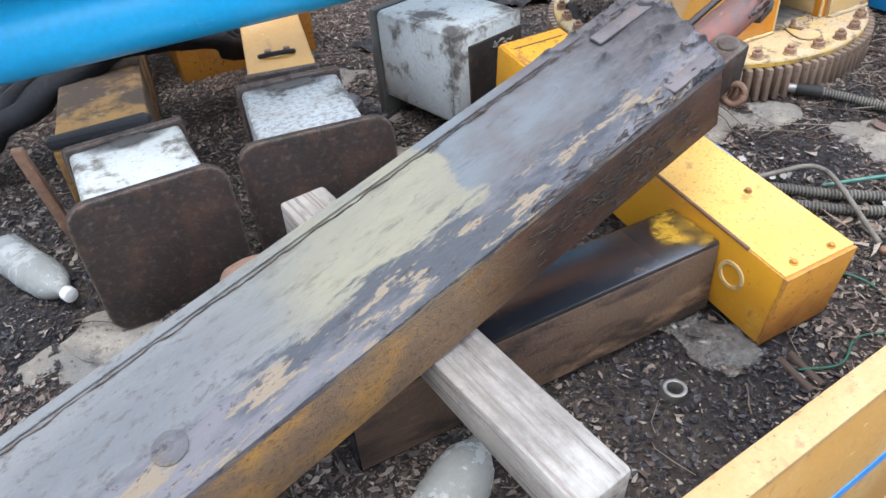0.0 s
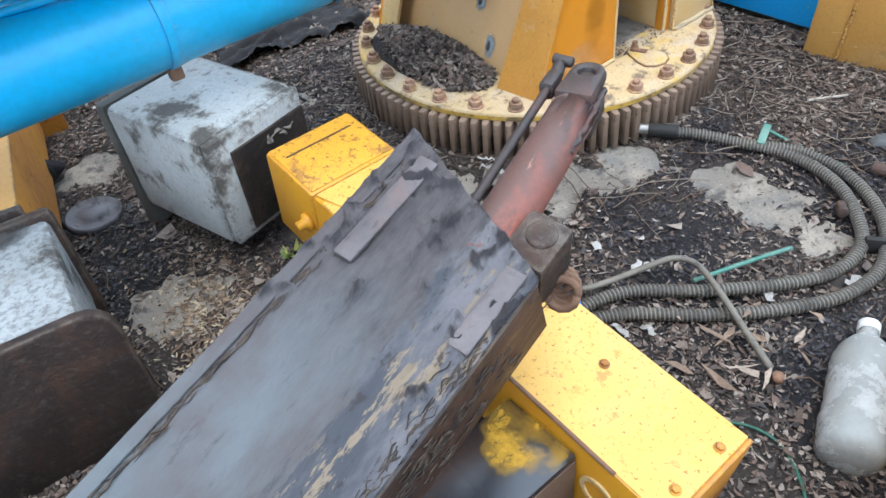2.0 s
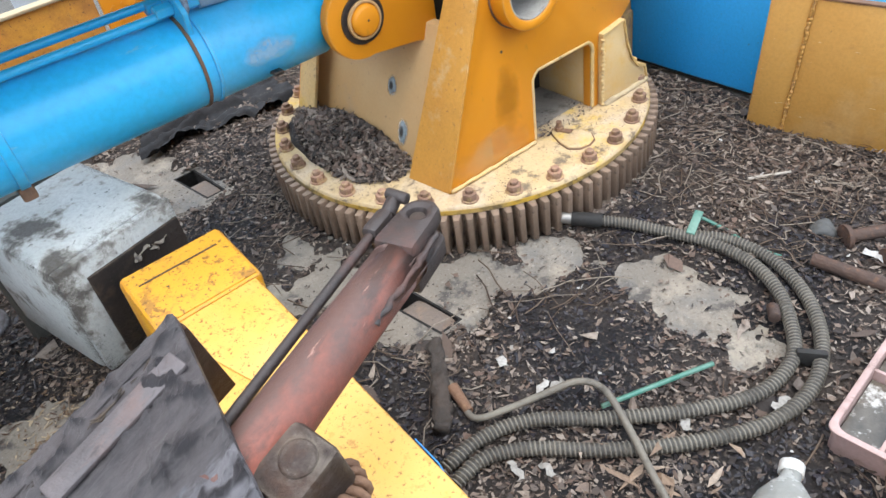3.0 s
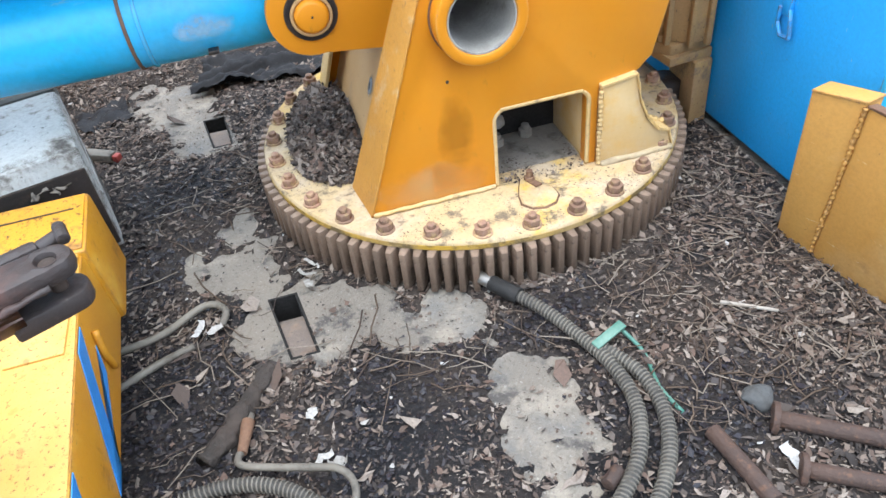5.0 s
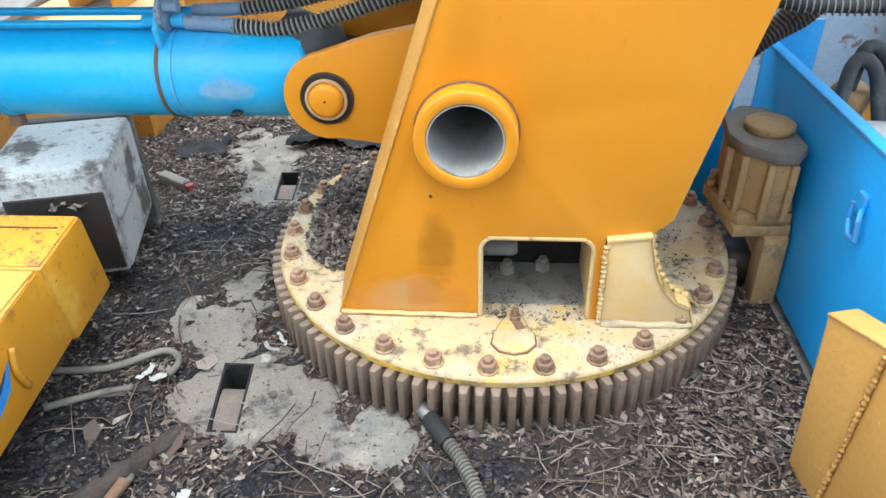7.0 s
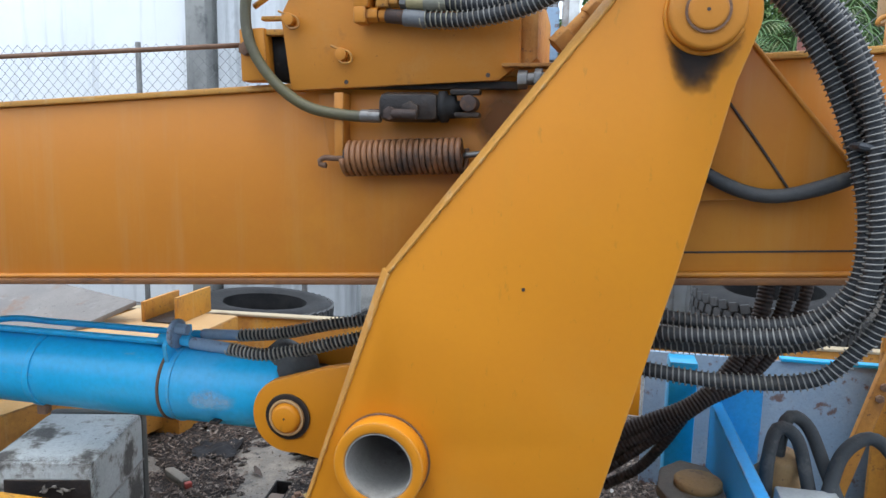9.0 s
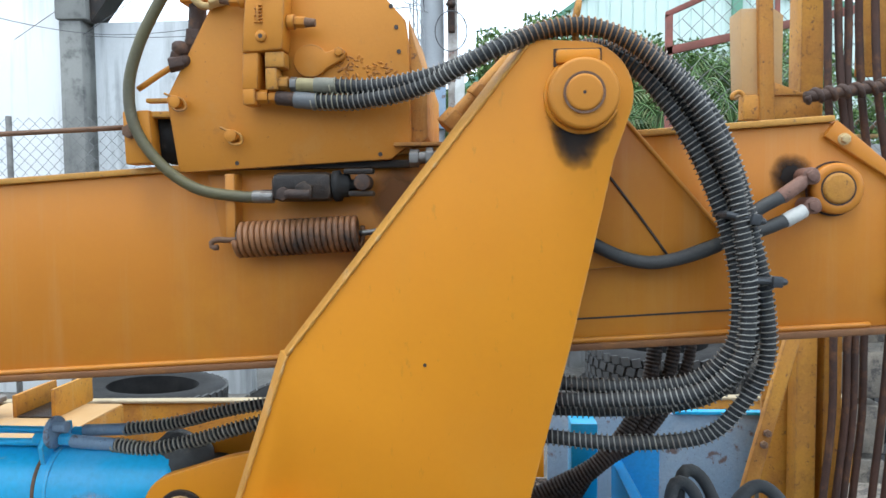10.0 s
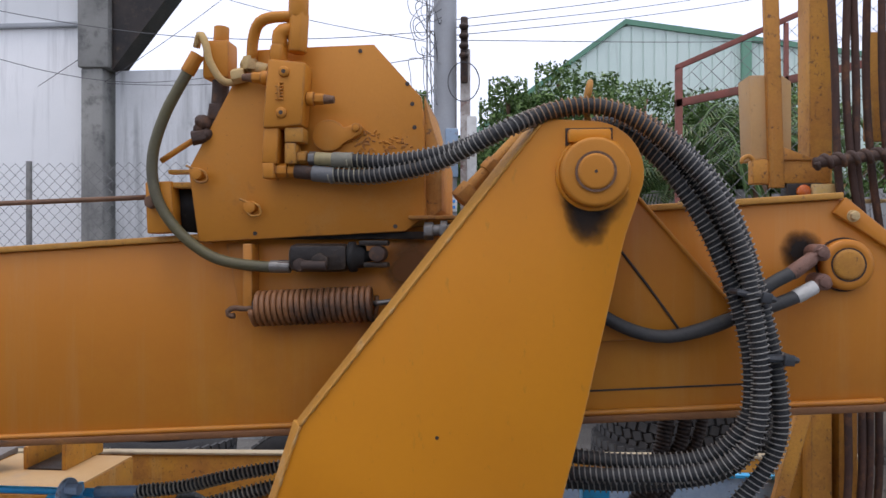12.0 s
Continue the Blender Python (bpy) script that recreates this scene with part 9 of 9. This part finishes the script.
for r0 in range(2):
    for c in range(4):
        box(b, (0.095 + c * 0.04, 5.850, 1.830 + r0 * 0.06), (0.122 + c * 0.04, 5.8555, 1.860 + r0 * 0.06), 0)
part("notice_marks", b, BLUESTRIPE, pole, "blue marks on the notice")
part("red_plate", box(B(), (0.12, 5.855, 1.68), (0.26, 5.87, 1.76), 0.003), surface("red_plate", (0.6, 0.09, 0.06), (0.5, 0.08, 0.06), 8, None, rough=0.5), pole, "small red plate")
r_ = random.Random(12)
for k in range(7):
    cx, cz, rr, rz = r_.uniform(-0.16, 0.0), r_.uniform(3.2, 3.95), r_.uniform(0.07, 0.16), r_.uniform(0.10, 0.26)
    part("cable_coil", hose(B(), [(0.10, 5.86, cz + 0.1)] + [(cx + rr * math.cos(a) * r_.uniform(0.75, 1.1), 5.84, cz + rz * math.sin(a) * r_.uniform(0.8, 1.1)) for a in np.linspace(0.5 + k, 5.9 + k, 9)] + [(0.06, 5.86, cz - 0.35)], 0.0042, 0.03, 4), PALECABLE if k % 3 else WIRE, pole, "loose coil of thin cable")
part("cable", hose(B(), [(-0.06, 5.86, 5.5), (-0.05, 5.86, 3.8), (-0.04, 5.86, 2.8), (0.05, 5.86, 2.2)], 0.009, 0.1, 5), PALECABLE, pole)
part("cable", hose(B(), [(-0.02, 5.86, 5.5), (-0.02, 5.86, 3.6), (0.02, 5.86, 2.5)], 0.007, 0.1, 5), PALECABLE, pole)
for k in range(3):
    part("cable", hose(B(), [(0.33 + 0.16 * math.cos(a), 5.82, 3.12 + 0.20 * math.sin(a)) for a in np.linspace(0.3 + k, 6.0 + k, 12)], 0.0055, 0.03, 5), WIRE, pole)
b = B()
for p, q in (((0.13, 6.0, 3.80), (9, 12, 7.3)), ((0.13, 6.0, 3.72), (9, 12, 7.05)), ((0.13, 6.0, 3.64), (9, 12, 6.85)), ((0.13, 6.0, 3.55), (-6, 9, 6.3)), ((0.13, 6.0, 3.9), (-7, 6.5, 7.7)), ((0.13, 6.0, 3.7), (-5, 5.0, 3.9)), ((0.1, 6.0, 3.45), (-6, 7.4, 3.75)),
             ((-2.2, 7.0, 3.6), (-5.5, 6.6, 3.75)), ((-1.0, 7.5, 7.0), (-5.0, 6.9, 3.4)), ((-0.2, 7.5, 7.0), (-4.2, 6.9, 3.4)), ((0.13, 6.0, 3.6), (12, 9, 4.8))):
    p, q = Vector(p), Vector(q)
    mid = (p + q) / 2 - Vector((0, 0, 0.25))
    hose(b, [p, p.lerp(mid, 0.5) - Vector((0, 0, 0.05)), mid, q.lerp(mid, 0.5) - Vector((0, 0, 0.05)), q], 0.0042, 0.3, 4)
whole("overhead_wires", b, WIRE, "thin dark overhead wires running to the pole", "wires", (0, 6, 3), kind="stuff")

shed = thing("warehouse", (5.0, 22, GROUND_Z), "pale green sheet-metal warehouse with a darker green roof edge", "warehouse")
b = B()
gable = lambda x: 8.62 - abs(x - 4.62) * (0.72 if x < 4.62 else 0.165)
x = -2.0
while x < 16:
    pts = [(x, 22.0, GROUND_Z), (x + 0.30, 22.0, GROUND_Z), (x + 0.30, 22.0, gable(x + 0.30)), (x, 22.0, gable(x))]
    prism(b, pts, (0, 0.05, 0), 0)
    prism(b, [(x + 0.30, 22.03, GROUND_Z), (x + 0.36, 22.03, GROUND_Z), (x + 0.36, 22.03, gable(x + 0.36)), (x + 0.30, 22.03, gable(x + 0.30))], (0, 0.05, 0), 0)
    x += 0.36
part("gable_wall", b, SHED, shed, "", "stuff")
part("roof_edge", prism(B(), [(-2.2, 21.9, gable(-2.2)), (4.62, 21.9, 8.62), (16, 21.9, gable(16)), (16, 21.9, gable(16) + 0.16), (4.62, 21.9, 8.79), (-2.2, 21.9, gable(-2.2) + 0.2)], (0, 8, 0), 0.0), SHEDTRIM, shed, "green roof edge")
part("downpipe", box(B(), (8.2, 21.8, GROUND_Z), (8.5, 21.98, gable(8.3)), 0.02), SHEDTRIM, shed)

gate = thing("mesh_gate", (2.8, 5.0, GROUND_Z), "rusty red steel gate frame with wire mesh", "gate")
part("gate_post", box(B(), (2.245, 4.98, GROUND_Z), (2.305, 5.03, 3.01), 0.004), REDSTEEL, gate)
slope = lambda x, z: z + (x - 2.245) * 0.430
for z, h in ((2.985, 0.05), (2.66, 0.07), (0.8, 0.06)):
    s = 0.430 if z > 2.8 else (0.20 if z > 2 else 0)
    part("gate_rail", prism(B(), [(2.245, 4.98, z), (5.2, 4.98, z + 2.955 * s), (5.2, 4.98, z + 2.955 * s + h), (2.245, 4.98, z + h)], (0, 0.04, 0), 0.003), REDSTEEL, gate)
for x in (3.17, 4.2, 5.2):
    part("gate_post", box(B(), (x, 4.98, GROUND_Z), (x + 0.035, 5.02, slope(x, 2.985)), 0.003), REDSTEEL, gate)
chain_link(gate, (2.30, 5.0, 1.7), (1, 0, 0), 2.9, 2.6, 0.085, 0.0032, lambda x: slope(x, 2.985))


def tree(at, height, spread, seed, label, leaf=(0.05, 0.105), count=80000):
    """A tapered trunk with limbs, and leaves in uneven clumps along them."""
    q = random.Random(seed)
    t = thing("tree", at, label, "tree", "trees behind the yard")
    base = Vector(at)
    trunk, tips = B(), []
    hose(trunk, [base, base + Vector((q.uniform(-0.1, 0.1), 0, height * 0.3)), base + Vector((q.uniform(-0.2, 0.2), 0, height * 0.6))], 0.11, 0.2, 8)
    for k in range(44):
        p = base + Vector((0, 0, height * q.uniform(0.3, 0.6)))
        e = base + Vector((q.gauss(0, spread * 0.5), q.gauss(0, spread * 0.4), height * q.uniform(0.5, 0.98)))
        hose(trunk, [p, p.lerp(e, 0.5) + Vector((0, 0, 0.1)), e], 0.03, 0.15, 6)
        tips += [p.lerp(e, f) for f in (0.55, 0.8, 1.0)]
    part("trunk", trunk, RUST, t, "brown trunk and limbs")
    r = np.random.default_rng(seed)
    cen = np.array([tuple(p) for p in tips])[r.integers(0, len(tips), count)]
    off = np.clip(r.normal(0, 1, (count, 3)), -1.3, 1.3) * np.array([spread * 0.115, spread * 0.11, spread * 0.075])
    pos = cen + off
    L_ = r.uniform(*leaf, count)[:, None]
    d1 = r.normal(size=(count, 3)); d1 /= np.linalg.norm(d1, axis=1)[:, None]
    d2 = np.cross(d1, r.normal(size=(count, 3))); d2 /= np.linalg.norm(d2, axis=1)[:, None]
    v = np.stack([pos - d1 * L_ / 2, pos + d2 * L_ * 0.22, pos + d1 * L_ / 2, pos - d2 * L_ * 0.22], 1).reshape(-1, 3) * U - np.array(BASE[t])
    me = bpy.data.meshes.new("crown")
    me.from_pydata(v.tolist(), [], (np.arange(count)[:, None] * 4 + np.arange(4)).tolist())
    me.materials.append(LEAVES)
    o = tagged(new("crown", me), "dense green leaves")
    o.parent = t


tree((0.9, 9.2, GROUND_Z), 4.75, 1.7, 1, "leafy green tree behind the pole")
tree((2.3, 9.8, GROUND_Z), 4.92, 2.0, 2, "leafy green tree in front of the warehouse")
tree((3.6, 10.2, GROUND_Z), 4.77, 1.8, 3, "leafy green tree beside the gate")
tree((5.4, 10.5, GROUND_Z), 4.5, 2.0, 4, "leafy green tree behind the gate")
tree((-0.6, 11.0, GROUND_Z), 3.9, 1.4, 6, "leafy green tree behind the wall")


def palm(at, height, seed, label):
    q = random.Random(seed)
    t = thing("palm_tree", at, label, "palm tree", "palms behind the gate")
    base = Vector(at)
    head = base + Vector((0, 0, height))
    part("trunk", ribbed(B(), [base, base + Vector((0.05, 0, height * 0.5)), head], 0.09, 0.12, 0.12, 10), RUST, t, "ringed trunk")
    for k in range(13):
        a = k * 2.4 + q.uniform(-0.3, 0.3)
        rise, ln = q.uniform(0.1, 0.9), q.uniform(1.0, 1.5)
        out_ = Vector((math.cos(a), math.sin(a), 0))
        pts = glide([head, head + out_ * ln * 0.4 + Vector((0, 0, rise * 0.55)), head + out_ * ln * 0.8 + Vector((0, 0, rise * 0.45)), head + out_ * ln * 1.1 + Vector((0, 0, rise * 0.1 - 0.35))], 0.045)
        b = sweep(B(), pts, 0.010, 4)
        side = Vector((-out_.y, out_.x, 0))
        for i, p in enumerate(pts[3:]):
            for s in (-1, 1):
                e = p + side * s * 0.34 * math.sin(min(1, (i + 3) / len(pts) + 0.25) * 3.0) + Vector((0, 0, -0.17)) + out_ * 0.10
                m = p.lerp(e, 0.5) + Vector((0, 0, 0.02))
                b.faces.new([b.verts.new(p), b.verts.new(m + out_ * 0.014), b.verts.new(e), b.verts.new(m - out_ * 0.014)])
        part("frond", b, PALM, t)


palm((3.0, 7.2, GROUND_Z), 3.2, 1, "small green palm behind the wire gate")
palm((3.9, 7.8, GROUND_Z), 3.6, 2, "green palm behind the wire gate")
palm((2.0, 7.6, GROUND_Z), 2.95, 3, "small green palm beside the gate post")
hut = thing("tin_fence", (3.0, 8.6, GROUND_Z), "low weathered grey corrugated sheet fence", "fence")
b = B()
for k in range(40):
    box(b, (0.2 + k * 0.16, 8.6 + 0.02 * (k % 2), GROUND_Z), (0.36 + k * 0.16, 8.63 + 0.02 * (k % 2), 2.15 + 0.08 * math.sin(k * 1.7)), 0.004)
part("sheets", b, surface("weathered_sheet", (0.30, 0.31, 0.31), (0.20, 0.19, 0.18), 1.5, (0.16, 0.10, 0.07), 4, (0.56, 0.7), 0.7, relief=0.2), hut)
lw = thing("low_block_wall", (3.4, 4.4, GROUND_Z), "low painted block wall by the gate", "wall", kind="structure")
part("wall_body", box(B(), (2.0, 4.4, GROUND_Z), (6.5, 4.55, 1.25), 0.01), CONCRETE, lw)
blocks = thing("block_stack", (2.55, 2.7, GROUND_Z), "stack of grey concrete blocks behind the hoses", "concrete blocks")
for k in range(7):
    part("block", roughen(box(B(), (2.35, 2.5, GROUND_Z + 0.30 * k), (2.85, 2.9, GROUND_Z + 0.29 * (k + 1)), 0.015), 0.012, 9), CONCRETE, blocks)
